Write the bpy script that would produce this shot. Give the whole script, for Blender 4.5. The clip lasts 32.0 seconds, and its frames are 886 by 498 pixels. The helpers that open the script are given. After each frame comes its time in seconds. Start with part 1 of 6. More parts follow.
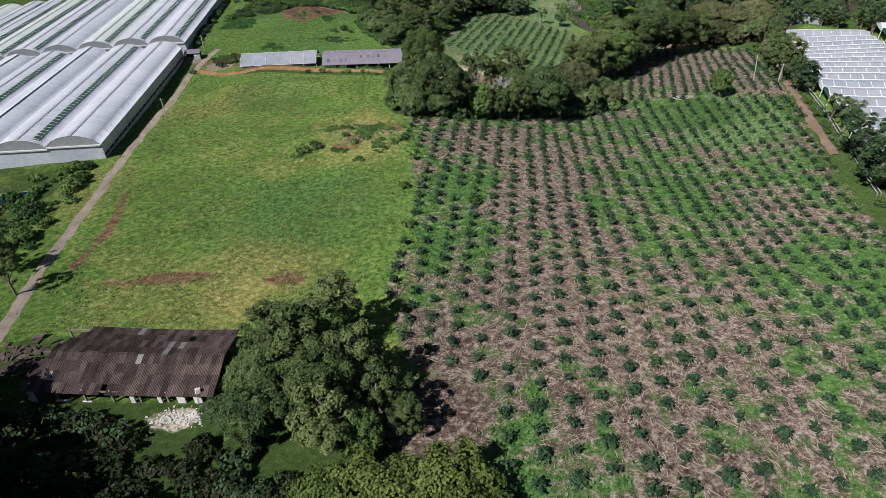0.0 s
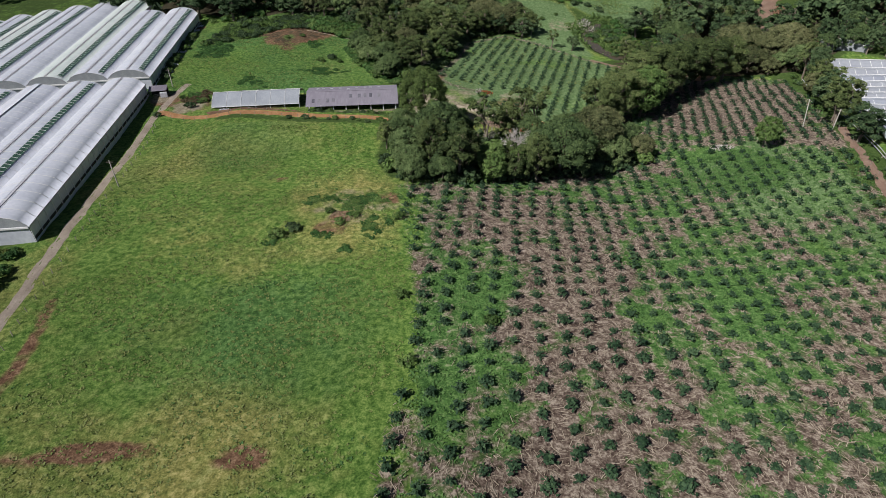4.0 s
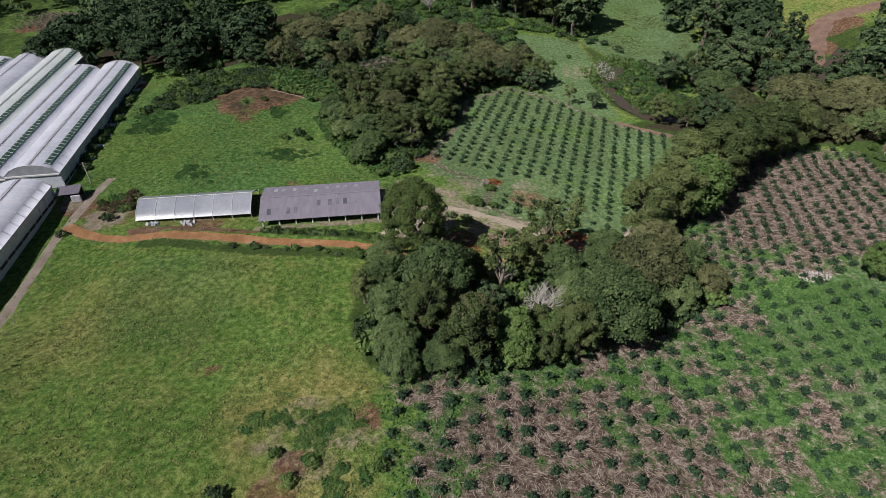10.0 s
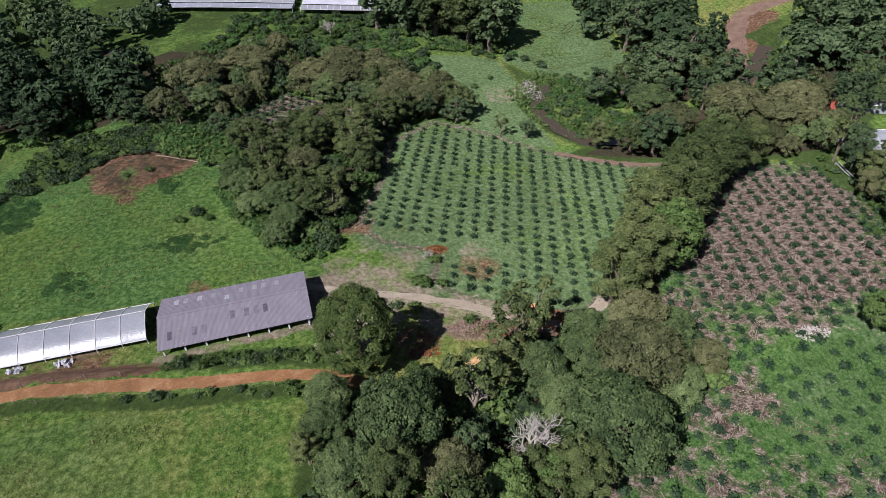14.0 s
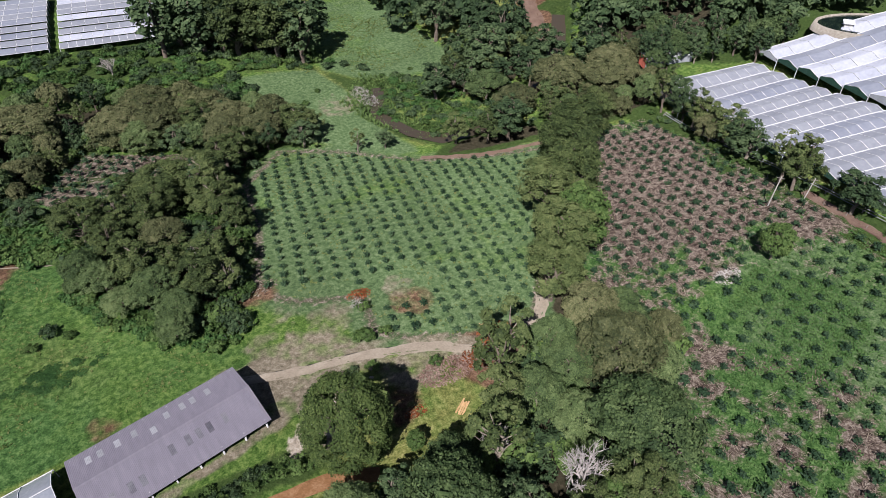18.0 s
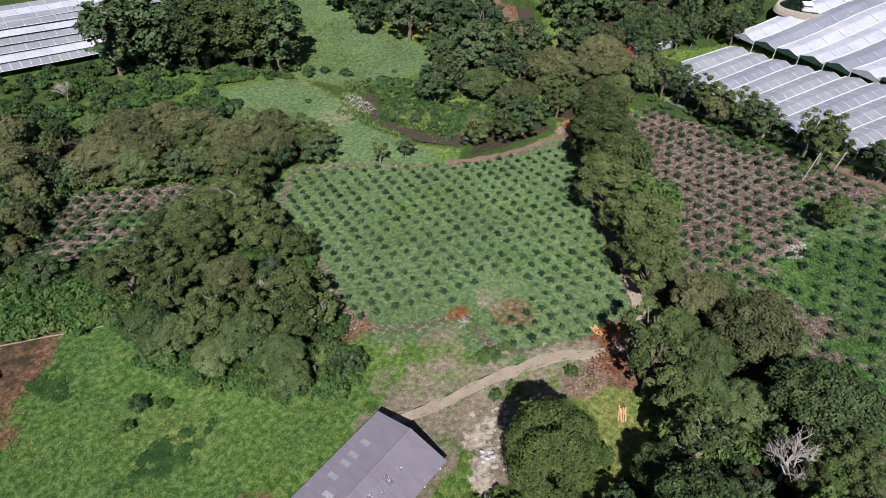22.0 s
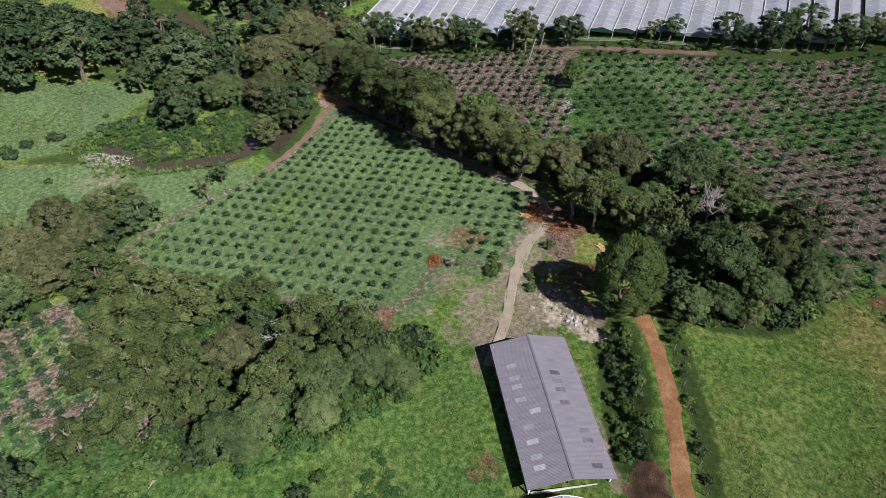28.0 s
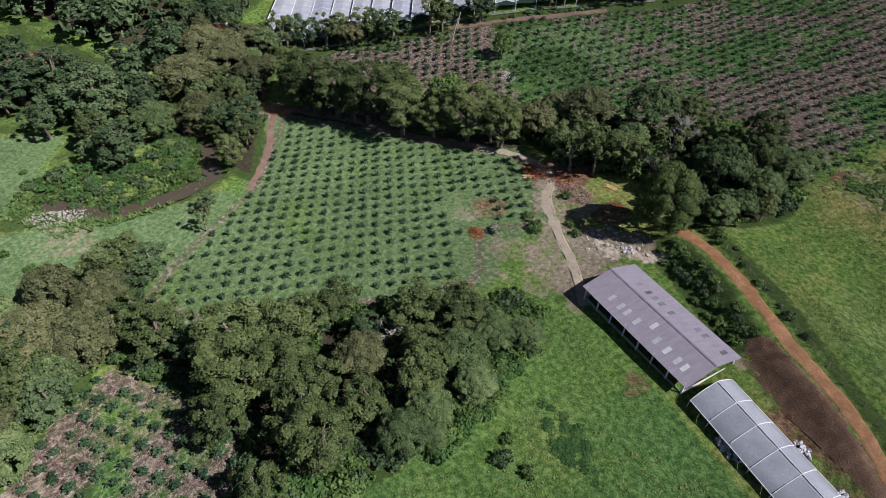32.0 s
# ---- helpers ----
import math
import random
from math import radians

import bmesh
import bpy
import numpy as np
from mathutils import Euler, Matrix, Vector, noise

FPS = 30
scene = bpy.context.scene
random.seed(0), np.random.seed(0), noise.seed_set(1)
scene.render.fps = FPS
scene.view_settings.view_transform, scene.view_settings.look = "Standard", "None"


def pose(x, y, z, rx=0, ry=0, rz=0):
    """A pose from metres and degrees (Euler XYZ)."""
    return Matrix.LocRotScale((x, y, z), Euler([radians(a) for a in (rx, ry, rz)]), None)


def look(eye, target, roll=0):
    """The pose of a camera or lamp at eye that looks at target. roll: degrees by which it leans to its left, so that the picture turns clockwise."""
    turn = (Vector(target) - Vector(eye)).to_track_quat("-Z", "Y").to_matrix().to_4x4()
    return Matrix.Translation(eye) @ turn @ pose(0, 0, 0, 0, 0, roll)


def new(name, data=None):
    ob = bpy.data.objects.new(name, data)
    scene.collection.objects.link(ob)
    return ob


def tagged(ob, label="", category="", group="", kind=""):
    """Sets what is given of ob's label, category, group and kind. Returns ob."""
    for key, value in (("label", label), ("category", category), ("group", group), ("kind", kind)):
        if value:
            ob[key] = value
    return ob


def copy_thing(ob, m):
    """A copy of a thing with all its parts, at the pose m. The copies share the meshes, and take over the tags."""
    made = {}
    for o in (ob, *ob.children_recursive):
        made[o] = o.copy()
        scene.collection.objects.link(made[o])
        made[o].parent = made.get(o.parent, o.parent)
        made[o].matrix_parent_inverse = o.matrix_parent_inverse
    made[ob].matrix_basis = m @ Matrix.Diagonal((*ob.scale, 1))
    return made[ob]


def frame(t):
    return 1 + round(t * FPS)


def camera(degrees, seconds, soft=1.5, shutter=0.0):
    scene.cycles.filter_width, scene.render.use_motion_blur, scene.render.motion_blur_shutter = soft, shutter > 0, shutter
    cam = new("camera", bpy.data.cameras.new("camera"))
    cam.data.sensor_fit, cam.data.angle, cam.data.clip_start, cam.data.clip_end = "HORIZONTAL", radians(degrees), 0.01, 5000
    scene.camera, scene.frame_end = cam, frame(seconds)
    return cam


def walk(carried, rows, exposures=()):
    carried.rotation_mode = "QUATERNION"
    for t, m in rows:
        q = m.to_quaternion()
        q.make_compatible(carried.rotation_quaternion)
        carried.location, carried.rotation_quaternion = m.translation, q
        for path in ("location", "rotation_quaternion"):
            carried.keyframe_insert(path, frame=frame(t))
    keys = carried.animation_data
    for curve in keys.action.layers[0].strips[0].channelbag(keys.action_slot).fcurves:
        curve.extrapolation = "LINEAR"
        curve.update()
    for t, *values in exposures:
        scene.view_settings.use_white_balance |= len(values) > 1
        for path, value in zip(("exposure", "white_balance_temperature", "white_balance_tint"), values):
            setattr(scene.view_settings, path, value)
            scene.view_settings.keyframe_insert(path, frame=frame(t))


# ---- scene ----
cam = camera(71.8, 32.0, soft=0.7)
METRES, EYE, TILT, LEAN, TURN = 340.0, 84.0, -38.0, 0.0, 0.0
ROWS = [
    (0.0, 0.0, 0.0, 0.0, 0.0, 0.0, -0.0),
    (0.5, -0.0007, 0.009, 0.0077, -0.02, -0.05, 0.03),
    (1.0, -0.0016, 0.0187, 0.0158, -0.13, -0.14, 0.05),
    (1.5, -0.0024, 0.029, 0.0242, -0.17, -0.21, 0.07),
    (2.0, -0.0032, 0.0399, 0.0327, -0.22, -0.25, 0.08),
    (2.5, -0.0038, 0.0512, 0.0417, -0.26, -0.29, 0.1),
    (3.0, -0.0045, 0.0628, 0.0509, -0.29, -0.34, 0.08),
    (3.5, -0.0051, 0.0747, 0.0603, -0.32, -0.36, 0.1),
    (5.5, -0.0082, 0.1233, 0.0993, -0.46, -0.48, 0.2),
    (6.0, -0.0086, 0.1356, 0.1091, -0.48, -0.5, 0.24),
    (6.5, -0.0089, 0.1477, 0.1187, -0.47, -0.49, 0.27),
    (7.0, -0.0092, 0.1597, 0.1288, -0.5, -0.54, 0.3),
    (7.5, -0.0094, 0.1717, 0.1386, -0.48, -0.55, 0.32),
    (8.0, -0.0096, 0.1834, 0.1483, -0.5, -0.57, 0.33),
    (8.5, -0.0092, 0.1949, 0.1577, -0.47, -0.6, 0.39),
    (9.0, -0.0089, 0.2062, 0.1668, -0.72, -0.64, 0.66),
    (9.5, -0.0084, 0.2174, 0.1758, -1.01, -0.71, 1.0),
    (10.0, -0.0083, 0.2285, 0.1849, -1.03, -0.76, 1.11),
    (10.5, -0.0082, 0.24, 0.1934, -0.87, -0.74, 1.01),
    (11.0, -0.008, 0.2512, 0.2019, -0.57, -0.69, 0.76),
    (11.5, -0.0078, 0.2619, 0.2105, -0.69, -0.73, 0.96),
    (12.0, -0.008, 0.2718, 0.2186, -1.45, -0.79, 1.72),
    (12.5, -0.0086, 0.2809, 0.227, -2.69, -0.92, 2.84),
    (13.0, -0.0095, 0.2895, 0.235, -4.07, -1.13, 4.11),
    (13.5, -0.012, 0.2972, 0.2422, -6.12, -1.45, 5.78),
    (14.0, -0.015, 0.3032, 0.2483, -8.48, -1.88, 7.9),
    (14.5, -0.0207, 0.3081, 0.2547, -12.88, -2.9, 11.46),
    (15.0, -0.0266, 0.3129, 0.2609, -16.95, -4.11, 14.63),
    (15.5, -0.0334, 0.318, 0.267, -20.74, -5.39, 17.36),
    (17.5, -0.0652, 0.3447, 0.2902, -27.95, -8.03, 21.36),
    (18.0, -0.0739, 0.3535, 0.2968, -28.74, -8.36, 21.53),
    (18.5, -0.0832, 0.3623, 0.3035, -29.34, -8.6, 21.53),
    (19.0, -0.0937, 0.3704, 0.3107, -31.14, -9.42, 22.35),
    (19.5, -0.1051, 0.3787, 0.3188, -33.82, -10.67, 23.63),
    (20.0, -0.1162, 0.3882, 0.3266, -35.29, -11.38, 24.17),
    (20.5, -0.1276, 0.3983, 0.3347, -36.88, -12.13, 24.65),
    (21.0, -0.1389, 0.4088, 0.3432, -38.67, -12.98, 25.3),
    (21.5, -0.1499, 0.4199, 0.3514, -39.98, -13.58, 25.75),
    (22.0, -0.161, 0.432, 0.3598, -40.88, -13.98, 25.96),
    (22.5, -0.1717, 0.4445, 0.3673, -41.41, -14.12, 26.02),
    (23.0, -0.1825, 0.4552, 0.375, -43.36, -14.99, 26.9),
    (23.5, -0.1954, 0.4645, 0.3837, -49.0, -17.82, 29.24),
    (24.0, -0.208, 0.475, 0.394, -55.0, -21.16, 31.31),
    (24.5, -0.22, 0.486, 0.4035, -60.71, -24.34, 32.95),
    (25.0, -0.2302, 0.4976, 0.4135, -66.16, -27.57, 34.24),
    (25.5, -0.2399, 0.5104, 0.4246, -71.48, -30.79, 35.11),
    (27.5, -0.2669, 0.5667, 0.4674, -87.85, -40.52, 36.18),
    (28.0, -0.2722, 0.5815, 0.4806, -94.19, -44.45, 36.08),
    (28.5, -0.2749, 0.5974, 0.4933, -97.94, -46.75, 35.75),
    (29.0, -0.2751, 0.6137, 0.5051, -99.6, -47.72, 35.47),
    (29.5, -0.2733, 0.63, 0.5159, -99.83, -47.81, 35.29),
    (30.0, -0.2711, 0.6451, 0.5263, -101.36, -48.67, 35.1),
    (30.5, -0.2687, 0.6604, 0.5381, -105.04, -50.86, 34.67),
    (31.0, -0.2658, 0.6752, 0.5494, -108.97, -53.18, 34.12),
    (31.5, -0.2628, 0.6904, 0.5609, -113.87, -56.02, 33.26),
    (32.0, -0.2586, 0.7054, 0.573, -119.18, -59.05, 32.08),
]
walk(cam, [(t, pose(0, 0, EYE, TILT, LEAN, TURN) @ pose(METRES * x, METRES * y, METRES * z, 90 + pitch, roll, yaw)) for t, x, y, z, yaw, pitch, roll in ROWS],
     exposures=[(0.0, 0.14, 5950, 14), (3.0, 0.02, 6000, 13), (6.0, -0.10, 6050, 13), (9.5, -0.14, 6050, 16), (13.0, 0.03, 5850, 22), (16.0, 0.08, 5800, 21), (21.0, 0.09, 5900, 19), (25.0, 0.10, 5900, 19), (28.0, 0.12, 5950, 18), (32.0, 0.24, 5850, 20)])

# ---- sky, sun, exposure ----
SUN_EL, SUN_DIR = 48.0, (0.77, 0.638)          # elevation; the way the shadows fall on the ground
world = bpy.data.worlds.new("sky")
scene.world = world
world.use_nodes = True
wn = world.node_tree.nodes
sky = wn.new("ShaderNodeTexSky")
sky.sky_type, sky.sun_disc = "NISHITA", False
sky.sun_elevation, sky.sun_rotation = radians(SUN_EL), math.atan2(-SUN_DIR[0], -SUN_DIR[1])
world.node_tree.links.new(sky.outputs[0], wn["Background"].inputs[0])
wn["Background"].inputs[1].default_value = 0.033
sun_data = bpy.data.lights.new("sun", "SUN")
sun_data.energy, sun_data.angle, sun_data.color = 5.0, radians(0.5), (1.0, 0.945, 0.85)
sun = new("sun", sun_data)
sun.matrix_basis = look((0, 0, 300), (SUN_DIR[0] * 300, SUN_DIR[1] * 300, 300 - 300 * math.tan(radians(SUN_EL)) * math.hypot(*SUN_DIR)))

# ---- the lie of the land ----
HILL = np.array([-6.06, -5.627, -15.877, -0.563, -3.858, 6.235, 4.746, 0.299, 2.627, 1.502])
SWELL = np.array([-0.2, -0.8, -0.6, 2.4, -0.3, -0.1, -1.1, -1.7, 1.4, 0.4, -3.7, -0.2, -0.6, 0.5, 2.2, -1.6, 0.7, 1.8, -1.2, -0.7, 1.6, -3.2, 1.9, 2.9, 0.1, -0.1, 0.2, -0.6, -0.9, -0.8, 0.5, 2.7, 0.6, 0.2, -2.0, -1.5, -0.7, 0.0, -3.7, 0.4, -0.6, -0.3, -0.2, -0.1, -0.4, 2.4, 1.1, -0.1])
KX, KY = np.meshgrid(np.arange(-100, 151, 50), np.arange(60, 401, 48))
KX, KY = KX.ravel(), KY.ravel()


ROAD_X = [-95, -88, -75, -63, -50, -40, -30, -20, -11, -5]
ROAD_Y = [227, 222, 217.5, 215, 213, 211, 209.3, 208.5, 207.5, 205]


def step(v, a, b):
    s = np.clip((v - a) / (b - a), 0, 1)
    return s * s * (3 - 2 * s)


def hill(x, y):
    """Height of the bare land, in metres."""
    x, y = np.asarray(x, float), np.asarray(y, float)
    u, v = np.clip(x / 120, -1.6, 1.8), np.clip((y - 220) / 160, -1.5, 1.6)
    z = np.stack([1 + 0 * u, u, v, u * u, u * v, v * v, u ** 3, u * u * v, u * v * v, v ** 3], -1) @ HILL
    for kx, ky, a in zip(KX, KY, SWELL):
        z = z + a * np.exp(-((x - kx) ** 2 + (y - ky) ** 2) / 1800.0)
    z = z + 5.0 * np.exp(-((x - 158) ** 2 + (y - 284) ** 2) / 400.0)
    # the terrace that carries the clay road, and the bank below it
    beside = y - np.interp(x, ROAD_X, ROAD_Y)
    return z + 3.8 * step(y, 182, 206) * (1 - step(beside, 2.0, 9.0)) * step(x, -85, -62) * (1 - step(x, -22, -2))


def lattice_noise(x, y, size, seed):
    """Smooth value noise between -1 and 1 with lumps of that size."""
    x, y = np.asarray(x, float) / size, np.asarray(y, float) / size
    i, j = np.floor(x).astype(np.int64), np.floor(y).astype(np.int64)
    f, g = x - i, y - j
    f, g = f * f * (3 - 2 * f), g * g * (3 - 2 * g)

    def rnd(a, b):
        n = np.sin(a * 127.1 + b * 311.7 + seed * 74.7) * 43758.5453
        return 2 * (n - np.floor(n)) - 1
    return (rnd(i, j) * (1 - f) + rnd(i + 1, j) * f) * (1 - g) + (rnd(i, j + 1) * (1 - f) + rnd(i + 1, j + 1) * f) * g


def inside(poly, x, y):
    """Signed distance to a polygon: positive inside."""
    x, y = np.asarray(x, float), np.asarray(y, float)
    best, odd = np.full(x.shape, 1e9), np.zeros(x.shape, bool)
    for (ax, ay), (bx, by) in zip(poly, poly[1:] + poly[:1]):
        dx, dy = bx - ax, by - ay
        s = np.clip(((x - ax) * dx + (y - ay) * dy) / (dx * dx + dy * dy), 0, 1)
        best = np.minimum(best, np.hypot(x - ax - s * dx, y - ay - s * dy))
        if ay != by:
            odd ^= ((ay > y) != (by > y)) & (x < dx * (y - ay) / dy + ax)
    return np.where(odd, best, -best)


def off_line(line, x, y):
    """Distance to a broken line."""
    best = np.full(np.shape(x), 1e9)
    for (ax, ay), (bx, by) in zip(line, line[1:]):
        dx, dy = bx - ax, by - ay
        s = np.clip(((x - ax) * dx + (y - ay) * dy) / (dx * dx + dy * dy), 0, 1)
        best = np.minimum(best, np.hypot(x - ax - s * dx, y - ay - s * dy))
    return best


# plan: fields, roads and water
FIELD_A = [(-11, 83), (-7, 104), (-7, 122), (-10, 145), (-13, 167), (3, 173), (17, 178), (31, 183), (52, 195), (62, 200), (62, 211), (58, 221),
           (70, 242), (95, 268), (122, 276), (134, 268), (132, 242), (121, 212), (116, 191), (107, 159), (101, 130), (97, 110), (92, 60), (86, 15),
           (40, 8), (8, 15), (3, 36), (5, 55), (-6, 62)]
FIELD_B = [(100, 278), (84, 259), (68, 246), (54, 231), (44, 222), (30, 223), (17, 231), (12, 236), (16, 248), (2, 255), (-3, 263), (6, 285), (12, 312),
           (29, 327), (36, 322), (50, 309), (62, 296), (85, 285)]
FIELD_D = [(-24, 363), (2, 348), (13, 336), (-1, 324), (-8, 316), (-18, 313), (-28, 315), (-41, 337)]
MUD = [(-84, 303), (-70, 315), (-53, 316), (-45, 306), (-50, 296), (-58, 290), (-62, 280), (-72, 288)]
WEST_ROAD = [(-72, 62), (-75, 74), (-79, 92), (-82, 110), (-85, 135), (-88, 158), (-91, 190), (-94, 215), (-95, 228), (-94, 243), (-93, 250)]
RED_ROAD = list(zip(ROAD_X, ROAD_Y))
SHED_TRACK = [(-19, 240), (-11, 236.5), (-4, 234), (5, 231.5), (13, 228.5), (20, 225), (28, 219), (38, 218.5), (46, 222), (53, 228)]
EDGE_TRACK = [(53, 228), (68, 243), (88, 259), (104, 273), (108, 279), (98, 283), (80, 289), (64, 297)]
FAR_ROAD = [(150, 326), (155, 335), (165, 357), (180, 380), (197, 383), (216, 379), (250, 372), (300, 380)]
STREAM = [(175, 352), (158, 334), (140, 322), (126, 314), (108, 308), (92, 304), (78, 306), (72, 315), (69, 330), (72, 340), (78, 347), (80, 351)]


def land(x, y):
    """Height of the ground with its cut road, banks, stream bed and small lumps."""
    z = hill(x, y)
    z = z - 1.6 * (1 - step(off_line(STREAM, x, y), 1.5, 6))
    z = z - 0.35 * (1 - step(off_line(RED_ROAD, x, y), 1.4, 3.0)) - 0.2 * (1 - step(off_line(WEST_ROAD, x, y), 1.3, 2.6))
    z = z + 0.10 * lattice_noise(x, y, 2.3, 3) + 0.25 * lattice_noise(x, y, 9, 5) + 0.05 * lattice_noise(x, y, 1.1, 8)
    return z


def mulch(x, y):
    """Share of bare mulched soil, against weeds, in the large crop."""
    m = 0.57 + 0.16 * lattice_noise(x, y, 14, 12) + 0.22 * lattice_noise(x, y, 30, 11) + 0.30 * lattice_noise(x, y, 6.5, 13) + 0.42 * lattice_noise(x, y, 2.6, 14)
    for cx, cy, r, a in ((82, 188, 17, 0.75), (52, 172, 14, 0.25), (48, 120, 26, 0.25), (4, 122, 14, 0.35), (62, 140, 20, 0.2), (72, 75, 30, 0.12), (98, 178, 26, 0.26), (92, 148, 26, 0.22), (76, 205, 20, 0.2)):
        m = m - a * (1 - step(np.hypot(x - cx, y - cy), r * 0.5, r))
    for cx, cy, r, a in ((12, 152, 16, 0.4), (96, 235, 30, 0.5), (24, 80, 24, 0.35), (110, 255, 25, 0.4), (18, 112, 14, 0.25)):
        m = m + a * (1 - step(np.hypot(x - cx, y - cy), r * 0.5, r))
    return np.clip(m, 0, 1)


def at(x, y):
    return float(land(np.array([x]), np.array([y]))[0])


# ---- materials ----
def material(name, colours, scale=1.0, rough=0.85, bump=0.3, island=0.0, each=0.0, detail=6.0, metal=0.0, shine=0.3, through_leaf=0.0, distort=0.0, stretch=None):
    """Noise-mottled surface: colours from dark to light; island / each: how far pieces or things differ in brightness."""
    m = bpy.data.materials.new(name)
    m.use_nodes = True
    nt = m.node_tree
    n, link = nt.nodes, nt.links.new
    p = n["Principled BSDF"]
    p.inputs["Roughness"].default_value, p.inputs["Metallic"].default_value = rough, metal
    p.inputs["Specular IOR Level"].default_value = shine
    p.inputs["Diffuse Roughness"].default_value = 1.0 if rough > 0.8 else 0.3
    geo = n.new("ShaderNodeNewGeometry")
    place = geo.outputs["Position"]
    if stretch:
        mp = n.new("ShaderNodeMapping")
        mp.inputs["Scale"].default_value = stretch
        link(place, mp.inputs[0])
        place = mp.outputs[0]
    t1, t2 = n.new("ShaderNodeTexNoise"), n.new("ShaderNodeTexNoise")
    for tx, s in ((t1, scale), (t2, scale * 9.0)):
        tx.inputs["Scale"].default_value, tx.inputs["Detail"].default_value, tx.inputs["Distortion"].default_value = s, detail, distort
        link(place, tx.inputs["Vector"])
    mix = n.new("ShaderNodeMath")
    mix.operation = "MULTIPLY_ADD"
    mix.inputs[1].default_value = 0.45
    half = n.new("ShaderNodeMath")
    half.operation = "MULTIPLY"
    half.inputs[1].default_value = 0.55
    link(t1.outputs[0], half.inputs[0]), link(t2.outputs[0], mix.inputs[0]), link(half.outputs[0], mix.inputs[2])
    value = mix.outputs[0]
    for amount, source in ((island, geo.outputs["Random Per Island"]), (each, n.new("ShaderNodeObjectInfo").outputs["Random"])):
        if amount:
            a = n.new("ShaderNodeMath")
            a.operation = "MULTIPLY_ADD"
            a.inputs[1].default_value = amount
            sub = n.new("ShaderNodeMath")
            sub.operation = "SUBTRACT"
            sub.inputs[1].default_value = amount / 2
            link(source, a.inputs[0]), link(value, a.inputs[2]), link(a.outputs[0], sub.inputs[0])
            value = sub.outputs[0]
    ramp = n.new("ShaderNodeValToRGB")
    stops = ramp.color_ramp.elements
    while len(stops) < len(colours):
        stops.new(0.5)
    for k, c in enumerate(colours):
        stops[k].position = 0.28 + 0.44 * k / max(1, len(colours) - 1)
        stops[k].color = (*c, 1)
    link(value, ramp.inputs[0]), link(ramp.outputs[0], p.inputs["Base Color"])
    if bump:
        b = n.new("ShaderNodeBump")
        b.inputs["Strength"].default_value, b.inputs["Distance"].default_value = bump, 0.4 / scale if scale > 1 else 0.3
        link(t2.outputs[0], b.inputs["Height"]), link(b.outputs[0], p.inputs["Normal"])
    if through_leaf:
        tr, mx = n.new("ShaderNodeBsdfTranslucent"), n.new("ShaderNodeMixShader")
        mx.inputs[0].default_value = through_leaf
        link(ramp.outputs[0], tr.inputs[0]), link(p.outputs[0], mx.inputs[1]), link(tr.outputs[0], mx.inputs[2])
        link(mx.outputs[0], n["Material Output"].inputs[0])
    return m


def leafy(name, colours, each=0.22):
    return material(name, colours, scale=0.42, rough=0.7, bump=0.0, island=0.24, each=each, shine=0.18, through_leaf=0.08, detail=3.0)


M_EUC = leafy("eucalypt_leaves", [(0.026, 0.043, 0.014), (0.086, 0.120, 0.038), (0.186, 0.222, 0.080)])
M_BROAD = leafy("broad_leaves", [(0.032, 0.058, 0.020), (0.102, 0.152, 0.054), (0.212, 0.276, 0.106)])
M_TAN = leafy("flowering_leaves", [(0.042, 0.056, 0.022), (0.104, 0.118, 0.048), (0.216, 0.220, 0.100)])
M_DARK = leafy("dark_leaves", [(0.019, 0.038, 0.016), (0.058, 0.098, 0.040), (0.138, 0.194, 0.082)])
M_BUSH = leafy("bush_leaves", [(0.028, 0.058, 0.014), (0.082, 0.142, 0.036), (0.170, 0.250, 0.072)])
M_LIME = leafy("lime_leaves", [(0.045, 0.068, 0.016), (0.102, 0.142, 0.032), (0.180, 0.222, 0.058)])
M_CROP = leafy("crop_leaves", [(0.012, 0.032, 0.015), (0.036, 0.074, 0.034), (0.098, 0.160, 0.074)], each=0.2)
M_WEED = leafy("weed_leaves", [(0.024, 0.064, 0.016), (0.058, 0.130, 0.032), (0.112, 0.200, 0.058)])
M_GREAT = leafy("great_tree_leaves", [(0.024, 0.044, 0.012), (0.070, 0.108, 0.028), (0.150, 0.198, 0.058)])
M_TWIG = leafy("reddish_twigs", [(0.11, 0.062, 0.045), (0.23, 0.145, 0.110), (0.40, 0.29, 0.23)])
M_GRASS = leafy("grass_blades", [(0.058, 0.098, 0.020), (0.118, 0.165, 0.040), (0.205, 0.225, 0.078)])
M_BRUSH = leafy("dry_brush_leaves", [(0.045, 0.034, 0.018), (0.130, 0.100, 0.052), (0.255, 0.205, 0.115)])
# brownish scrub, coloured darker to take in the shade that lies on it
M_SHADEDSCRUB = leafy("brown_scrub_leaves_shade_darkened", [(0.016, 0.022, 0.009), (0.036, 0.045, 0.019), (0.075, 0.080, 0.036)])
M_RUST = leafy("rusty_dead_leaves", [(0.10, 0.035, 0.014), (0.26, 0.080, 0.026), (0.42, 0.150, 0.050)])
M_STRAW = material("dry_straw", [(0.140, 0.110, 0.080), (0.232, 0.188, 0.140), (0.345, 0.292, 0.226)], scale=0.5, island=0.5, bump=0)
M_BARK = material("bark", [(0.10, 0.075, 0.055), (0.20, 0.165, 0.125), (0.32, 0.28, 0.22)], scale=1.5, bump=0.5, each=0.2)
M_DEAD = material("bleached_wood", [(0.26, 0.23, 0.20), (0.42, 0.39, 0.35), (0.58, 0.55, 0.50)], scale=2.0, bump=0.3)
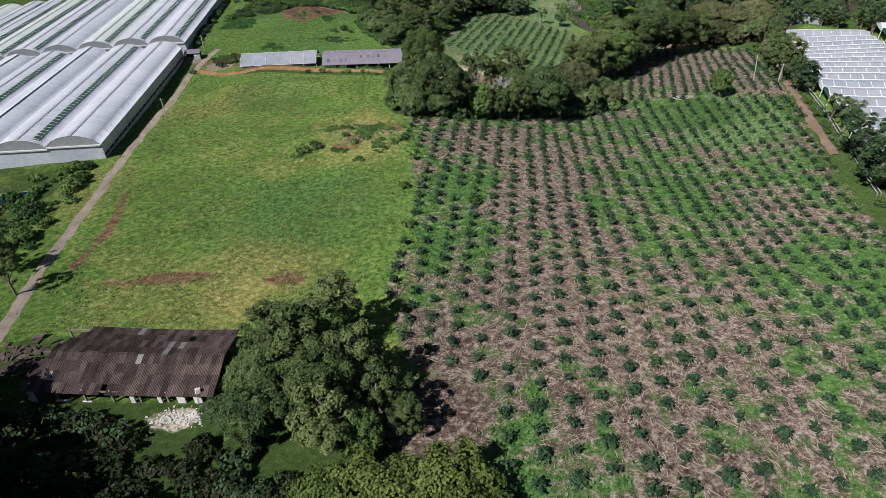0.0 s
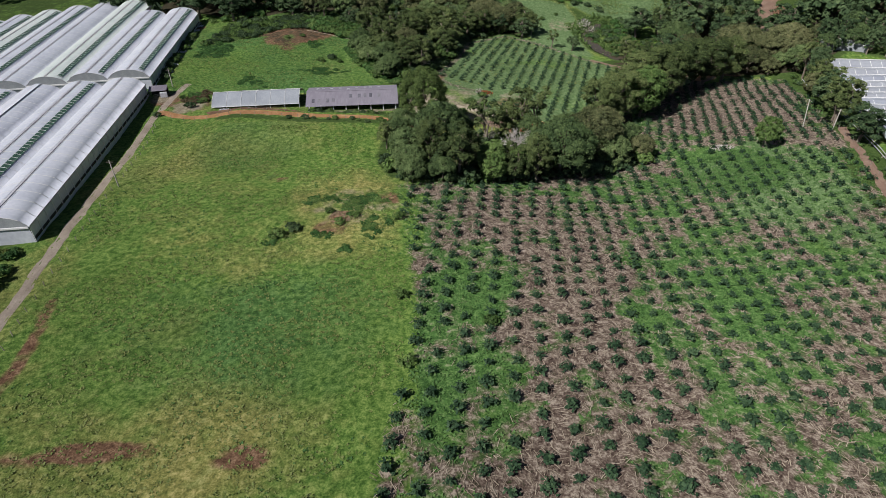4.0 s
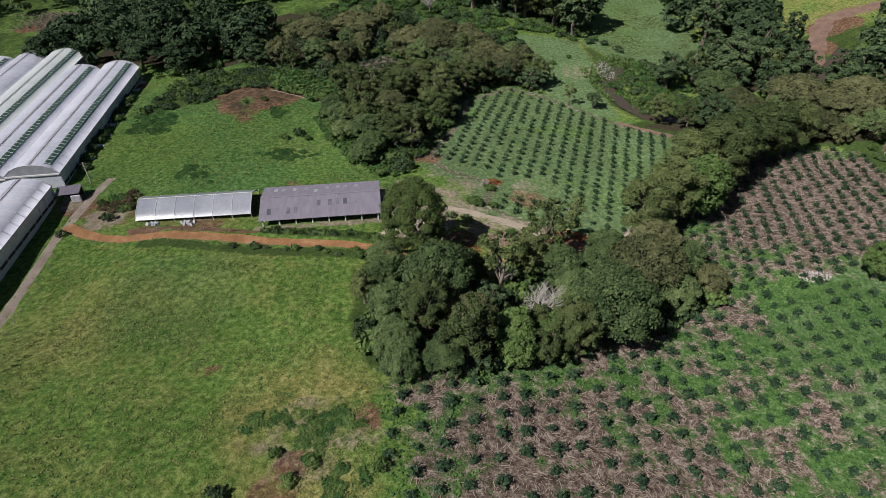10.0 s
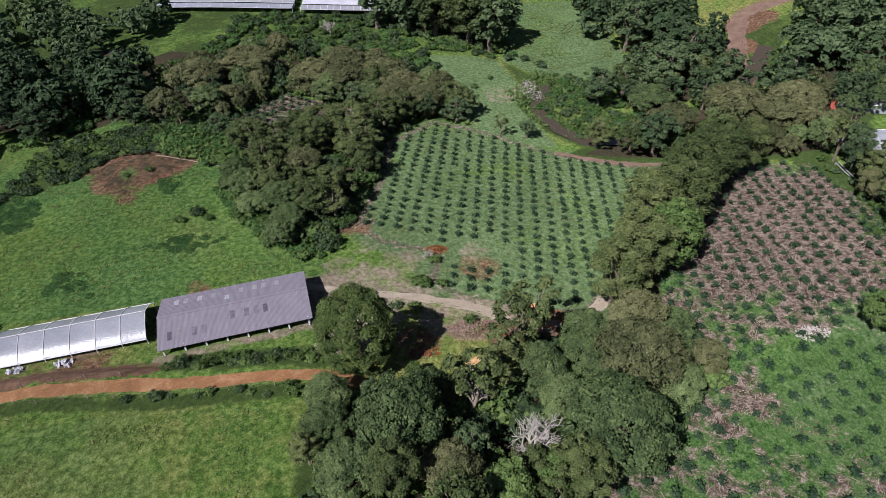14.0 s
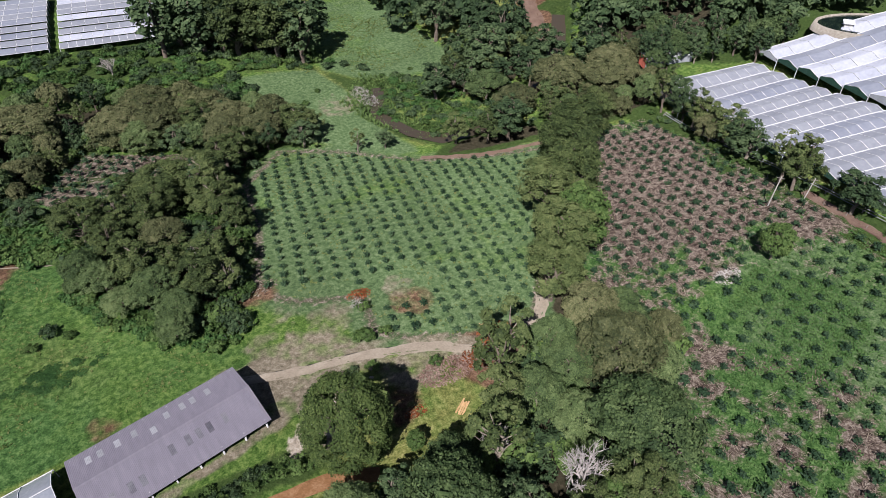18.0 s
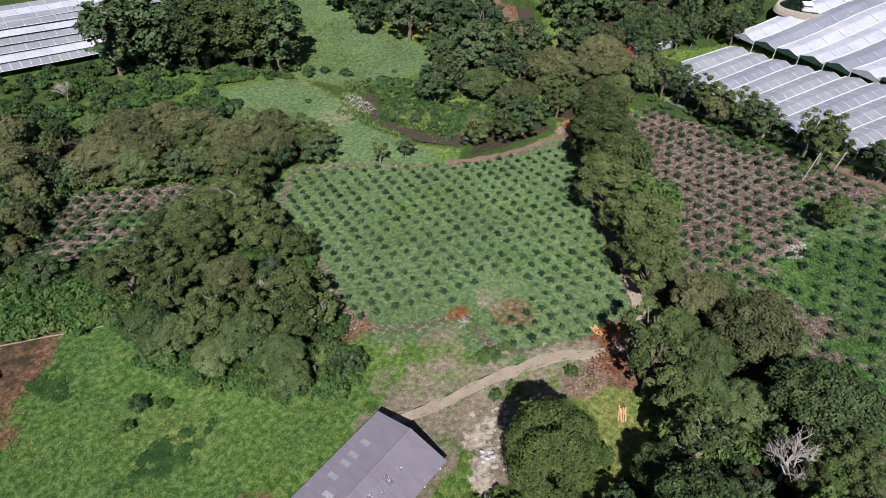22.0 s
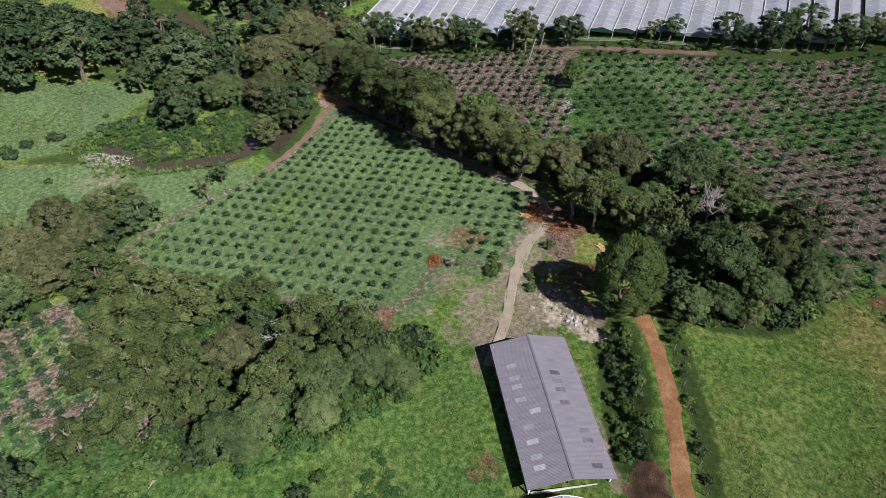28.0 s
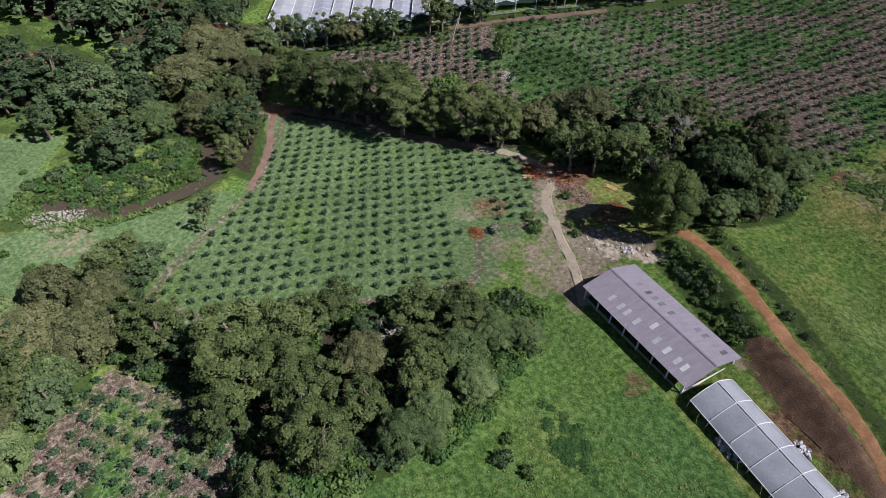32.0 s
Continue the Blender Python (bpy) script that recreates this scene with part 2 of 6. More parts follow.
M_POST = material("weathered_post", [(0.12, 0.10, 0.08), (0.22, 0.19, 0.16), (0.33, 0.30, 0.26)], scale=3.0, bump=0.3, each=0.3)
M_SHEET = material("fibre_cement_sheet", [(0.190, 0.172, 0.205), (0.225, 0.208, 0.242), (0.275, 0.255, 0.290)], scale=0.5, rough=0.75, bump=0.05, each=0.05, stretch=(3, 0.6, 1))
M_OLDSHEET = material("mossy_old_sheet", [(0.048, 0.034, 0.032), (0.098, 0.070, 0.064), (0.185, 0.140, 0.125)], scale=0.5, rough=0.9, bump=0.2, each=0.36, stretch=(2, 0.7, 1))
M_PATCH = material("newer_patch_sheet", [(0.24, 0.22, 0.23), (0.33, 0.31, 0.32), (0.42, 0.40, 0.40)], scale=1.0, rough=0.8, each=0.3)
# two copies of one skylight sheet: sky reflection painted pale, and left dark
M_SHEENSHEET = material("skylight_sheet_painted_sheen", [(0.27, 0.27, 0.29), (0.36, 0.36, 0.38), (0.48, 0.48, 0.50)], scale=1.5, rough=0.3, each=0.3, shine=0.8)
M_NOSHEENSHEET = material("skylight_sheet_without_sheen", [(0.10, 0.095, 0.11), (0.15, 0.145, 0.165), (0.26, 0.25, 0.27)], scale=1.2, rough=0.16, each=0.4, shine=0.9)
M_FILM = material("greenhouse_film", [(0.43, 0.45, 0.51), (0.55, 0.57, 0.63), (0.68, 0.69, 0.74)], scale=0.12, rough=0.42, bump=0.03, shine=0.4, each=0.12)
M_GREENFILM = material("weathered_green_film", [(0.46, 0.52, 0.50), (0.58, 0.63, 0.60), (0.68, 0.72, 0.69)], scale=0.15, rough=0.45, bump=0.03, shine=0.4)
M_GREYFILM = material("grey_tent_film", [(0.25, 0.265, 0.295), (0.31, 0.325, 0.358), (0.385, 0.40, 0.43)], scale=0.10, rough=0.4, bump=0.04, shine=0.5, each=0.10)
M_BLUEFILM = material("blue_tent_film", [(0.23, 0.25, 0.30), (0.29, 0.31, 0.36), (0.36, 0.38, 0.43)], scale=0.10, rough=0.4, bump=0.04, shine=0.5, each=0.10)
M_FRAME = material("white_batten", [(0.60, 0.60, 0.60), (0.72, 0.72, 0.71), (0.80, 0.80, 0.79)], scale=2.0, bump=0.05)
M_GABLE = material("grey_gable_net", [(0.26, 0.28, 0.29), (0.33, 0.35, 0.36), (0.42, 0.44, 0.45)], scale=0.6, bump=0.05)
M_VENT = material("dark_vent_net", [(0.012, 0.040, 0.026), (0.022, 0.060, 0.040), (0.045, 0.090, 0.065)], scale=0.8, bump=0.1)
M_GUTTER = material("grey_gutter", [(0.20, 0.20, 0.22), (0.30, 0.30, 0.32), (0.42, 0.42, 0.44)], scale=1.0, bump=0.05)
M_PLASTER = material("whitewashed_plaster", [(0.42, 0.40, 0.36), (0.62, 0.60, 0.56), (0.76, 0.74, 0.70)], scale=0.9, bump=0.1)
# dark walls inside the sheds; also the painted shade of the greenhouse side opening
M_DARKWALL_SHADE = material("dark_wall_and_opening_shade", [(0.03, 0.028, 0.026), (0.06, 0.055, 0.05), (0.10, 0.09, 0.08)], scale=0.8)
M_PLASTIC = material("white_plastic_sheet", [(0.400, 0.400, 0.440), (0.544, 0.544, 0.576), (0.656, 0.656, 0.672)], scale=1.5, rough=0.35, bump=0.4, island=0.3, shine=0.5)
M_RED = material("red_roof", [(0.28, 0.07, 0.045), (0.40, 0.11, 0.07), (0.50, 0.17, 0.11)], scale=0.7)
M_REDROAD = material("red_clay_road", [(0.15, 0.078, 0.038), (0.29, 0.148, 0.062), (0.46, 0.285, 0.155)], scale=0.3, bump=0.3, distort=0.8)
M_GREYROAD = material("pale_gravel_track", [(0.17, 0.135, 0.105), (0.27, 0.225, 0.180), (0.37, 0.32, 0.265)], scale=0.3, bump=0.4)
M_PALETRACK = material("pale_earth_track", [(0.215, 0.175, 0.125), (0.325, 0.275, 0.205), (0.430, 0.375, 0.290)], scale=0.3, bump=0.4)
M_BROWNTRACK = material("brown_earth_track", [(0.112, 0.068, 0.048), (0.176, 0.116, 0.084), (0.248, 0.176, 0.132)], scale=0.3, bump=0.4)
M_ROCK = material("pale_rock", [(0.24, 0.21, 0.165), (0.38, 0.34, 0.275), (0.52, 0.475, 0.39)], scale=1.2, bump=0.6, each=0.2)
M_SOILHEAP = material("bare_dark_soil", [(0.055, 0.030, 0.017), (0.135, 0.078, 0.045), (0.25, 0.165, 0.105)], scale=0.5, bump=0.9)


def water_material(name, colour, rough):
    m = bpy.data.materials.new(name)
    m.use_nodes = True
    n, link = m.node_tree.nodes, m.node_tree.links.new
    p = n["Principled BSDF"]
    p.inputs["Base Color"].default_value, p.inputs["Roughness"].default_value = (*colour, 1), rough
    tx, b = n.new("ShaderNodeTexNoise"), n.new("ShaderNodeBump")
    tx.inputs["Scale"].default_value, b.inputs["Strength"].default_value, b.inputs["Distance"].default_value = 1.2, 0.12, 0.1
    link(tx.outputs[0], b.inputs["Height"]), link(b.outputs[0], p.inputs["Normal"])
    return m


M_WATER = water_material("muddy_water", (0.085, 0.068, 0.046), 0.06)
M_POND = water_material("dark_pond_water", (0.012, 0.022, 0.018), 0.06)


def ground_material():
    """Turf, crop soil, bare clay, forest litter and scrub, mixed by three painted weights of the ground's kind and broken up by noise."""
    m = bpy.data.materials.new("ground_cover")
    m.use_nodes = True
    nt = m.node_tree
    n, link = nt.nodes, nt.links.new
    p = n["Principled BSDF"]
    p.inputs["Roughness"].default_value, p.inputs["Specular IOR Level"].default_value = 0.95, 0.1
    p.inputs["Diffuse Roughness"].default_value = 1.0
    pos = n.new("ShaderNodeNewGeometry").outputs["Position"]

    def noise_of(scale, detail=5.0, distort=0.0):
        t = n.new("ShaderNodeTexNoise")
        t.inputs["Scale"].default_value, t.inputs["Detail"].default_value, t.inputs["Distortion"].default_value = scale, detail, distort
        link(pos, t.inputs["Vector"])
        return t.outputs[0]

    def ramp_of(value, stops):
        r = n.new("ShaderNodeValToRGB")
        e = r.color_ramp.elements
        while len(e) < len(stops):
            e.new(0.5)
        for k, (s, c) in enumerate(stops):
            e[k].position, e[k].color = s, (*c, 1)
        link(value, r.inputs[0])
        return r.outputs[0]

    def blend(fac, a, b):
        x = n.new("ShaderNodeMix")
        x.data_type = "RGBA"
        link(fac, x.inputs[0]), link(a, x.inputs[6]), link(b, x.inputs[7])
        return x.outputs[2]

    def maths(op, a, b):
        x = n.new("ShaderNodeMath")
        x.operation = op
        for k, v in enumerate((a, b)):
            if isinstance(v, (int, float)):
                x.inputs[k].default_value = v
            else:
                link(v, x.inputs[k])
        return x.outputs[0]

    def weight(name):
        a = n.new("ShaderNodeAttribute")
        a.attribute_name = name
        s = n.new("ShaderNodeSeparateColor")
        link(a.outputs["Color"], s.inputs[0])
        return [*s.outputs, a.outputs["Alpha"]]

    big, mid, fine, tiny = noise_of(0.045, 4), noise_of(0.28, 6, 0.4), noise_of(0.95, 6), noise_of(3.2, 5)
    crop, dry, lush, yard = weight("cover_a")
    clay, litter, scrub, mown = weight("cover_b")
    chalk = weight("cover_c")[0]
    grain = maths("ADD", maths("MULTIPLY", fine, 0.55), maths("MULTIPLY", tiny, 0.45))
    turf = ramp_of(grain, [(0.37, (0.032, 0.072, 0.012)), (0.50, (0.086, 0.152, 0.030)), (0.62, (0.180, 0.250, 0.064))])
    straw = ramp_of(grain, [(0.36, (0.088, 0.095, 0.028)), (0.50, (0.199, 0.194, 0.058)), (0.64, (0.364, 0.323, 0.129))])
    rich = ramp_of(grain, [(0.37, (0.022, 0.056, 0.014)), (0.50, (0.060, 0.126, 0.032)), (0.62, (0.128, 0.215, 0.066))])
    short = ramp_of(grain, [(0.36, (0.046, 0.080, 0.030)), (0.50, (0.092, 0.146, 0.058)), (0.62, (0.168, 0.228, 0.105))])
    earth = ramp_of(grain, [(0.37, (0.031, 0.021, 0.016)), (0.46, (0.082, 0.059, 0.047)), (0.53, (0.146, 0.113, 0.089)), (0.62, (0.300, 0.254, 0.204))])
    red = ramp_of(grain, [(0.35, (0.056, 0.030, 0.018)), (0.50, (0.135, 0.078, 0.046)), (0.64, (0.270, 0.175, 0.108))])
    leaf = ramp_of(grain, [(0.30, (0.022, 0.021, 0.012)), (0.50, (0.046, 0.041, 0.024)), (0.70, (0.083, 0.069, 0.044))])
    pale = ramp_of(grain, [(0.36, (0.125, 0.106, 0.070)), (0.50, (0.215, 0.183, 0.128)), (0.63, (0.325, 0.285, 0.210))])
    bush = ramp_of(grain, [(0.30, (0.022, 0.041, 0.011)), (0.50, (0.045, 0.075, 0.019)), (0.70, (0.079, 0.112, 0.034))])

    def edge(w, wobble, gain=3.0, rag=3.2):
        """A painted weight with a ragged edge."""
        v = maths("ADD", maths("MULTIPLY", maths("SUBTRACT", w, 0.5), gain), maths("MULTIPLY", maths("SUBTRACT", wobble, 0.5), rag))
        x = maths("ADD", v, 0.5)
        c = n.new("ShaderNodeClamp")
        link(x, c.inputs[0])
        return c.outputs[0]

    col = blend(edge(dry, mid, 2.0, 1.7), turf, straw)
    col = blend(edge(lush, mid, 2.0, 1.7), col, rich)
    col = blend(edge(mown, mid, 2.4, 1.9), col, short)
    col = blend(edge(scrub, mid), col, bush)
    col = blend(edge(crop, fine, 2.6), col, earth)
    col = blend(edge(clay, mid, 4.0), col, red)
    col = blend(edge(yard, mid, 3.0), col, pale)
    stony = ramp_of(grain, [(0.36, (0.235, 0.195, 0.145)), (0.50, (0.40, 0.345, 0.265)), (0.63, (0.56, 0.50, 0.41))])
    col = blend(edge(chalk, fine, 3.0), col, stony)
    col = blend(edge(litter, mid, 4.0), col, leaf)
    hue = n.new("ShaderNodeHueSaturation")
    link(maths("ADD", maths("MULTIPLY", big, 0.6), 0.70), hue.inputs["Value"])
    link(col, hue.inputs["Color"])
    link(hue.outputs[0], p.inputs["Base Color"])
    b = n.new("ShaderNodeBump")
    b.inputs["Strength"].default_value, b.inputs["Distance"].default_value = 0.9, 0.5
    link(grain, b.inputs["Height"]), link(b.outputs[0], p.inputs["Normal"])
    return m


# ---- mesh helpers ----
def mesh_of(name, verts, faces, mat, smooth=False):
    me = bpy.data.meshes.new(name)
    me.from_pydata([tuple(v) for v in verts], [], faces)
    me.materials.append(mat)
    if smooth:
        me.polygons.foreach_set("use_smooth", [True] * len(me.polygons))
    me.update()
    return me


def quads_mesh(name, verts, mat, corners=4, smooth=False):
    """A mesh from an array of loose polygons, corners vertices each."""
    verts = np.asarray(verts, np.float32).reshape(-1, 3)
    count = len(verts) // corners
    me = bpy.data.meshes.new(name)
    me.vertices.add(len(verts)), me.loops.add(len(verts)), me.polygons.add(count)
    me.vertices.foreach_set("co", verts.ravel())
    me.loops.foreach_set("vertex_index", np.arange(len(verts), dtype=np.int32))
    me.polygons.foreach_set("loop_start", np.arange(0, len(verts), corners, dtype=np.int32))
    me.materials.append(mat)
    me.update(calc_edges=True)
    return me


def thing(name, m=None, label="", category="", group="", kind=""):
    ob = new(name)
    ob.empty_display_size = 0.2
    if m is not None:
        ob.matrix_basis = m
    return tagged(ob, label, category, group, kind)


def part(name, me, parent, label="", m=None):
    ob = new(name, me)
    ob.parent = parent
    if m is not None:
        ob.matrix_basis = m
    if label:
        ob["label"] = label
    return ob


def box(w, d, h, bevel=0.0, z0=0.0):
    """Verts and faces of a box w x d x h, its base at z0."""
    bm = bmesh.new()
    bmesh.ops.create_cube(bm, size=1)
    for v in bm.verts:
        v.co = Vector((v.co.x * w, v.co.y * d, (v.co.z + 0.5) * h + z0))
    if bevel:
        bmesh.ops.bevel(bm, geom=bm.edges[:], offset=bevel, segments=1, affect="EDGES")
    return bm


def bm_mesh(name, bm, mat, smooth=False):
    me = bpy.data.meshes.new(name)
    bm.to_mesh(me)
    bm.free()
    me.materials.append(mat)
    if smooth:
        me.polygons.foreach_set("use_smooth", [True] * len(me.polygons))
    return me


def tube(points, radii, sides=7):
    """Verts and faces of a tapering tube along points."""
    verts, faces = [], []
    for k, (q, r) in enumerate(zip(points, radii)):
        d = (Vector(points[min(k + 1, len(points) - 1)]) - Vector(points[max(k - 1, 0)])).normalized()
        a = d.orthogonal().normalized()
        b = d.cross(a)
        for s in range(sides):
            w = 2 * math.pi * s / sides
            verts.append(Vector(q) + (a * math.cos(w) + b * math.sin(w)) * r)
        if k:
            for s in range(sides):
                i, j = (k - 1) * sides + s, (k - 1) * sides + (s + 1) % sides
                faces.append((i, j, j + sides, i + sides))
    faces.append(tuple(range(len(verts) - sides, len(verts))))
    return verts, faces


def join_tubes(name, tubes, mat):
    verts, faces = [], []
    for v, f in tubes:
        faces += [tuple(i + len(verts) for i in q) for q in f]
        verts += v
    return mesh_of(name, verts, faces, mat, True)


def strip(name, line, width, mat, label, category, lift=0.06, wobble=0.35, seed=1):
    """A road laid on the land along a broken line, with uneven edges and wheel ruts."""
    pts = [Vector((*q, 0)) for q in line]
    fine = []
    for k in range(len(pts) - 1):
        p0, p1, p2, p3 = pts[max(k - 1, 0)], pts[k], pts[k + 1], pts[min(k + 2, len(pts) - 1)]
        steps = max(2, int((p2 - p1).length / 0.9))
        for s in range(steps):
            t = s / steps
            fine.append(0.5 * ((2 * p1) + (p2 - p0) * t + (2 * p0 - 5 * p1 + 4 * p2 - p3) * t * t + (3 * p1 - p0 - 3 * p2 + p3) * t ** 3))
    fine.append(pts[-1])
    flat, lifts, faces, cols = [], [], [], 9
    for k, q in enumerate(fine):
        d = (fine[min(k + 1, len(fine) - 1)] - fine[max(k - 1, 0)]).normalized()
        side = Vector((-d.y, d.x, 0))
        for c in range(cols):
            e = width / 2 * (c / (cols - 1) * 2 - 1)
            if c in (0, cols - 1):
                e += wobble * float(lattice_noise(np.array([k * 0.35]), np.array([9.0 * (c > 4)]), 1.0, seed)[0])
            w = q + side * e
            flat.append((w.x, w.y))
            lifts.append((lift - 0.05 if c in (2, 6) else lift) if 0 < c < cols - 1 else -0.04)
        if k:
            for c in range(cols - 1):
                i = (k - 1) * cols + c
                faces.append((i, i + 1, i + 1 + cols, i + cols))
    flat = np.array(flat)
    verts = np.c_[flat, land(flat[:, 0], flat[:, 1]) + np.array(lifts)]
    return tagged(new(name, mesh_of(name, verts, faces, mat, True)), label, category, kind="structure")


# ---- ground ----
def axis(a, b, pitch, far):
    mid = list(np.arange(a, b + pitch / 2, pitch))
    lo, hi, d = [], [], pitch
    while (hi[-1] if hi else b) < far:
        d *= 1.28
        hi.append((hi[-1] if hi else b) + d), lo.append((lo[-1] if lo else a) - d)
    return np.array(lo[::-1] + mid + hi)


GROVE_1 = [(-19, 184), (-14, 172), (3, 170), (17, 175), (31, 180), (52, 192), (64, 198), (62, 212), (50, 214), (28, 211), (18, 203), (8, 199), (-8, 202), (-17, 196)]
GROVE_NW = [(-14, 254), (-4, 264), (4, 284), (10, 314), (26, 330), (14, 336), (0, 324), (-8, 315), (-22, 313), (-38, 322), (-38, 292), (-30, 272), (-22, 258)]
BELT_EDGE = [(-46, 338), (-28, 366), (2, 352), (15, 338), (28, 330), (44, 330), (38, 352), (20, 372), (-20, 392), (-56, 376)]
EUC_STRIP = [(44, 214), (62, 212), (70, 238), (98, 266), (112, 276), (102, 279), (80, 258), (58, 234), (46, 222)]
WOODS = [
    [(-72, 338), (-58, 328), (-46, 344), (-42, 356), (-30, 366), (-4, 364), (6, 352), (14, 338), (34, 328), (44, 332), (38, 352), (22, 372), (-8, 392), (-34, 398), (-56, 376), (-74, 360)],      # brown belt north of the small field
    [(66, 294), (88, 288), (106, 284), (112, 292), (100, 304), (80, 302)],
    [(112, 282), (146, 268), (172, 286), (160, 318), (128, 306), (112, 296)],
    [(16, 421), (40, 400), (66, 376), (74, 386), (48, 412), (28, 434)],
    [(96, 328), (116, 318), (146, 330), (150, 352), (132, 362), (124, 345), (112, 338), (100, 338)],
    [(-150, 345), (-118, 345), (-96, 330), (-80, 338), (-66, 352), (-40, 366), (-40, 400), (-70, 410), (-110, 380), (-150, 400)],
    [(160, 300), (190, 290), (230, 290), (300, 330), (300, 420), (220, 400), (190, 350), (168, 330)],
]
xs, ys = axis(-150, 200, 1.2, 2600), axis(15, 420, 1.2, 2600)
GX, GY = np.meshgrid(xs, ys)
gx, gy = GX.ravel(), GY.ravel()
gz = land(gx, gy)
n_x, n_y = len(xs), len(ys)
ij = (np.arange(n_y - 1)[:, None] * n_x + np.arange(n_x - 1)[None, :]).ravel()
ground_me = bpy.data.meshes.new("ground")
ground_me.vertices.add(len(gx))
ground_me.vertices.foreach_set("co", np.c_[gx, gy, gz].astype(np.float32).ravel())
loops = np.c_[ij, ij + 1, ij + 1 + n_x, ij + n_x].astype(np.int32).ravel()
ground_me.loops.add(len(loops)), ground_me.polygons.add(len(ij))
ground_me.loops.foreach_set("vertex_index", loops)
ground_me.polygons.foreach_set("loop_start", np.arange(0, len(loops), 4, dtype=np.int32))
ground_me.polygons.foreach_set("use_smooth", np.ones(len(ij), bool))
ground_me.update(calc_edges=True)


def spot(x, y, r):
    """Soft round patch of ground."""
    return 1 - step(np.hypot(gx - x, gy - y), r * 0.5, r)


in_a, in_b, in_d = inside(FIELD_A, gx, gy), inside(FIELD_B, gx, gy), inside(FIELD_D, gx, gy)
n30, n12, n6 = lattice_noise(gx, gy, 30, 11), lattice_noise(gx, gy, 12, 12), lattice_noise(gx, gy, 6, 13)
crop = step(in_a, -0.5, 1.5) * mulch(gx, gy)
crop = np.maximum(crop, step(in_d, -0.5, 1.5) * np.clip(0.62 + 0.5 * n6, 0, 1))
edge_b = step(in_b, -4, 0) * (1 - step(in_b, 0, 2))
crop = np.maximum(crop, 0.62 * edge_b)
lush = step(in_a, 0, 2) * (0.82 + 0.2 * n12)
lush = np.maximum(lush, step(in_b, 0, 3) * (0.34 + 0.35 * n12))
lush = np.maximum(lush, 0.5 * step(in_d, 0, 2))
pasture = (gx < -6) & (gy < 206) & (gx > -92)
dry = np.where(pasture, 0.36 + 0.34 * n30 + 0.16 * n12 + 0.08 * n6, 0.26 + 0.25 * n30 + 0.15 * n12)
dry = dry + 0.38 * spot(-22, 158, 22) + 0.25 * spot(-20, 142, 14) + 0.30 * spot(-50, 95, 34) - 0.55 * spot(-24, 116, 24) - 0.35 * spot(-52, 112, 22)
dry = np.where((gx > 40) & (gy > 300), dry + 0.12, dry) * (1 - step(in_a, -1, 2)) * (1 - 0.15 * step(in_b, -1, 2))
lush = np.where(pasture, 0.16 + 0.25 * n30 + 0.25 * spot(-24, 114, 24) + 0.22 * spot(-50, 112, 24) + 0.3 * spot(-55, 195, 22), lush)
meadow = (gx < -12) & (gy > 240) & (gy < 345) & (gx > -125)
lush = np.where(meadow, 0.60 + 0.36 * n30 + 0.12 * n12, lush)
dry = np.where(meadow, 0.16 + 0.30 * lattice_noise(gx, gy, 22, 41), dry)
clay = step(inside(MUD, gx, gy), -4, 5) * np.clip(0.74 + 0.34 * n6 + 0.2 * n12, 0, 1)
clay = np.maximum(clay, 0.82 * (1 - step(off_line([(-70, 87), (-59, 88), (-46, 88), (-35, 87), (-27, 86)], gx, gy), 0.8, 3.6)) * np.clip(0.8 + 0.5 * n6, 0, 1))
clay = np.maximum(clay, 0.6 * (1 - step(off_line([(-76, 124), (-73.5, 112), (-72.5, 102), (-73, 93)], gx, gy), 0.8, 2.6)))
for sx, sy, sr, sv in ((24, 241, 8, 0.55), (28, 216, 12, 0.85), (-4, 262, 7, 0.55), (5, 216, 8, 0.6),
                       (-86, 230, 11, 0.5), (-60, 226, 8, 0.6), (-70, 222, 8, 0.55), (-24, 151, 4, 0.75), (-26, 146, 6, 0.5), (-42, 172, 3, 0.5), (-60, 221, 9, 0.5),
                       (-14, 160, 5, 0.6), (108, 281, 7, 0.9), (-96, 236, 8, 0.6), (-40, 243, 5, 0.5), (-112, 322, 4, 0.8), (158, 342, 9, 0.8), (166, 356, 10, 0.8), (176, 372, 11, 0.8), (186, 374, 10, 0.7), (120, 283, 6, 0.8), (117, 288, 6, 0.7)):
    clay = np.maximum(clay, sv * spot(sx, sy, sr))
yard = np.zeros_like(gx)
for sx, sy, sr, sv in ((-12, 236, 9, 0.9), (-4, 226, 10, 0.75), (-8, 219, 7, 0.8), (0, 238, 10, 0.6), (-8, 244, 8, 0.5), (6, 245, 8, 0.48), (-2, 252, 6, 0.4), (12, 222, 9, 0.55), (-86, 229, 8, 0.7), (-14, 228, 6, 0.6),
                       (24, 247, 6, 0.5), (108, 281, 6, 0.9), (-98, 238, 7, 0.6), (-22, 156, 14, 0.42), (60, 345, 12, 0.45), (-60, 231, 8, 0.5)):
    yard = np.maximum(yard, sv * spot(sx, sy, sr))
yard = np.maximum(yard, 0.6 * (1 - step(off_line([(-46, 221.5), (-30, 223), (-15, 224.5)], gx, gy), 0.8, 2.2)))
mown = step(in_b, -9, -2) * (0.80 + 0.3 * n12)
SMALL_FIELD = [(34, 336), (44, 318), (58, 300), (68, 300), (66, 330), (70, 350), (66, 376), (40, 386), (24, 380), (32, 360)]
mown = np.maximum(mown, 0.85 * step(inside(SMALL_FIELD, gx, gy), -2, 4))
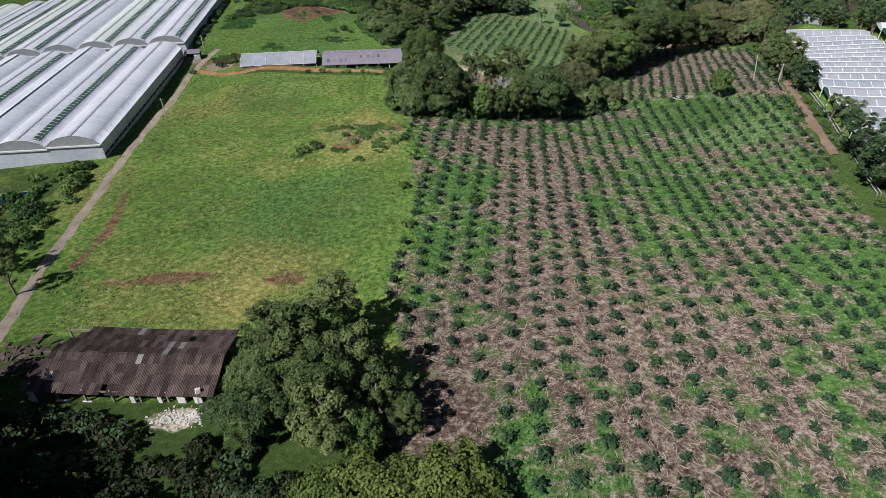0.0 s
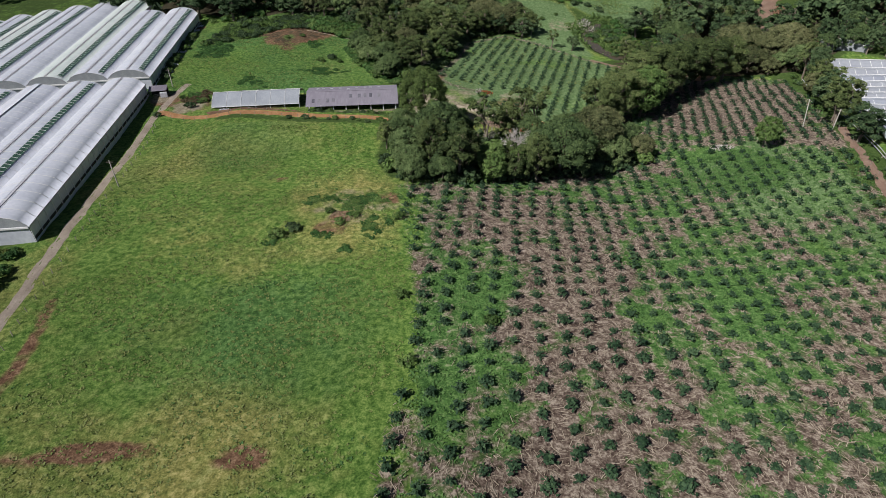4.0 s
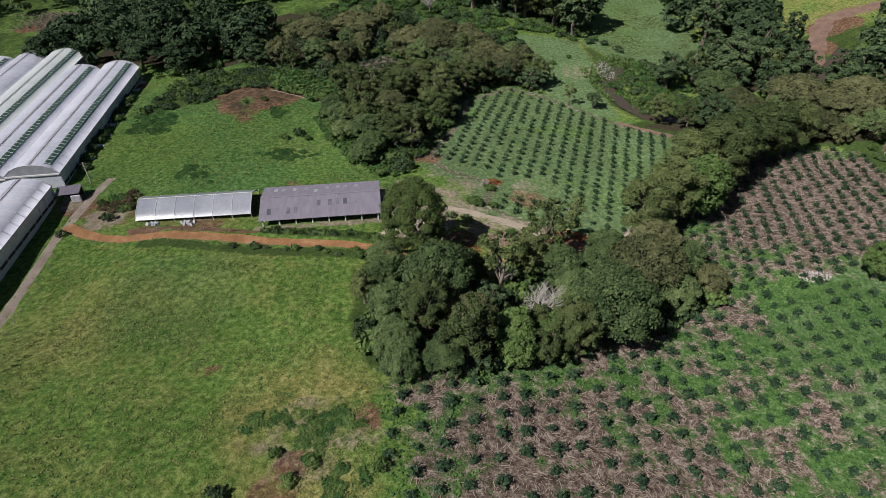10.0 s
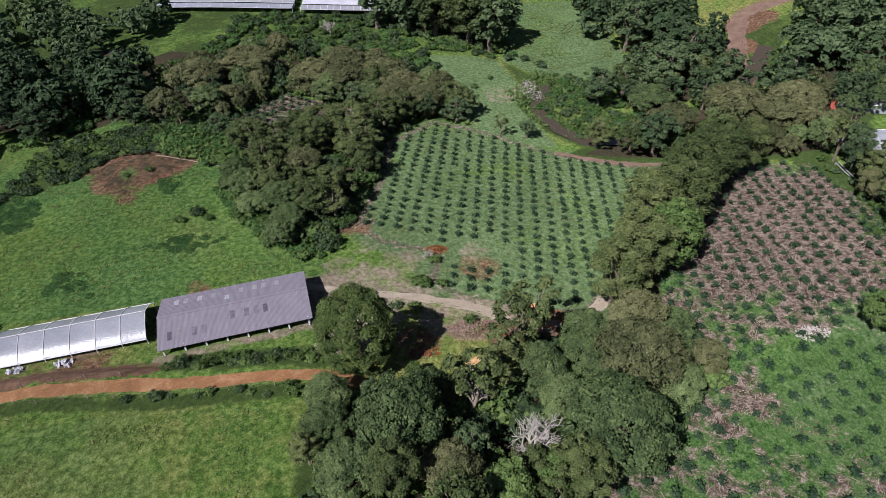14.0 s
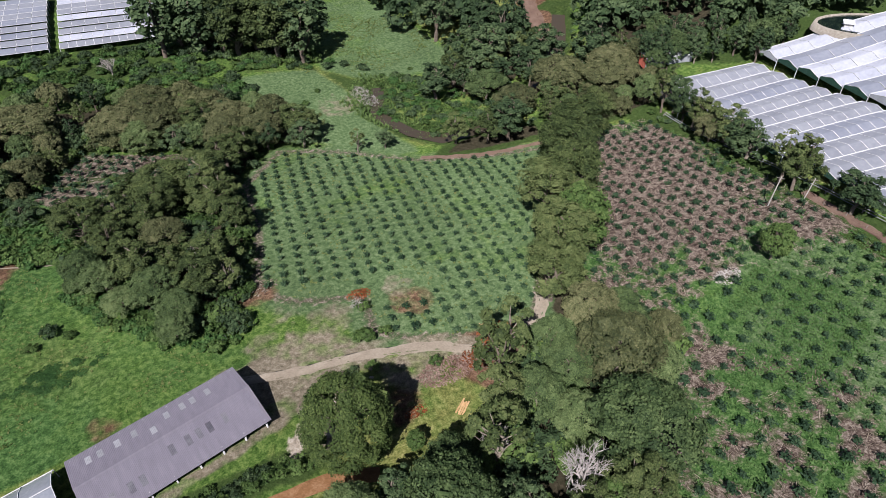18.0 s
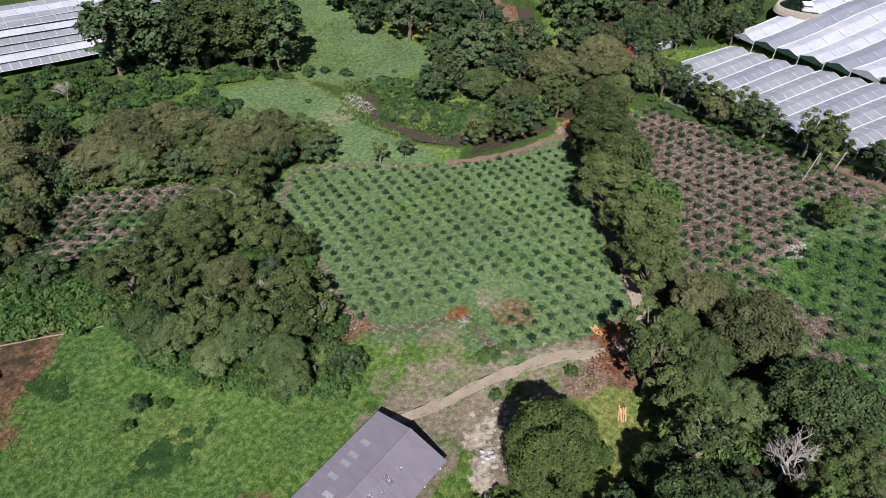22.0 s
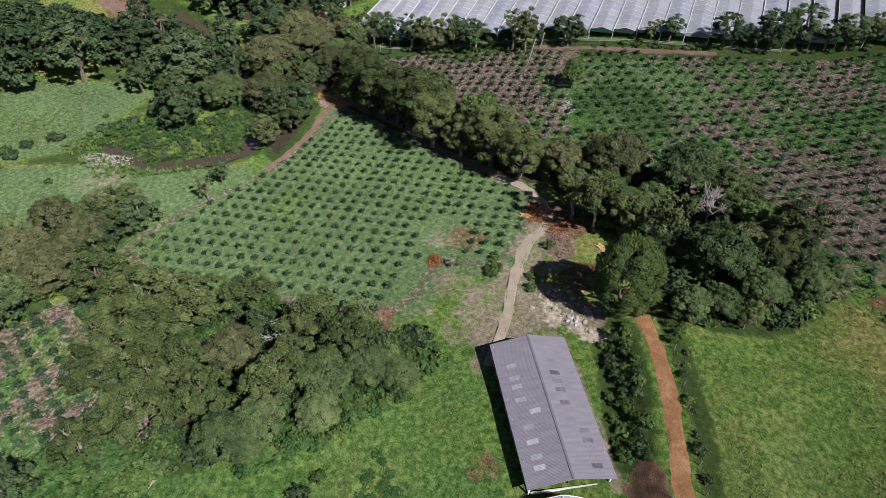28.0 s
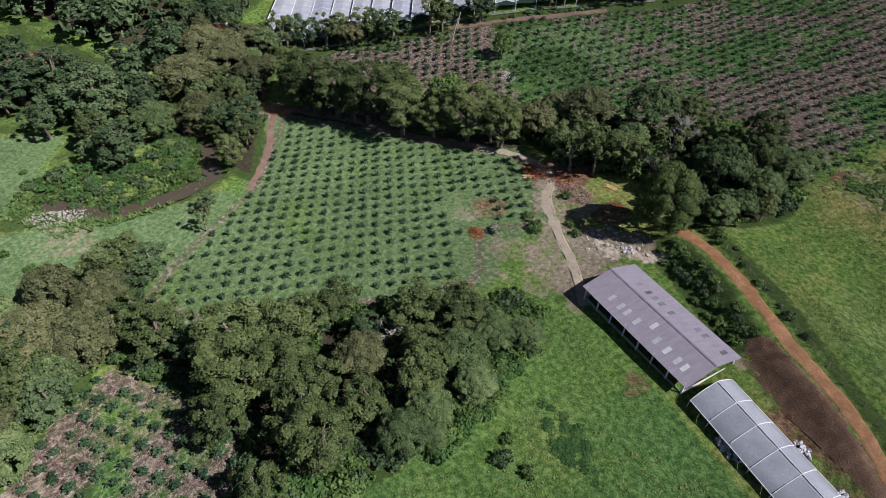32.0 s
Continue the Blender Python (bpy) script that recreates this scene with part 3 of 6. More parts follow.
yard = np.maximum(yard, step(in_d, -1, 2) * np.clip(0.20 + 0.4 * n6, 0, 1))
litter = np.zeros_like(gx)
for poly in [GROVE_1, GROVE_NW, EUC_STRIP] + WOODS:
    litter = np.maximum(litter, step(inside(poly, gx, gy), 0.5, 5))
litter = np.maximum(litter, 0.5 * step(inside(MUD, gx, gy), -2, 5))
# mulch, which also darkens the turf where the tree clump's shadow lies
crop = np.maximum(crop, 0.85 * spot(0, 51, 11))
yard = np.maximum(yard, np.where(gx < 34, 0.64, 0) * (1 - step(off_line(SHED_TRACK, gx, gy), 1.5, 7)) * np.clip(0.85 + 0.4 * n6, 0, 1))
litter = np.maximum(litter, 0.4 * (1 - step(off_line([(-20, 62), (-14, 48), (-2, 42)], gx, gy), 4, 9)))
scrub = np.where(gy > 340, 0.60 + 0.3 * n30 + 0.2 * n12, 0.0)
scrub = np.where((gx > 90) & (gx < 230) & (gy > 370), 0.15 + 0.2 * n12, scrub) * (1 - 0.85 * step(inside(SMALL_FIELD, gx, gy), -2, 4))
SCRUB_N = [(-100, 290), (-98, 326), (-66, 338), (-44, 346), (-36, 322), (-52, 312), (-68, 312), (-82, 300)]
scrub = np.maximum(scrub, 0.85 * step(inside(SCRUB_N, gx, gy), -3, 3))
scrub = np.maximum(scrub, 0.8 * (1 - step(off_line([(-14, 214), (-28, 216), (-40, 218.5)], gx, gy), 3, 6)))
scrub = np.maximum(scrub, 0.75 * (1 - step(off_line([(-12, 203.5), (-30, 205), (-50, 208.5), (-70, 213)], gx, gy), 1, 3)))
mown = np.maximum(mown, step(in_a, -1, 2) * (0.75 * spot(100, 172, 46) + 0.2 * n12))
FAR_MEADOW = [(76, 358), (88, 352), (104, 348), (116, 343), (124, 350), (122, 366), (124, 400), (120, 440), (84, 440), (70, 400), (66, 372)]
open_grass = step(inside(FAR_MEADOW, gx, gy), -2, 4)
scrub, dry = scrub * (1 - open_grass), dry * (1 - 0.5 * open_grass)
lush = lush * (1 - open_grass) + open_grass * (0.30 + 0.3 * n12)
mown = np.maximum(mown, open_grass * (0.62 + 0.4 * n30))
FAR_CROP = [(-228, 448), (-190, 448), (-168, 400), (-198, 416), (-222, 424)]
in_far = step(inside(FAR_CROP, gx, gy), -2, 2)
crop = np.maximum(crop, 0.7 * in_far)
clay = np.maximum(clay, 0.9 * spot(-216, 424, 12))
scrub = scrub * (1 - in_far)
TENT_EDGE = [(139, 280), (135, 266), (129, 243), (121, 213), (111.5, 170), (104, 138), (97, 106), (92, 62), (88, 20)]
scrub = np.maximum(scrub, 0.8 * (1 - step(off_line(TENT_EDGE, gx, gy), 4, 8)))
# dark scrub colour over bright turf, standing in for the clump's shadow
scrub = np.maximum(scrub, 0.8 * spot(-2, 52, 9))
scrub = np.maximum(scrub, 0.85 * step(inside([(150, 290), (182, 262), (200, 228), (235, 215), (300, 215), (330, 420), (180, 345)], gx, gy), -3, 6))
scrub = np.maximum(scrub, 0.8 * (1 - step(off_line([(-22, 68), (-14, 46)], gx, gy), 8, 13)))
scrub = np.maximum(scrub, 0.7 * (1 - step(off_line(STREAM, gx, gy), 4, 10)))
scrub = np.maximum(scrub, np.where((gx < -96) & (gy < 146), 0.45 + 0.35 * n12, 0))
scrub = np.maximum(scrub, 0.9 * (1 - step(off_line([(-64, 60), (-66, 46), (-30, 44), (-20, 36)], gx, gy), 8, 14)))
for poly in [GROVE_1, GROVE_NW, BELT_EDGE] + WOODS[:3]:
    scrub = np.maximum(scrub, 0.8 * step(inside(poly, gx, gy), -3, 1))
far_out = step(np.hypot(gx - 0, gy - 230), 240, 330)
scrub = np.maximum(scrub, far_out * (1 - in_far) * (0.55 + 0.4 * n30))
chalk = np.zeros_like(gx)
for sx, sy, sr, sv in ((-13.3, 218.5, 3.0, 0.8), (-11, 221, 2.4, 0.7), (-7.6, 225, 3.4, 0.75), (-8.5, 220.5, 2.2, 0.6), (-3, 224.5, 2.6, 0.6), (-15, 215.5, 2.2, 0.7), (-64, 229, 3, 0.5), (-100, 241, 3, 0.6), (69, 322, 3, 0.6), (-36, 52, 3.2, 0.8), (-39, 51.5, 2.5, 0.65)):
    chalk = np.maximum(chalk, sv * spot(sx, sy, sr))
for name, channels in (("cover_a", (crop, dry, lush, yard)), ("cover_b", (clay, litter, scrub, mown)), ("cover_c", (chalk, chalk * 0, chalk * 0, chalk * 0))):
    attr = ground_me.attributes.new(name, "FLOAT_COLOR", "POINT")
    attr.data.foreach_set("color", np.clip(np.stack(channels, -1), 0, 1).astype(np.float32).ravel())
ground_me.materials.append(ground_material())
tagged(new("ground", ground_me), "rolling farmland of mottled green turf, crop soil and scrub", "ground", kind="structure")

strip("west_track", WEST_ROAD, 2.8, M_GREYROAD, "pale gravel farm track beside the greenhouses", "track", seed=2)
strip("clay_road", RED_ROAD, 3.2, M_REDROAD, "orange clay road on the terrace above the shed", "road", lift=0.16, wobble=0.3, seed=3)
strip("shed_track", SHED_TRACK, 3.0, M_PALETRACK, "pale rutted earth track leading from the shed", "track", wobble=0.7, seed=4)
strip("field_edge_track", EDGE_TRACK, 2.6, M_BROWNTRACK, "bare brown track round the edge of the crop field", "track", wobble=0.8, seed=5)
strip("bare_clay_cut", [(103, 275), (107, 279.5), (111, 283), (114, 284)], 5.0, M_REDROAD, "patch of bare orange clay at the field corner", "road", wobble=1.2, seed=7, lift=0.12)
strip("field_ditch", [(122, 208), (119.5, 200), (115.5, 185), (111.5, 171), (108.5, 157), (106, 146)], 2.4, M_BROWNTRACK, "bare brown earth bank along the crop's edge", "bank", lift=0.35, wobble=0.5, seed=8)
strip("far_road", FAR_ROAD, 8.5, M_BROWNTRACK, "wide bare earth road past the woods", "road", wobble=1.2, seed=6)


def water_strip(name, line, width, mat, label):
    verts, faces = [], []
    for k, q in enumerate(line):
        a, b = Vector(line[max(k - 1, 0)]), Vector(line[min(k + 1, len(line) - 1)])
        d = (b - a).normalized()
        z = float(hill(np.array([q[0]]), np.array([q[1]]))[0]) - 0.95
        w = width * (0.75 + 0.5 * random.random())
        for s in (-1, -0.4, 0.4, 1):
            verts.append((q[0] - d.y * s * w, q[1] + d.x * s * w, z))
        if k:
            for c in range(3):
                i = (k - 1) * 4 + c
                faces.append((i, i + 1, i + 5, i + 4))
    return tagged(new(name, mesh_of(name, verts, faces, mat)), label, "stream", kind="structure")


water_strip("stream_water", STREAM, 2.7, M_WATER, "murky brown stream winding between overgrown banks")


# ---- large greenhouses ----
def arch(w, rise, n=9):
    """Cross-section of a tunnel roof: x from 0 to w, z from 0 to rise."""
    return [(w * k / n, rise * (1 - (2 * k / n - 1) ** 2) ** 0.62 if 0 < k < n else 0.0) for k in range(n + 1)]


def ribbon(name, profile, y0, y1, z_of, mat, thick=0.0, pieces=1, x0=0.0):
    """A profile (x, z) swept along y between y0 and y1, sloping with the land."""
    verts, faces, m = [], [], len(profile)
    for k in range(pieces + 1):
        y = y0 + (y1 - y0) * k / pieces
        for x, z in profile:
            verts.append((x0 + x, y, z + z_of(y)))
    for k in range(pieces):
        for c in range(m - 1):
            i = k * m + c
            faces.append((i, i + 1, i + 1 + m, i + m))
    if thick:
        base = len(verts)
        verts += [(x, y, z - thick) for x, y, z in verts]
        faces += [tuple(i + base for i in reversed(q)) for q in faces]
        for k in range(pieces):
            for c in (0, m - 1):
                i = k * m + c
                faces.append((i, i + m, i + m + base, i + base))
    return mesh_of(name, verts, faces, mat, True)


VENT_BAR = bm_mesh("vent_bar", box(1.6, 0.16, 0.05), M_FRAME)


def tunnel_block(name, corner, turn, spans, width, lengths, eave, rise, label, vents, films):
    """Ridge-to-ridge tunnel greenhouse; its spans lie side by side to the west of the corner."""
    root = thing(name, pose(corner[0], corner[1], 0, 0, 0, turn), label, "greenhouse", kind="")
    c, s = math.cos(radians(turn)), math.sin(radians(turn))

    def z_at(x, y):
        return float(hill(np.array([corner[0] + c * x - s * y]), np.array([corner[1] + s * x + c * y]))[0])
    for k in range(spans):
        x0, long = -(k + 1) * width, lengths[k]
        za, zb = z_at(x0 * 0.7 + width / 2, 0), z_at(x0 * 0.7 + width / 2, long)

        def z_of(y, za=za, zb=zb, long=long):
            return za + (zb - za) * y / long + eave
        film = films[k % len(films)]
        bays = int(long / 4)
        for half, (a, b) in enumerate(((0, 5), (4, 9))):
            prof = arch(width, rise)
            side = [q for q in prof if (q[0] <= width * 0.5 + 0.8 if half == 0 else q[0] >= width * 0.5 - 0.8)]
            lift = 0.35 if half == vents[k % len(vents)][1] else 0.0
            part("film_slope", ribbon("film_slope", [(x, z + (lift if (x > width * 0.4) == (half == 0) and 0.35 < x / width < 0.65 else 0)) for x, z in side], 0, long, z_of, film, 0.05, 3, x0), root)
        rib = [(x, z + 0.06) for x, z in arch(width, rise)]
        if k == 0:
            m = len(rib)
            rib_me = mesh_of("arch_rib", [(x, y, z) for y in (-0.10, 0.10) for x, z in rib], [(q, q + 1, q + 1 + m, q + m) for q in range(m - 1)], M_FRAME)
        for r in range(bays + 1):
            part("arch_rib", rib_me, root, "", pose(x0, long * r / bays, z_of(long * r / bays)))
        if vents[k % len(vents)][0]:
            side = vents[k % len(vents)][1]
            at_x = width * (0.80 if side else 0.20)
            z0 = rise * (1 - (2 * 0.8 - 1) ** 2) ** 0.62
            slope = -0.30 if side else 0.30
            part("roof_vent", ribbon("roof_vent", [(at_x - 0.75, z0 + 0.10 - 0.75 * slope), (at_x, z0 + 0.12), (at_x + 0.75, z0 + 0.06 + 0.75 * slope)], 1.5, long - 1.5, z_of, M_VENT, 0.04, 2, x0), root, "dark green netted roof vent")
            tilt = math.degrees(math.atan2(slope, 1))
            for r in range(int(long / 2.0) - 1):
                y = 1.8 + r * 2.0
                part("vent_bar", VENT_BAR, root, "", pose(x0 + at_x, y, z0 + 0.17 + z_of(y), 0, -tilt, 0))
        part("ridge_batten", ribbon("ridge_batten", [(width / 2 - 0.2, rise + 0.12), (width / 2 + 0.2, rise + 0.12)], 0, long, z_of, M_GUTTER, 0.1, 2, x0), root)
        part("gutter", ribbon("gutter", [(-0.35, 0.18), (-0.3, 0.02), (0.3, 0.02), (0.35, 0.18)], 0, long, z_of, M_GUTTER, 0.06, 2, x0), root, "grey valley gutter between spans")
        for end, y in (("south", -0.03), ("north", long + 0.03)):
            prof = [(x0 + x, y, z + z_of(y)) for x, z in arch(width, rise)]
            part("gable", mesh_of("gable", prof, [tuple(range(len(prof)))], M_GABLE), root, "grey net gable under the arch")
            low = [(x0, y, z_of(y) - eave - 1.2), (x0 + width, y, z_of(y) - eave - 1.2), (x0 + width, y, z_of(y)), (x0, y, z_of(y))]
            part("end_wall", mesh_of("end_wall", low, [(0, 1, 2, 3)], M_FILM), root)
            beam = bm_mesh("end_beam", box(width, 0.3, 0.45, 0.03), M_FRAME)
            part("end_beam", beam, root, "white beam along the end wall", pose(x0 + width / 2, y - (0.2 if end == "south" else -0.2), z_of(y) - 0.35))
    long = lengths[0]
    za, zb = z_at(-width * 0.2, 0), z_at(-width * 0.2, long)

    def z_side(y):
        return za + (zb - za) * y / long
    # the open band is a near-black strip: the shade inside, put into colour
    for nm, lo, hi, x, mat in (("side_wall", 1.5, eave, 0.05, M_FILM), ("side_opening", 0.7, 1.5, -0.15, M_DARKWALL_SHADE), ("side_skirt", -1.5, 0.7, 0.05, M_GREENFILM)):
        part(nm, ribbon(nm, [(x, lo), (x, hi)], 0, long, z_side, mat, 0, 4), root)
    post = bm_mesh("side_post", box(0.14, 0.14, eave + 1.0, 0.01, -1.0), M_FRAME)
    for r in range(int(long / 4) + 1):
        part("side_post", post, root, "", pose(0.15, r * 4, z_side(r * 4)))
    part("eave_gutter", ribbon("eave_gutter", [(-0.2, 0.0), (0.25, 0.0), (0.3, 0.22)], 0, long, lambda y: z_side(y) + eave, M_GUTTER, 0.06, 3), root)
    return root


tunnel_block("south_greenhouse", (-91.5, 146), 7.2, 9, 13.6, [94] * 9, 4.4, 2.9, "long white tunnel greenhouse with rows of roof vents", [(0, 1), (1, 1), (0, 0), (1, 1), (0, 0)], [M_FILM])
tunnel_block("north_greenhouse", (-104.3, 246), 6.9, 11, 13.8, [86, 86, 112, 112, 112, 112, 112, 112, 112, 112, 112], 4.6, 3.0, "white tunnel greenhouse with dark green vents along each span", [(1, 1)] * 3 + [(0, 1), (1, 1)], [M_FILM, M_FILM, M_GREENFILM])


def tent_block(name, origin, along, deep, strips, width, depths, height, films, label, bays=8, rise=1.5):
    """Film tents in rows: strips lie side by side along `along` and run `depth` metres along `deep`; battens part each strip into sheets."""
    root = thing(name, None, label, "greenhouse")
    A, D = Vector((*along, 0)).normalized(), Vector((*deep, 0)).normalized()
    O = Vector((*origin, 0))
    line = ((0.0, 0.0), (0.05, 0.10), (0.25, 0.46), (0.46, 0.97), (0.5, 1.0), (0.54, 0.97), (0.75, 0.46), (0.95, 0.10), (1.0, 0.0))
    m = len(line)
    rnd = random.Random(strips)
    bv = [tuple(A * (width * f) + D * e + Vector((0, 0, lift * rise + 0.05))) for e in (-0.10, 0.10) for f, lift in line]
    batten_me = mesh_of("batten", bv, [(c, c + 1, c + m + 1, c + m) for c in range(m - 1)], M_FRAME)
    gable_me = {mat.name: mesh_of("gable", [tuple(A * (width * f) + Vector((0, 0, lift * rise - 0.06 if lift else -0.9))) for f, lift in line], [tuple(range(m))], mat) for mat in (M_GABLE, M_VENT)}
    post = bm_mesh("post", box(0.14, 0.14, height + 1.2, 0.0, -height - 1.2), M_FRAME)
    for k in range(strips):
        base, depth = O + A * (k * width), depths[min(k, len(depths) - 1)]
        steps = np.linspace(0, 1, bays + 1)
        q = np.array([base + A * (width / 2) + D * (depth * f) for f in steps])
        zs = hill(q[:, 0], q[:, 1])
        zs = np.convolve(np.r_[zs[0], zs[0], zs, zs[-1], zs[-1]], np.ones(5) / 5, "valid") + height
        for b in range(bays):
            verts = []
            for e, z, dip in ((steps[b], zs[b], 0.0), ((steps[b] + steps[b + 1]) / 2, (zs[b] + zs[b + 1]) / 2, rnd.uniform(0.05, 0.16)), (steps[b + 1] - 0.003, zs[b + 1], 0.0)):
                for f, lift in line:
                    p = base + A * (width * f) + D * (depth * e)
                    verts.append((p.x, p.y, z + lift * rise - dip * math.sin(math.pi * f * 2) ** 2))
            faces = [(r * m + c, r * m + c + 1, r * m + c + m + 1, r * m + c + m) for r in range(2) for c in range(m - 1)]
            part("film_panel", mesh_of("film_panel", verts, faces, films[k % len(films)], True), root)
        for f, z in ((-0.002, zs[0]), (1.002, zs[-1])):
            p = base + D * depth * f
            part("gable", gable_me[(M_VENT if (k * 7) % 5 else M_GABLE).name], root, "", pose(p.x, p.y, z))
            part("post", post, root, "", pose(p.x, p.y, z))
        for b in range(bays + 1):
            p = base + D * (depth * b / bays)
            part("batten", batten_me, root, "", pose(p.x, p.y, zs[b]))
        v, f = tube([(*(base + D * (depth * e)).xy, z + 0.06) for e, z in zip(steps, zs)], [0.12] * len(zs), 5)
        part("valley_cord", mesh_of("valley_cord", v, f, M_FRAME), root)
    return root


tent_block("east_greenhouse", (144.5, 276), (-0.24, -0.97), (0.90, -0.436), 24, 8.3, [37], 3.0, [M_GREYFILM, M_GREYFILM, M_BLUEFILM, M_GREYFILM], "wide block of pale grey film tents in rows", 11, 1.0)
tent_block("far_east_greenhouse", (183, 262), (-0.30, -0.954), (0.90, -0.436), 15, 9.0, [66], 3.6, [M_FILM, M_BLUEFILM, M_FILM], "bright white film tents behind the grey block", 10, 1.2)
tent_block("north_tent_greenhouse", (-14, 440.5), (0.17, 0.985), (0.985, -0.17), 9, 7.0, [38, 50, 56, 62, 70], 2.4, [M_GREYFILM, M_FILM, M_GREYFILM], "low pale film tents beyond the scrub", 12, 1.0)
tent_block("north_tent_greenhouse", (-84, 453), (0.17, 0.985), (0.985, -0.17), 9, 7.0, [67], 2.4, [M_BLUEFILM, M_GREYFILM], "low grey film tents on the rise", 12, 1.0)


def corrugated(w, l, waves, amp=0.035):
    n = waves * 2
    verts, faces = [], []
    for y in (0, l):
        verts += [(w * k / n, y, amp * (1 if k % 2 else -1)) for k in range(n + 1)]
    faces = [(k, k + 1, k + n + 2, k + n + 1) for k in range(n)]
    verts += [(0, 0, -0.02), (w, 0, -0.02)]
    faces.append(tuple([2 * n + 3, 2 * n + 2] + list(range(n + 1))))
    return verts, faces


def packing_shed():
    """Low white-roofed shed at the head of the film tents."""
    z = at(161, 282)
    root = thing("packing_shed", pose(153.5, 286, z, 0, 0, -26), "low white-roofed packing shed with an orange end wall", "shed")
    v, f = corrugated(1.05, 3.1, 5)
    sheet = mesh_of("roof_sheet", v, f, M_FRAME)
    for k in range(18):
        part("roof_sheet", sheet, root, "", pose(k, -0.4, 3.1, 9, 0, 0))
        part("roof_sheet", sheet, root, "", pose(k + 1.05, 5.6, 3.1, 9, 0, 180))
    for y in (0.0, 5.2):
        part("side_wall", bm_mesh("side_wall", box(17.6, 0.15, 4.0, 0.0, -1.0), M_GABLE), root, "", pose(9.0, y, 0))
    for x in (0.2, 17.8):
        part("end_wall", bm_mesh("end_wall", box(0.15, 5.2, 4.2, 0.0, -1.0), M_RED), root, "orange end wall", pose(x, 2.6, 0))


packing_shed()


# ---- long shed with fibre-cement roof ----
def gabled_roof(root, long, wide, eave, rise, cols, rows, sheet_me, skylights=(), light_me=None, missing=(), patch_me=None, patches=(), rough=0.02, sag=0.0):
    """Two slopes of overlapping sheets; x along the ridge from 0 to long, y across from 0 to wide."""
    run = math.hypot(wide / 2, rise)
    pitch = math.degrees(math.atan2(rise, wide / 2))
    w, l = long / cols, run / rows
    rnd = random.Random(5)
    for side in (0, 1):
        for c in range(cols):
            for r in range(rows):
                if (side, c, r) in missing:
                    continue
                me = light_me if (side, c, r) in skylights else patch_me if (side, c, r) in patches else sheet_me
                d = r * l
                drop = -sag * math.sin(math.pi * c / cols)
                z = eave + d * math.sin(radians(pitch)) + 0.05 + rnd.uniform(-rough, rough) + drop
                y = d * math.cos(radians(pitch))
                if side == 0:
                    m = pose(c * w, y, z, pitch - 0.4, 0, 0)
                else:
                    m = pose((c + 1) * w, wide - y, z, pitch - 0.4, 0, 180)
                part("roof_sheet", me, root, "", m)


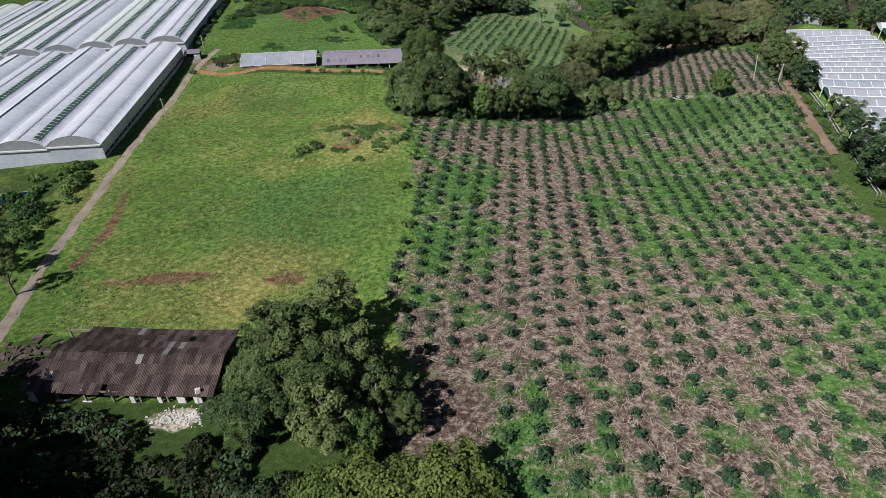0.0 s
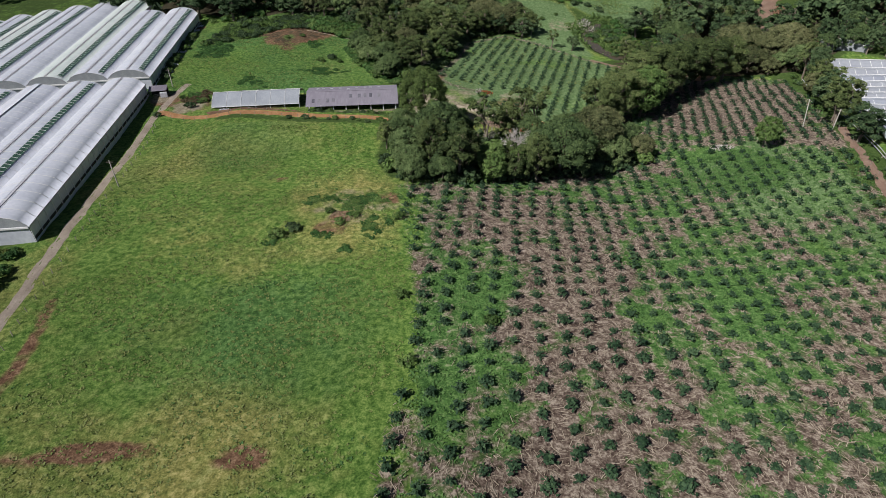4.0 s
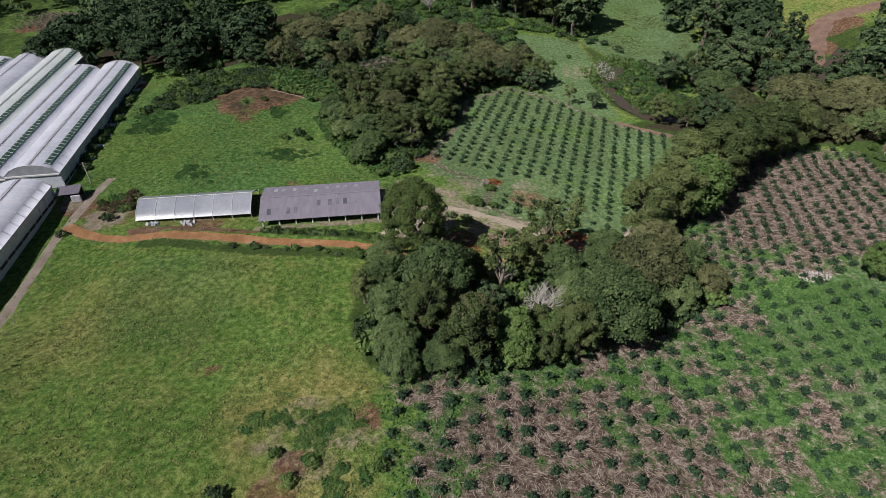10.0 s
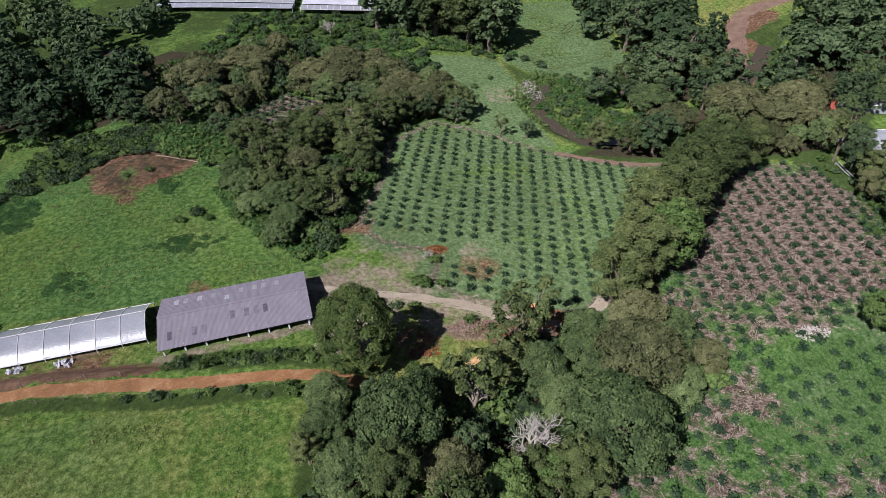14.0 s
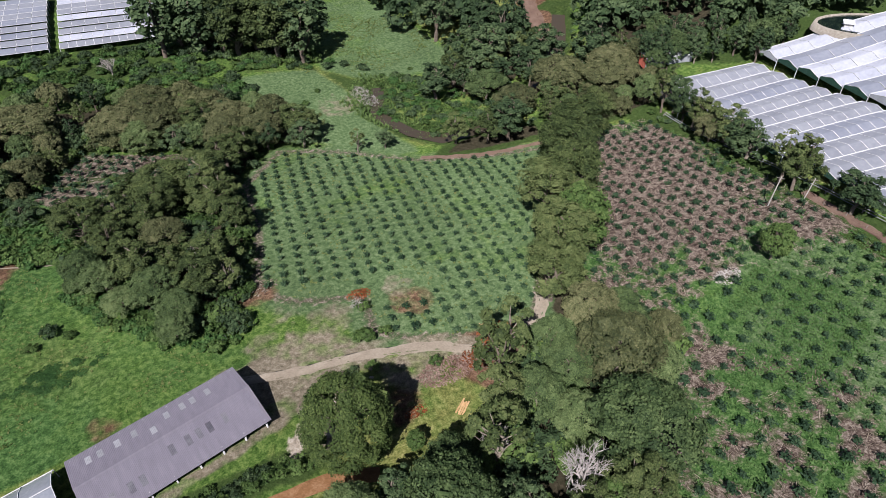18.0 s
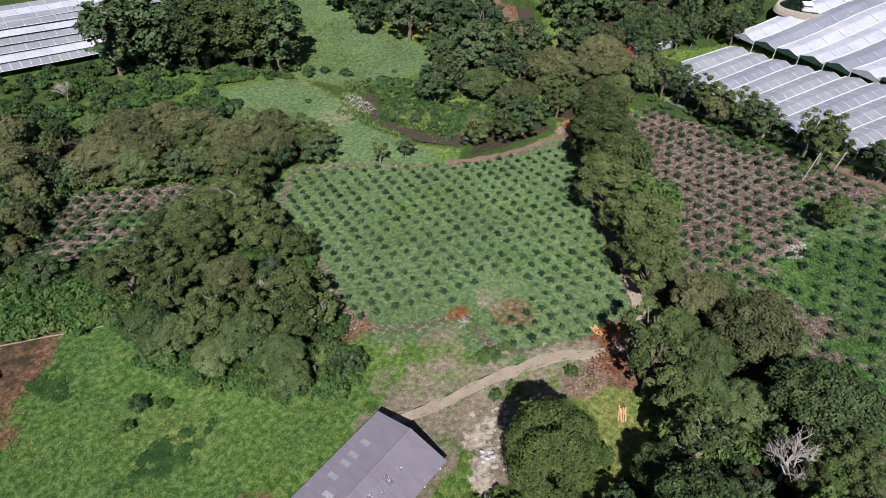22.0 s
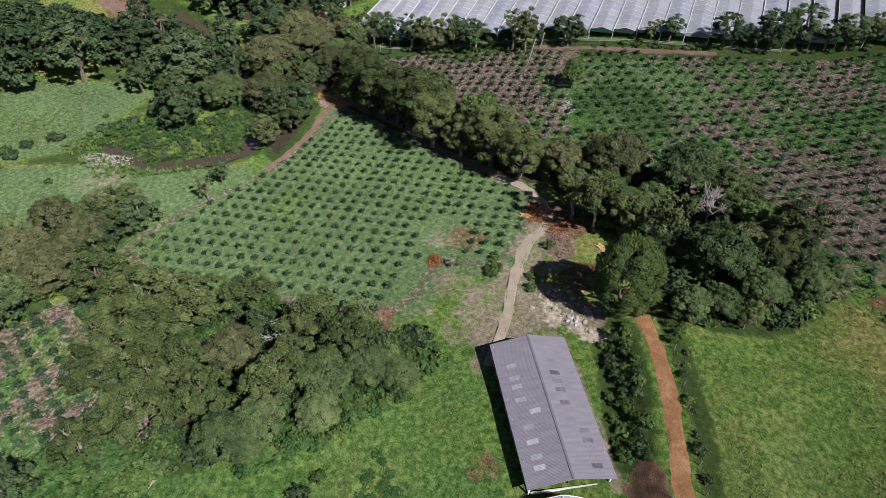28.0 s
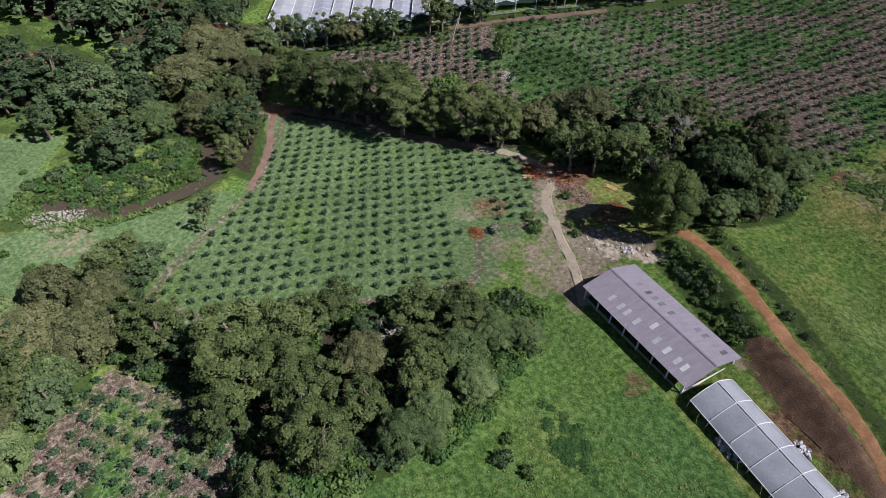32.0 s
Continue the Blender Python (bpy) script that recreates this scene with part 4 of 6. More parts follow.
def long_shed():
    root = thing("livestock_shed", pose(-45.2, 222.0, 0, 0, 0, 5.0), "long open-sided shed under a weathered grey fibre-cement roof", "shed")
    long, wide, eave, rise = 30.0, 15.2, -2.6, 1.9
    floor_z = -6.3
    cols, rows = 32, 4
    v, f = corrugated(long / cols + 0.04, math.hypot(wide / 2, rise) / rows + 0.12, 4, 0.012)
    sheet = mesh_of("roof_sheet", v, f, M_SHEET)
    light = mesh_of("skylight_sheet", v, f, M_NOSHEENSHEET)
    # south skylights take the dark copy, north ones the painted sky reflection
    sky_set = {(0, c, 1) for c in (2, 4, 7, 9)} | {(0, c, 2) for c in (15, 18, 20, 22, 25)}
    pale_set = {(1, c, 1) for c in (3, 5, 8, 11, 17, 20, 22, 25)} | {(1, c, 2) for c in (14,)}
    pale = mesh_of("skylight_sheet_painted_sheen", v, f, M_SHEENSHEET)
    gabled_roof(root, long, wide, eave, rise, cols, rows, sheet, sky_set, light, (), pale, pale_set, 0.002)
    ridge = mesh_of("ridge_cap", [(0, wide / 2 - 0.35, eave + rise + 0.06), (0, wide / 2, eave + rise + 0.2), (0, wide / 2 + 0.35, eave + rise + 0.06), (long, wide / 2 - 0.35, eave + rise + 0.06), (long, wide / 2, eave + rise + 0.2), (long, wide / 2 + 0.35, eave + rise + 0.06)], [(0, 1, 4, 3), (1, 2, 5, 4)], M_SHEET)
    part("ridge_cap", ridge, root)
    slab = bm_mesh("floor_slab", box(long - 1.2, wide - 1.6, 1.2, 0.05, floor_z - 1.0), M_PATCH)
    part("floor_slab", slab, root, "pale concrete floor slab", pose(long / 2, wide / 2, 0))
    post = bm_mesh("post", box(0.28, 0.28, eave - floor_z + 0.6, 0.02, floor_z - 0.4), M_FRAME)
    rail = bm_mesh("rail", box(4.0, 0.1, 0.9, 0.01, floor_z + 0.2), M_PATCH)
    for k in range(8):
        for y in (0.7, wide - 0.7):
            part("post", post, root, "", pose(0.8 + k * 4.05, y, 0))
            if k < 7:
                part("low_wall", rail, root, "low pale side wall", pose(0.8 + k * 4.05 + 2.02, y, 0))
    for y in (0.7, wide / 2, wide - 0.7):
        part("roof_beam", bm_mesh("roof_beam", box(long - 0.6, 0.2, 0.28, 0.02), M_POST), root, "", pose(long / 2, y, (eave + rise - 0.45) if y == wide / 2 else eave - 0.28))
    for x in (0.7, long - 0.7):
        part("end_wall", bm_mesh("end_wall", box(0.2, wide - 2.0, 1.3, 0.02, floor_z + 0.2), M_PLASTER), root, "white end wall", pose(x, wide / 2, 0))
    part("stall_wall", bm_mesh("stall_wall", box(long - 3, 0.15, 2.4, 0.02, floor_z + 0.2), M_DARKWALL_SHADE), root, "", pose(long / 2, wide / 2, 0))
    part("corner_block", bm_mesh("corner_block", box(0.9, 0.7, 1.0, 0.05, floor_z - 0.4), M_PLASTER), root, "white concrete block", pose(-0.1, 0.2, 0))
    part("feed_tank", bm_mesh("feed_tank", box(0.8, 0.6, 0.9, 0.06, floor_z + 0.2), material("blue_drum", [(0.02, 0.05, 0.25), (0.03, 0.08, 0.35), (0.05, 0.12, 0.45)])), root, "blue plastic drum", pose(22, wide - 1.3, 0))


long_shed()


def old_shed():
    g = at(-45, 62)
    root = thing("ruined_shed", pose(-59.5, 55.3, 0, 0, 0, -2.0), "derelict shed with a moss-dark sagging roof and broken white walls", "shed")
    long, wide, eave, rise = 27.5, 13.0, g + 3.2, 1.5
    cols, rows = 32, 4
    v, f = corrugated(long / cols + 0.05, math.hypot(wide / 2, rise) / rows + 0.15, 4, 0.05)
    sheet, patch = mesh_of("old_sheet", v, f, M_OLDSHEET), mesh_of("patch_sheet", v, f, M_PATCH)
    gone = {(1, c, r) for c in range(0, 5) for r in range(0, 4) if c + r < 5} | {(0, 0, 3), (0, 1, 3), (1, 24, 1), (0, 13, 0)}
    new_ones = {(1, 21, 3), (1, 21, 2), (0, 3, 1), (1, 23, 2), (0, 17, 3), (1, 14, 0)}
    gabled_roof(root, long, wide, eave, rise, cols, rows, sheet, set(), sheet, gone, patch, new_ones, 0.07, 0.35)
    for x0, x1, hgt in ((0.5, 1.4, 2.4), (4.2, 6.4, 0.9), (8.0, 9.4, 0.8), (15.2, 15.9, 2.5), (19.2, 19.8, 2.5), (22.0, 23.2, 2.4), (24.4, 25.6, 2.6)):
        part("wall_panel", bm_mesh("wall_panel", box(x1 - x0, 0.25, hgt + 0.8, 0.04, g - 0.8), M_PLASTER), root, "crumbling white wall panel", pose((x0 + x1) / 2, 0.5, 0))
    part("inner_wall", bm_mesh("inner_wall", box(long - 1, 0.25, 4.0, 0.03, g - 0.8), M_DARKWALL_SHADE), root, "", pose(long / 2, wide * 0.5, 0))
    post = bm_mesh("post", box(0.25, 0.25, 4.0, 0.02, g - 0.8), M_POST)
    for k in range(8):
        for y in (0.6, wide - 0.6):
            part("post", post, root, "", pose(0.6 + k * 4.0, y, 0))
    for y in (0.6, wide / 2, wide - 0.6):
        part("roof_beam", bm_mesh("roof_beam", box(long - 1, 0.2, 0.3, 0.02), M_POST), root, "", pose(long / 2, y, (eave + rise - 0.7) if y == wide / 2 else eave - 0.5))
    pillar = thing("broken_wall_pillar", pose(-34.5, 55.0, at(-34.5, 55), 0, 8, 20), "leaning white remnant of a plastered wall", "rubble")
    part("pillar", bm_mesh("pillar", box(0.8, 0.5, 3.2, 0.12, -0.4), M_PLASTER), pillar)
    rnd = random.Random(8)
    rubble = []
    for k in range(260):
        x, y = -36 + rnd.gauss(0, 1.7), 52.0 + rnd.gauss(0, 0.9)
        rubble.append((x, y, rnd.uniform(0.08, 0.32), rnd.uniform(0, 360)))
    bm = bmesh.new()
    for x, y, s, r in rubble:
        bmesh.ops.create_cube(bm, size=s, matrix=pose(x, y, at(x, y) + s * 0.2, rnd.uniform(0, 40), rnd.uniform(0, 40), r) @ Matrix.Diagonal((1.4, 1, 0.5, 1)))
    tagged(new("rubble_heap", bm_mesh("rubble_heap", bm, M_PLASTER)), "low heap of broken white plaster and blocks", "rubble", kind="stuff")
    bm = bmesh.new()
    for k in range(60):
        x, y = -66 + rnd.gauss(0, 4.5), 65 + rnd.gauss(0, 3.0)
        bmesh.ops.create_cube(bm, size=1, matrix=pose(x, y, at(x, y) + 0.3, rnd.uniform(-15, 15), rnd.uniform(-15, 15), rnd.uniform(0, 360)) @ Matrix.Diagonal((rnd.uniform(0.8, 2.4), rnd.uniform(0.3, 1.0), 0.08, 1)))
    tagged(new("fallen_roofing", bm_mesh("fallen_roofing", bm, M_OLDSHEET)), "fallen dark roof sheets strewn on the ground", "rubble", kind="stuff")


old_shed()


# ---- nursery tunnel beside the shed ----
def nursery():
    root = thing("nursery_tunnel", pose(-77.4, 226.3, -0.75, 0, -2.4, 1.0), "open film-covered nursery tunnel with a pale glossy roof", "greenhouse")
    long, wide = 29.0, 10.7
    ground = -6.6
    prof = [(0.0, 2.6), (0.5, 3.1), (2.4, 4.4), (5.0, 5.5), (5.7, 5.5), (8.4, 4.4), (10.2, 3.1), (10.7, 2.6)]
    film = material("nursery_film", [(0.25, 0.27, 0.30), (0.31, 0.33, 0.36), (0.39, 0.41, 0.44)], scale=0.3, rough=0.22, bump=0.12, shine=0.6, each=0.15)
    bays = 6
    for k in range(bays):
        for half in (prof[:5], prof[4:]):
            verts, faces = [], []
            for x in (k * long / bays, (k + 0.5) * long / bays, (k + 1) * long / bays - 0.03):
                dip = -0.10 if x % (long / bays) > 0.5 else 0
                verts += [(x, y, ground + z + dip) for y, z in half]
            m = len(half)
            faces = [(a * m + c, a * m + c + 1, (a + 1) * m + c + 1, (a + 1) * m + c) for a in range(2) for c in range(m - 1)]
            part("film_panel", mesh_of("film_panel", verts, faces, film, True), root)
    for k in range(bays + 1):
        pts = [(k * long / bays, y, ground + z + 0.05) for y, z in prof]
        v, f = tube(pts, [0.07] * len(pts), 5)
        part("hoop", mesh_of("hoop", v, f, M_FRAME), root, "pale metal hoop")
        for y in (0.1, wide - 0.1):
            v, f = tube([(k * long / bays, y, ground - 1.2), (k * long / bays, y, ground + 2.7)], [0.07, 0.07], 5)
            part("post", mesh_of("post", v, f, M_FRAME), root)
    for y, z in ((0.0, 2.6), (wide, 2.6), (wide / 2, 5.5)):
        v, f = tube([(0, y, ground + z + 0.06), (long, y, ground + z + 0.06)], [0.09, 0.09], 5)
        part("purlin", mesh_of("purlin", v, f, M_FRAME), root)
    bed = bm_mesh("seed_bed", box(long - 3, 2.0, 0.9, 0.2, ground - 0.6), M_REDROAD)
    for y in (2.4, 5.5, 8.6):
        part("seed_bed", bed, root, "raised earth bed", pose(long / 2, y, 0))


nursery()


def sheet_heap(name, x, y, r, count, label, seed, tall=0.8):
    """Crumpled pale plastic in a heap."""
    rnd = random.Random(seed)
    bm = bmesh.new()
    for k in range(count):
        a, d = rnd.uniform(0, 6.28), r * math.sqrt(rnd.random())
        px, py = x + d * math.cos(a), y + d * math.sin(a) * 0.6
        s = rnd.uniform(0.25, 0.6)
        bmesh.ops.create_icosphere(bm, subdivisions=1, radius=s, matrix=pose(px, py, at(px, py) + rnd.uniform(0, tall) * (1 - d / r), rnd.uniform(0, 90), rnd.uniform(0, 90), rnd.uniform(0, 360)) @ Matrix.Diagonal((1.3, 0.8, 0.5, 1)))
    for v in bm.verts:
        v.co += Vector((rnd.uniform(-1, 1), rnd.uniform(-1, 1), rnd.uniform(-1, 1))) * 0.10
    return tagged(new(name, bm_mesh(name, bm, M_PLASTIC)), label, "plastic heap", kind="stuff")


sheet_heap("plastic_heap", -58.5, 236.5, 2.6, 60, "heap of crumpled white plastic beside the nursery tunnel", 1)
sheet_heap("plastic_heap", -65, 234.5, 1.8, 22, "scattered scraps of white plastic on red soil", 2, 0.2)
sheet_heap("plastic_heap", -64, 225.2, 2.0, 34, "torn white plastic bundled under the tunnel eave", 3)
sheet_heap("plastic_heap", -73, 225.6, 1.6, 24, "grey and white plastic scraps at the tunnel corner", 4)
sheet_heap("plastic_heap", -15.3, 252, 1.5, 18, "small heap of pale plastic in the grass", 5, 0.05)
sheet_heap("plastic_heap", -9, 221, 1.8, 16, "grey plastic scraps on pale earth", 6, 0.2)
sheet_heap("plastic_heap", -116.5, 331, 2.6, 26, "pale boards and plastic at the greenhouse corner", 7, 0.5)
for k in range(9):
    sheet_heap("plastic_roll", -103.6 - k * 1.15, 262 + k * 8.0, 1.3, 14, "white plastic rolled up along the greenhouse wall", 10 + k, 0.5)


def shack():
    x, y = -99.5, 239.5
    g = at(x, y)
    root = thing("roadside_shack", pose(x, y, g, 0, 0, 12), "small shack with a grey sheet roof and white tarpaulin", "shack")
    v, f = corrugated(1.0, 4.0, 5)
    sheet = mesh_of("roof_sheet", v, f, M_SHEET)
    for k in range(6):
        part("roof_sheet", sheet, root, "", pose(-3 + k, -2.0, 2.5, 6, 0, 0))
    for px in (-2.8, 2.8):
        for py in (-1.8, 1.8):
            part("post", bm_mesh("post", box(0.15, 0.15, 3.0, 0.0, -0.4), M_POST), root, "", pose(px, py, 0))
    part("back_wall", bm_mesh("back_wall", box(5.6, 0.1, 2.4, 0.0, -0.2), M_DARKWALL_SHADE), root, "", pose(0, 1.6, 0))
    part("tarpaulin", bm_mesh("tarpaulin", box(2.4, 0.4, 2.0, 0.12, -0.1), M_PLASTIC), root, "hanging white tarpaulin", pose(1.8, -1.9, 0))


shack()


def pond():
    cx, cy, a, b = 216, 241, 20, 10.5
    z = float(hill(np.array([cx]), np.array([cy]))[0]) + 0.4
    ring, water, faces = [], [], []
    n = 40
    ca, sa = 0.72, -0.69
    for k in range(n):
        w = 2 * math.pi * k / n
        for r, dz in ((1.07, -2.0), (1.035, 0.5), (1.0, 0.5), (0.95, -0.6)):
            ring.append((cx + a * r * math.cos(w) * ca - b * r * math.sin(w) * sa, cy + a * r * math.cos(w) * sa + b * r * math.sin(w) * ca, z + dz))
        water.append((cx + a * 0.98 * math.cos(w) * ca - b * 0.98 * math.sin(w) * sa, cy + a * 0.98 * math.cos(w) * sa + b * 0.98 * math.sin(w) * ca, z))
    for k in range(n):
        for c in range(3):
            i, j = k * 4 + c, ((k + 1) % n) * 4 + c
            faces.append((i, j, j + 1, i + 1))
    tagged(new("reservoir_rim", mesh_of("reservoir_rim", ring, faces, M_ROCK, True)), "pale raised rim of an oval farm reservoir", "reservoir", kind="structure")
    tagged(new("reservoir_water", mesh_of("reservoir_water", water, [tuple(range(n))], M_POND)), "still dark water of the reservoir", "water", kind="structure")
    hut = thing("pump_hut", pose(cx - 9, cy + 6, z + 0.2, 0, 0, 30), "small white-roofed pump hut at the water's edge", "hut")
    part("hut_body", bm_mesh("hut_body", box(3.2, 2.6, 2.0, 0.05, -0.6), M_PLASTER), hut)
    part("hut_roof", bm_mesh("hut_roof", box(4.4, 3.6, 0.25, 0.05, 1.4), M_FRAME), hut, "flat white roof")
    house = thing("red_roofed_house", pose(cx + 20, cy - 8, z, 0, 0, -30), "small house with a red roof beyond the reservoir", "house")
    part("house_wall", bm_mesh("house_wall", box(10, 6, 3, 0.05, -1), M_PLASTER), house)
    roof = mesh_of("house_roof", [(-5.6, -3.6, 1.9), (5.6, -3.6, 1.9), (5.6, 0, 3.6), (-5.6, 0, 3.6), (5.6, 3.6, 1.9), (-5.6, 3.6, 1.9)], [(0, 1, 2, 3), (3, 2, 4, 5), (0, 3, 5), (1, 4, 2)], M_RED)
    part("house_roof", roof, house, "red gabled roof")
    tg = at(-103.5, 124)
    tank = thing("farm_tank", pose(-103.5, 124, tg, 0, 0, 12), "low grey concrete tank holding dark water", "tank")
    part("tank_wall", bm_mesh("tank_wall", box(8.0, 6.0, 0.9, 0.1, -0.4), M_ROCK), tank)
    part("tank_water", bm_mesh("tank_water", box(7.2, 5.2, 0.02, 0.0, 0.51), M_POND), tank, "dark still water")
    v, f = tube([(0, 0, -0.6), (0, 0, 1.6)], [0.09, 0.07], 6)
    stake = mesh_of("stake", v, f, M_POST, True)
    for k in range(5):
        part("stake", stake, tank, "grey fence stake", pose(5.2, -4 + 2 * k, 0, 4 * (k % 3) - 4, 3, 0))
        part("stake", stake, tank, "grey fence stake", pose(-4 + 2 * k, 4.2, 0, 3, 4 * (k % 2) - 2, 0))
    pool = [(-93 + 7 * math.cos(w), 405 + 9 * math.sin(w), float(hill(np.array([-93.0]), np.array([405.0]))[0]) + 0.5) for w in np.linspace(0, 6.1, 20)]
    tagged(new("pool_water", mesh_of("pool_water", pool, [tuple(range(20))], M_WATER)), "grey pool among scrub", "water", kind="structure")


pond()


# ---- poles and fences ----
def pole(x, y, h, lean, turn, label):
    root = thing("utility_pole", pose(x, y, at(x, y) - 0.3, lean, 0, turn), label, "pole")
    v, f = tube([(0, 0, 0), (0, 0, h)], [0.16, 0.11], 8)
    part("shaft", mesh_of("shaft", v, f, M_DEAD, True), root)
    part("crossarm", bm_mesh("crossarm", box(1.6, 0.12, 0.12, 0.01, h - 0.6), M_POST), root)


pole(112, 211, 11, 14, -60, "leaning pale wooden pole at the field edge")
pole(118, 206, 8, 8, -40, "short pale pole behind the leaning one")
pole(-84.5, 172, 8, 0, 0, "grey pole beside the gravel track")
pole(-97.5, 247, 7, 0, 20, "thin pole beside the shack")
pole(-108, 345, 9, 3, 20, "bare pole at the wood's edge")


def fence(line, gap, label):
    posts = []
    v, f = tube([(0, 0, -0.3), (0, 0, 1.25)], [0.09, 0.07], 6)
    me = mesh_of("fence_post", v, f, M_POST, True)
    root = thing("wire_fence", None, label, "fence")
    rnd = random.Random(3)
    for (ax, ay), (bx, by) in zip(line, line[1:]):
        count = max(1, int(math.hypot(bx - ax, by - ay) / gap))
        for k in range(count):
            x, y = ax + (bx - ax) * k / count + rnd.uniform(-0.2, 0.2), ay + (by - ay) * k / count + rnd.uniform(-0.2, 0.2)
            posts.append((x, y, at(x, y)))
            part("fence_post", me, root, "", pose(x, y, posts[-1][2], rnd.uniform(-6, 6), rnd.uniform(-6, 6), 0))
    for h in (0.5, 1.05):
        v, f = tube([(x, y, z + h) for x, y, z in posts], [0.008] * len(posts), 3)
        part("wire", mesh_of("wire", v, f, M_POST), root)


fence([(-76, 100), (-80, 125), (-83, 150), (-86.5, 185), (-91, 216)], 3.6, "grey post and wire fence along the pasture")
fence([(-88, 219), (-75, 214.5), (-63, 212), (-50, 210), (-40, 208), (-30, 206.3), (-18, 205.3)], 4.0, "old post and wire fence below the clay road")
fence([(-68, 217.8), (-56, 216.2), (-44, 214.4)], 4.5, "dark post and wire fence above the clay road")
fence([(124, 224), (118, 196), (110, 164), (104, 132)], 5.0, "pale stakes along the crop field")



def irrigation_pipe(off, label):
    """A pale pipe on short stands along the foot of the film tents."""
    root = thing("irrigation_pipe", None, label, "pipe")
    pts = []
    for k in range(29):
        x, y = 144.5 - off - 0.2474 * (276 - (264 - k * 5)), 264 - k * 5
        pts.append((x, y, at(x, y) + 0.75))
    v, f = tube(pts, [0.11] * len(pts), 6)
    part("pipe", mesh_of("pipe", v, f, M_GUTTER, True), root)
    stand = bm_mesh("stand", box(0.12, 0.3, 1.2, 0.0, -1.1), M_POST)
    for p in pts[::2]:
        part("stand", stand, root, "", pose(*p))


irrigation_pipe(1.6, "long pale pipe on stands before the film tents")
irrigation_pipe(2.5, "second pale pipe on stands before the film tents")


# ---- plants ----
def unit(v):
    return v / np.maximum(np.linalg.norm(v, axis=-1, keepdims=True), 1e-9)


def leaf_cards(centres, normals, size, rng, aspect=1.0, fold=0.25):
    """Leaf clumps: bent quads about the given centres, facing roughly along the normals. Returns (n, 4, 3)."""
    n = len(centres)
    nrm = unit(unit(normals) + rng.normal(0, 0.30, (n, 3)))
    a = unit(np.cross(nrm, rng.normal(0, 1, (n, 3))))
    b = np.cross(nrm, a)
    s = (size * rng.uniform(0.6, 1.35, n))[:, None]
    p = [-a - b * aspect, a * 1.1 - b * aspect * 0.7, a * 0.9 + b * aspect, -a * 0.8 + b * aspect * 1.15]
    quad = np.stack([centres + q * s * 0.5 for q in p], 1)
    quad[:, 2] -= nrm * s * fold
    return quad


def lobes_of(style, rng):
    """Centres and radii of the clumps of a crown for a tree one unit tall."""
    out = []
    if style == "dome":
        for k in range(46):
            a, r = k * 2.39996 + rng.uniform(-0.2, 0.2), 0.43 * math.sqrt((k + 0.5) / 46)
            out.append((r * math.cos(a), r * math.sin(a), 0.52 + 0.36 * math.cos(r / 0.43 * 1.3) + rng.uniform(-0.05, 0.04), rng.uniform(0.075, 0.115)))
        for k in range(18):
            a = k * 6.283 / 18 + rng.uniform(-0.15, 0.15)
            r = rng.uniform(0.33, 0.42)
            out.append((r * math.cos(a), r * math.sin(a), rng.uniform(0.28, 0.52), rng.uniform(0.075, 0.11)))
    elif style == "tall":
        for k in range(40):
            z = 0.28 + 0.67 * ((k + rng.random()) / 40) ** 0.85
            w = 0.225 * math.sin(math.pi * min(1, (z - 0.14) / 0.97)) ** 0.7 + 0.015
            a, r = k * 2.39996 + rng.uniform(-0.5, 0.5), w * math.sqrt(rng.uniform(0.30, 1.1))
            out.append((r * math.cos(a), r * math.sin(a), z, rng.uniform(0.045, 0.098)))
    elif style == "open":
        for k in range(22):
            z = rng.uniform(0.45, 0.95)
            a, r = rng.uniform(0, 6.28), 0.28 * math.sqrt(rng.uniform(0.1, 1))
            out.append((r * math.cos(a), r * math.sin(a), z, rng.uniform(0.055, 0.09)))
    elif style == "round":
        for k in range(44):
            zz = 1 - 1.75 * (k + 0.5) / 44
            a, s = k * 2.39996 + rng.uniform(-0.25, 0.25), math.sqrt(max(0, 1 - zz * zz))
            r = 0.30 * rng.uniform(0.82, 1.05)
            out.append((s * math.cos(a) * r, s * math.sin(a) * r, 0.56 + zz * r * 1.15, rng.uniform(0.075, 0.115)))
    elif style == "great":
        for k in range(80):
            zz = 1 - 1.8 * (k + 0.5) / 80
            a, q = k * 2.39996 + rng.uniform(-0.25, 0.25), math.sqrt(max(0, 1 - zz * zz)) ** (0.8 if zz > 0 else 0.6)
            r = 0.315 * rng.uniform(0.92, 1.03)
            out.append((q * math.cos(a) * r, q * math.sin(a) * r, 0.52 + zz * r * 1.35, rng.uniform(0.065, 0.095)))
    elif style == "mixed":
        turn = rng.uniform(0, 6.28)
        tops = [(0.0, 0.0, 0.74, 0.19)] + [(0.17 * math.cos(turn + k * 1.5708 + rng.uniform(-0.4, 0.4)), 0.17 * math.sin(turn + k * 1.5708 + rng.uniform(-0.4, 0.4)), rng.uniform(0.42, 0.66), rng.uniform(0.13, 0.19)) for k in range(4)]
        for bx, by, bz, br in tops:
            for k in range(10):
                zz = 1 - 1.6 * (k + 0.5) / 10
                a, s = k * 2.39996 + rng.uniform(-0.5, 0.5), math.sqrt(max(0, 1 - zz * zz))
                r = br * rng.uniform(0.75, 1.2)
                out.append((bx + s * math.cos(a) * r, by + s * math.sin(a) * r, bz + zz * r * 1.25, rng.uniform(0.050, 0.085)))
    else:                                            # bush
        for k in range(16):
            a, r = k * 2.39996 + rng.uniform(-0.5, 0.5), 0.62 * math.sqrt((k + 0.5) / 16)
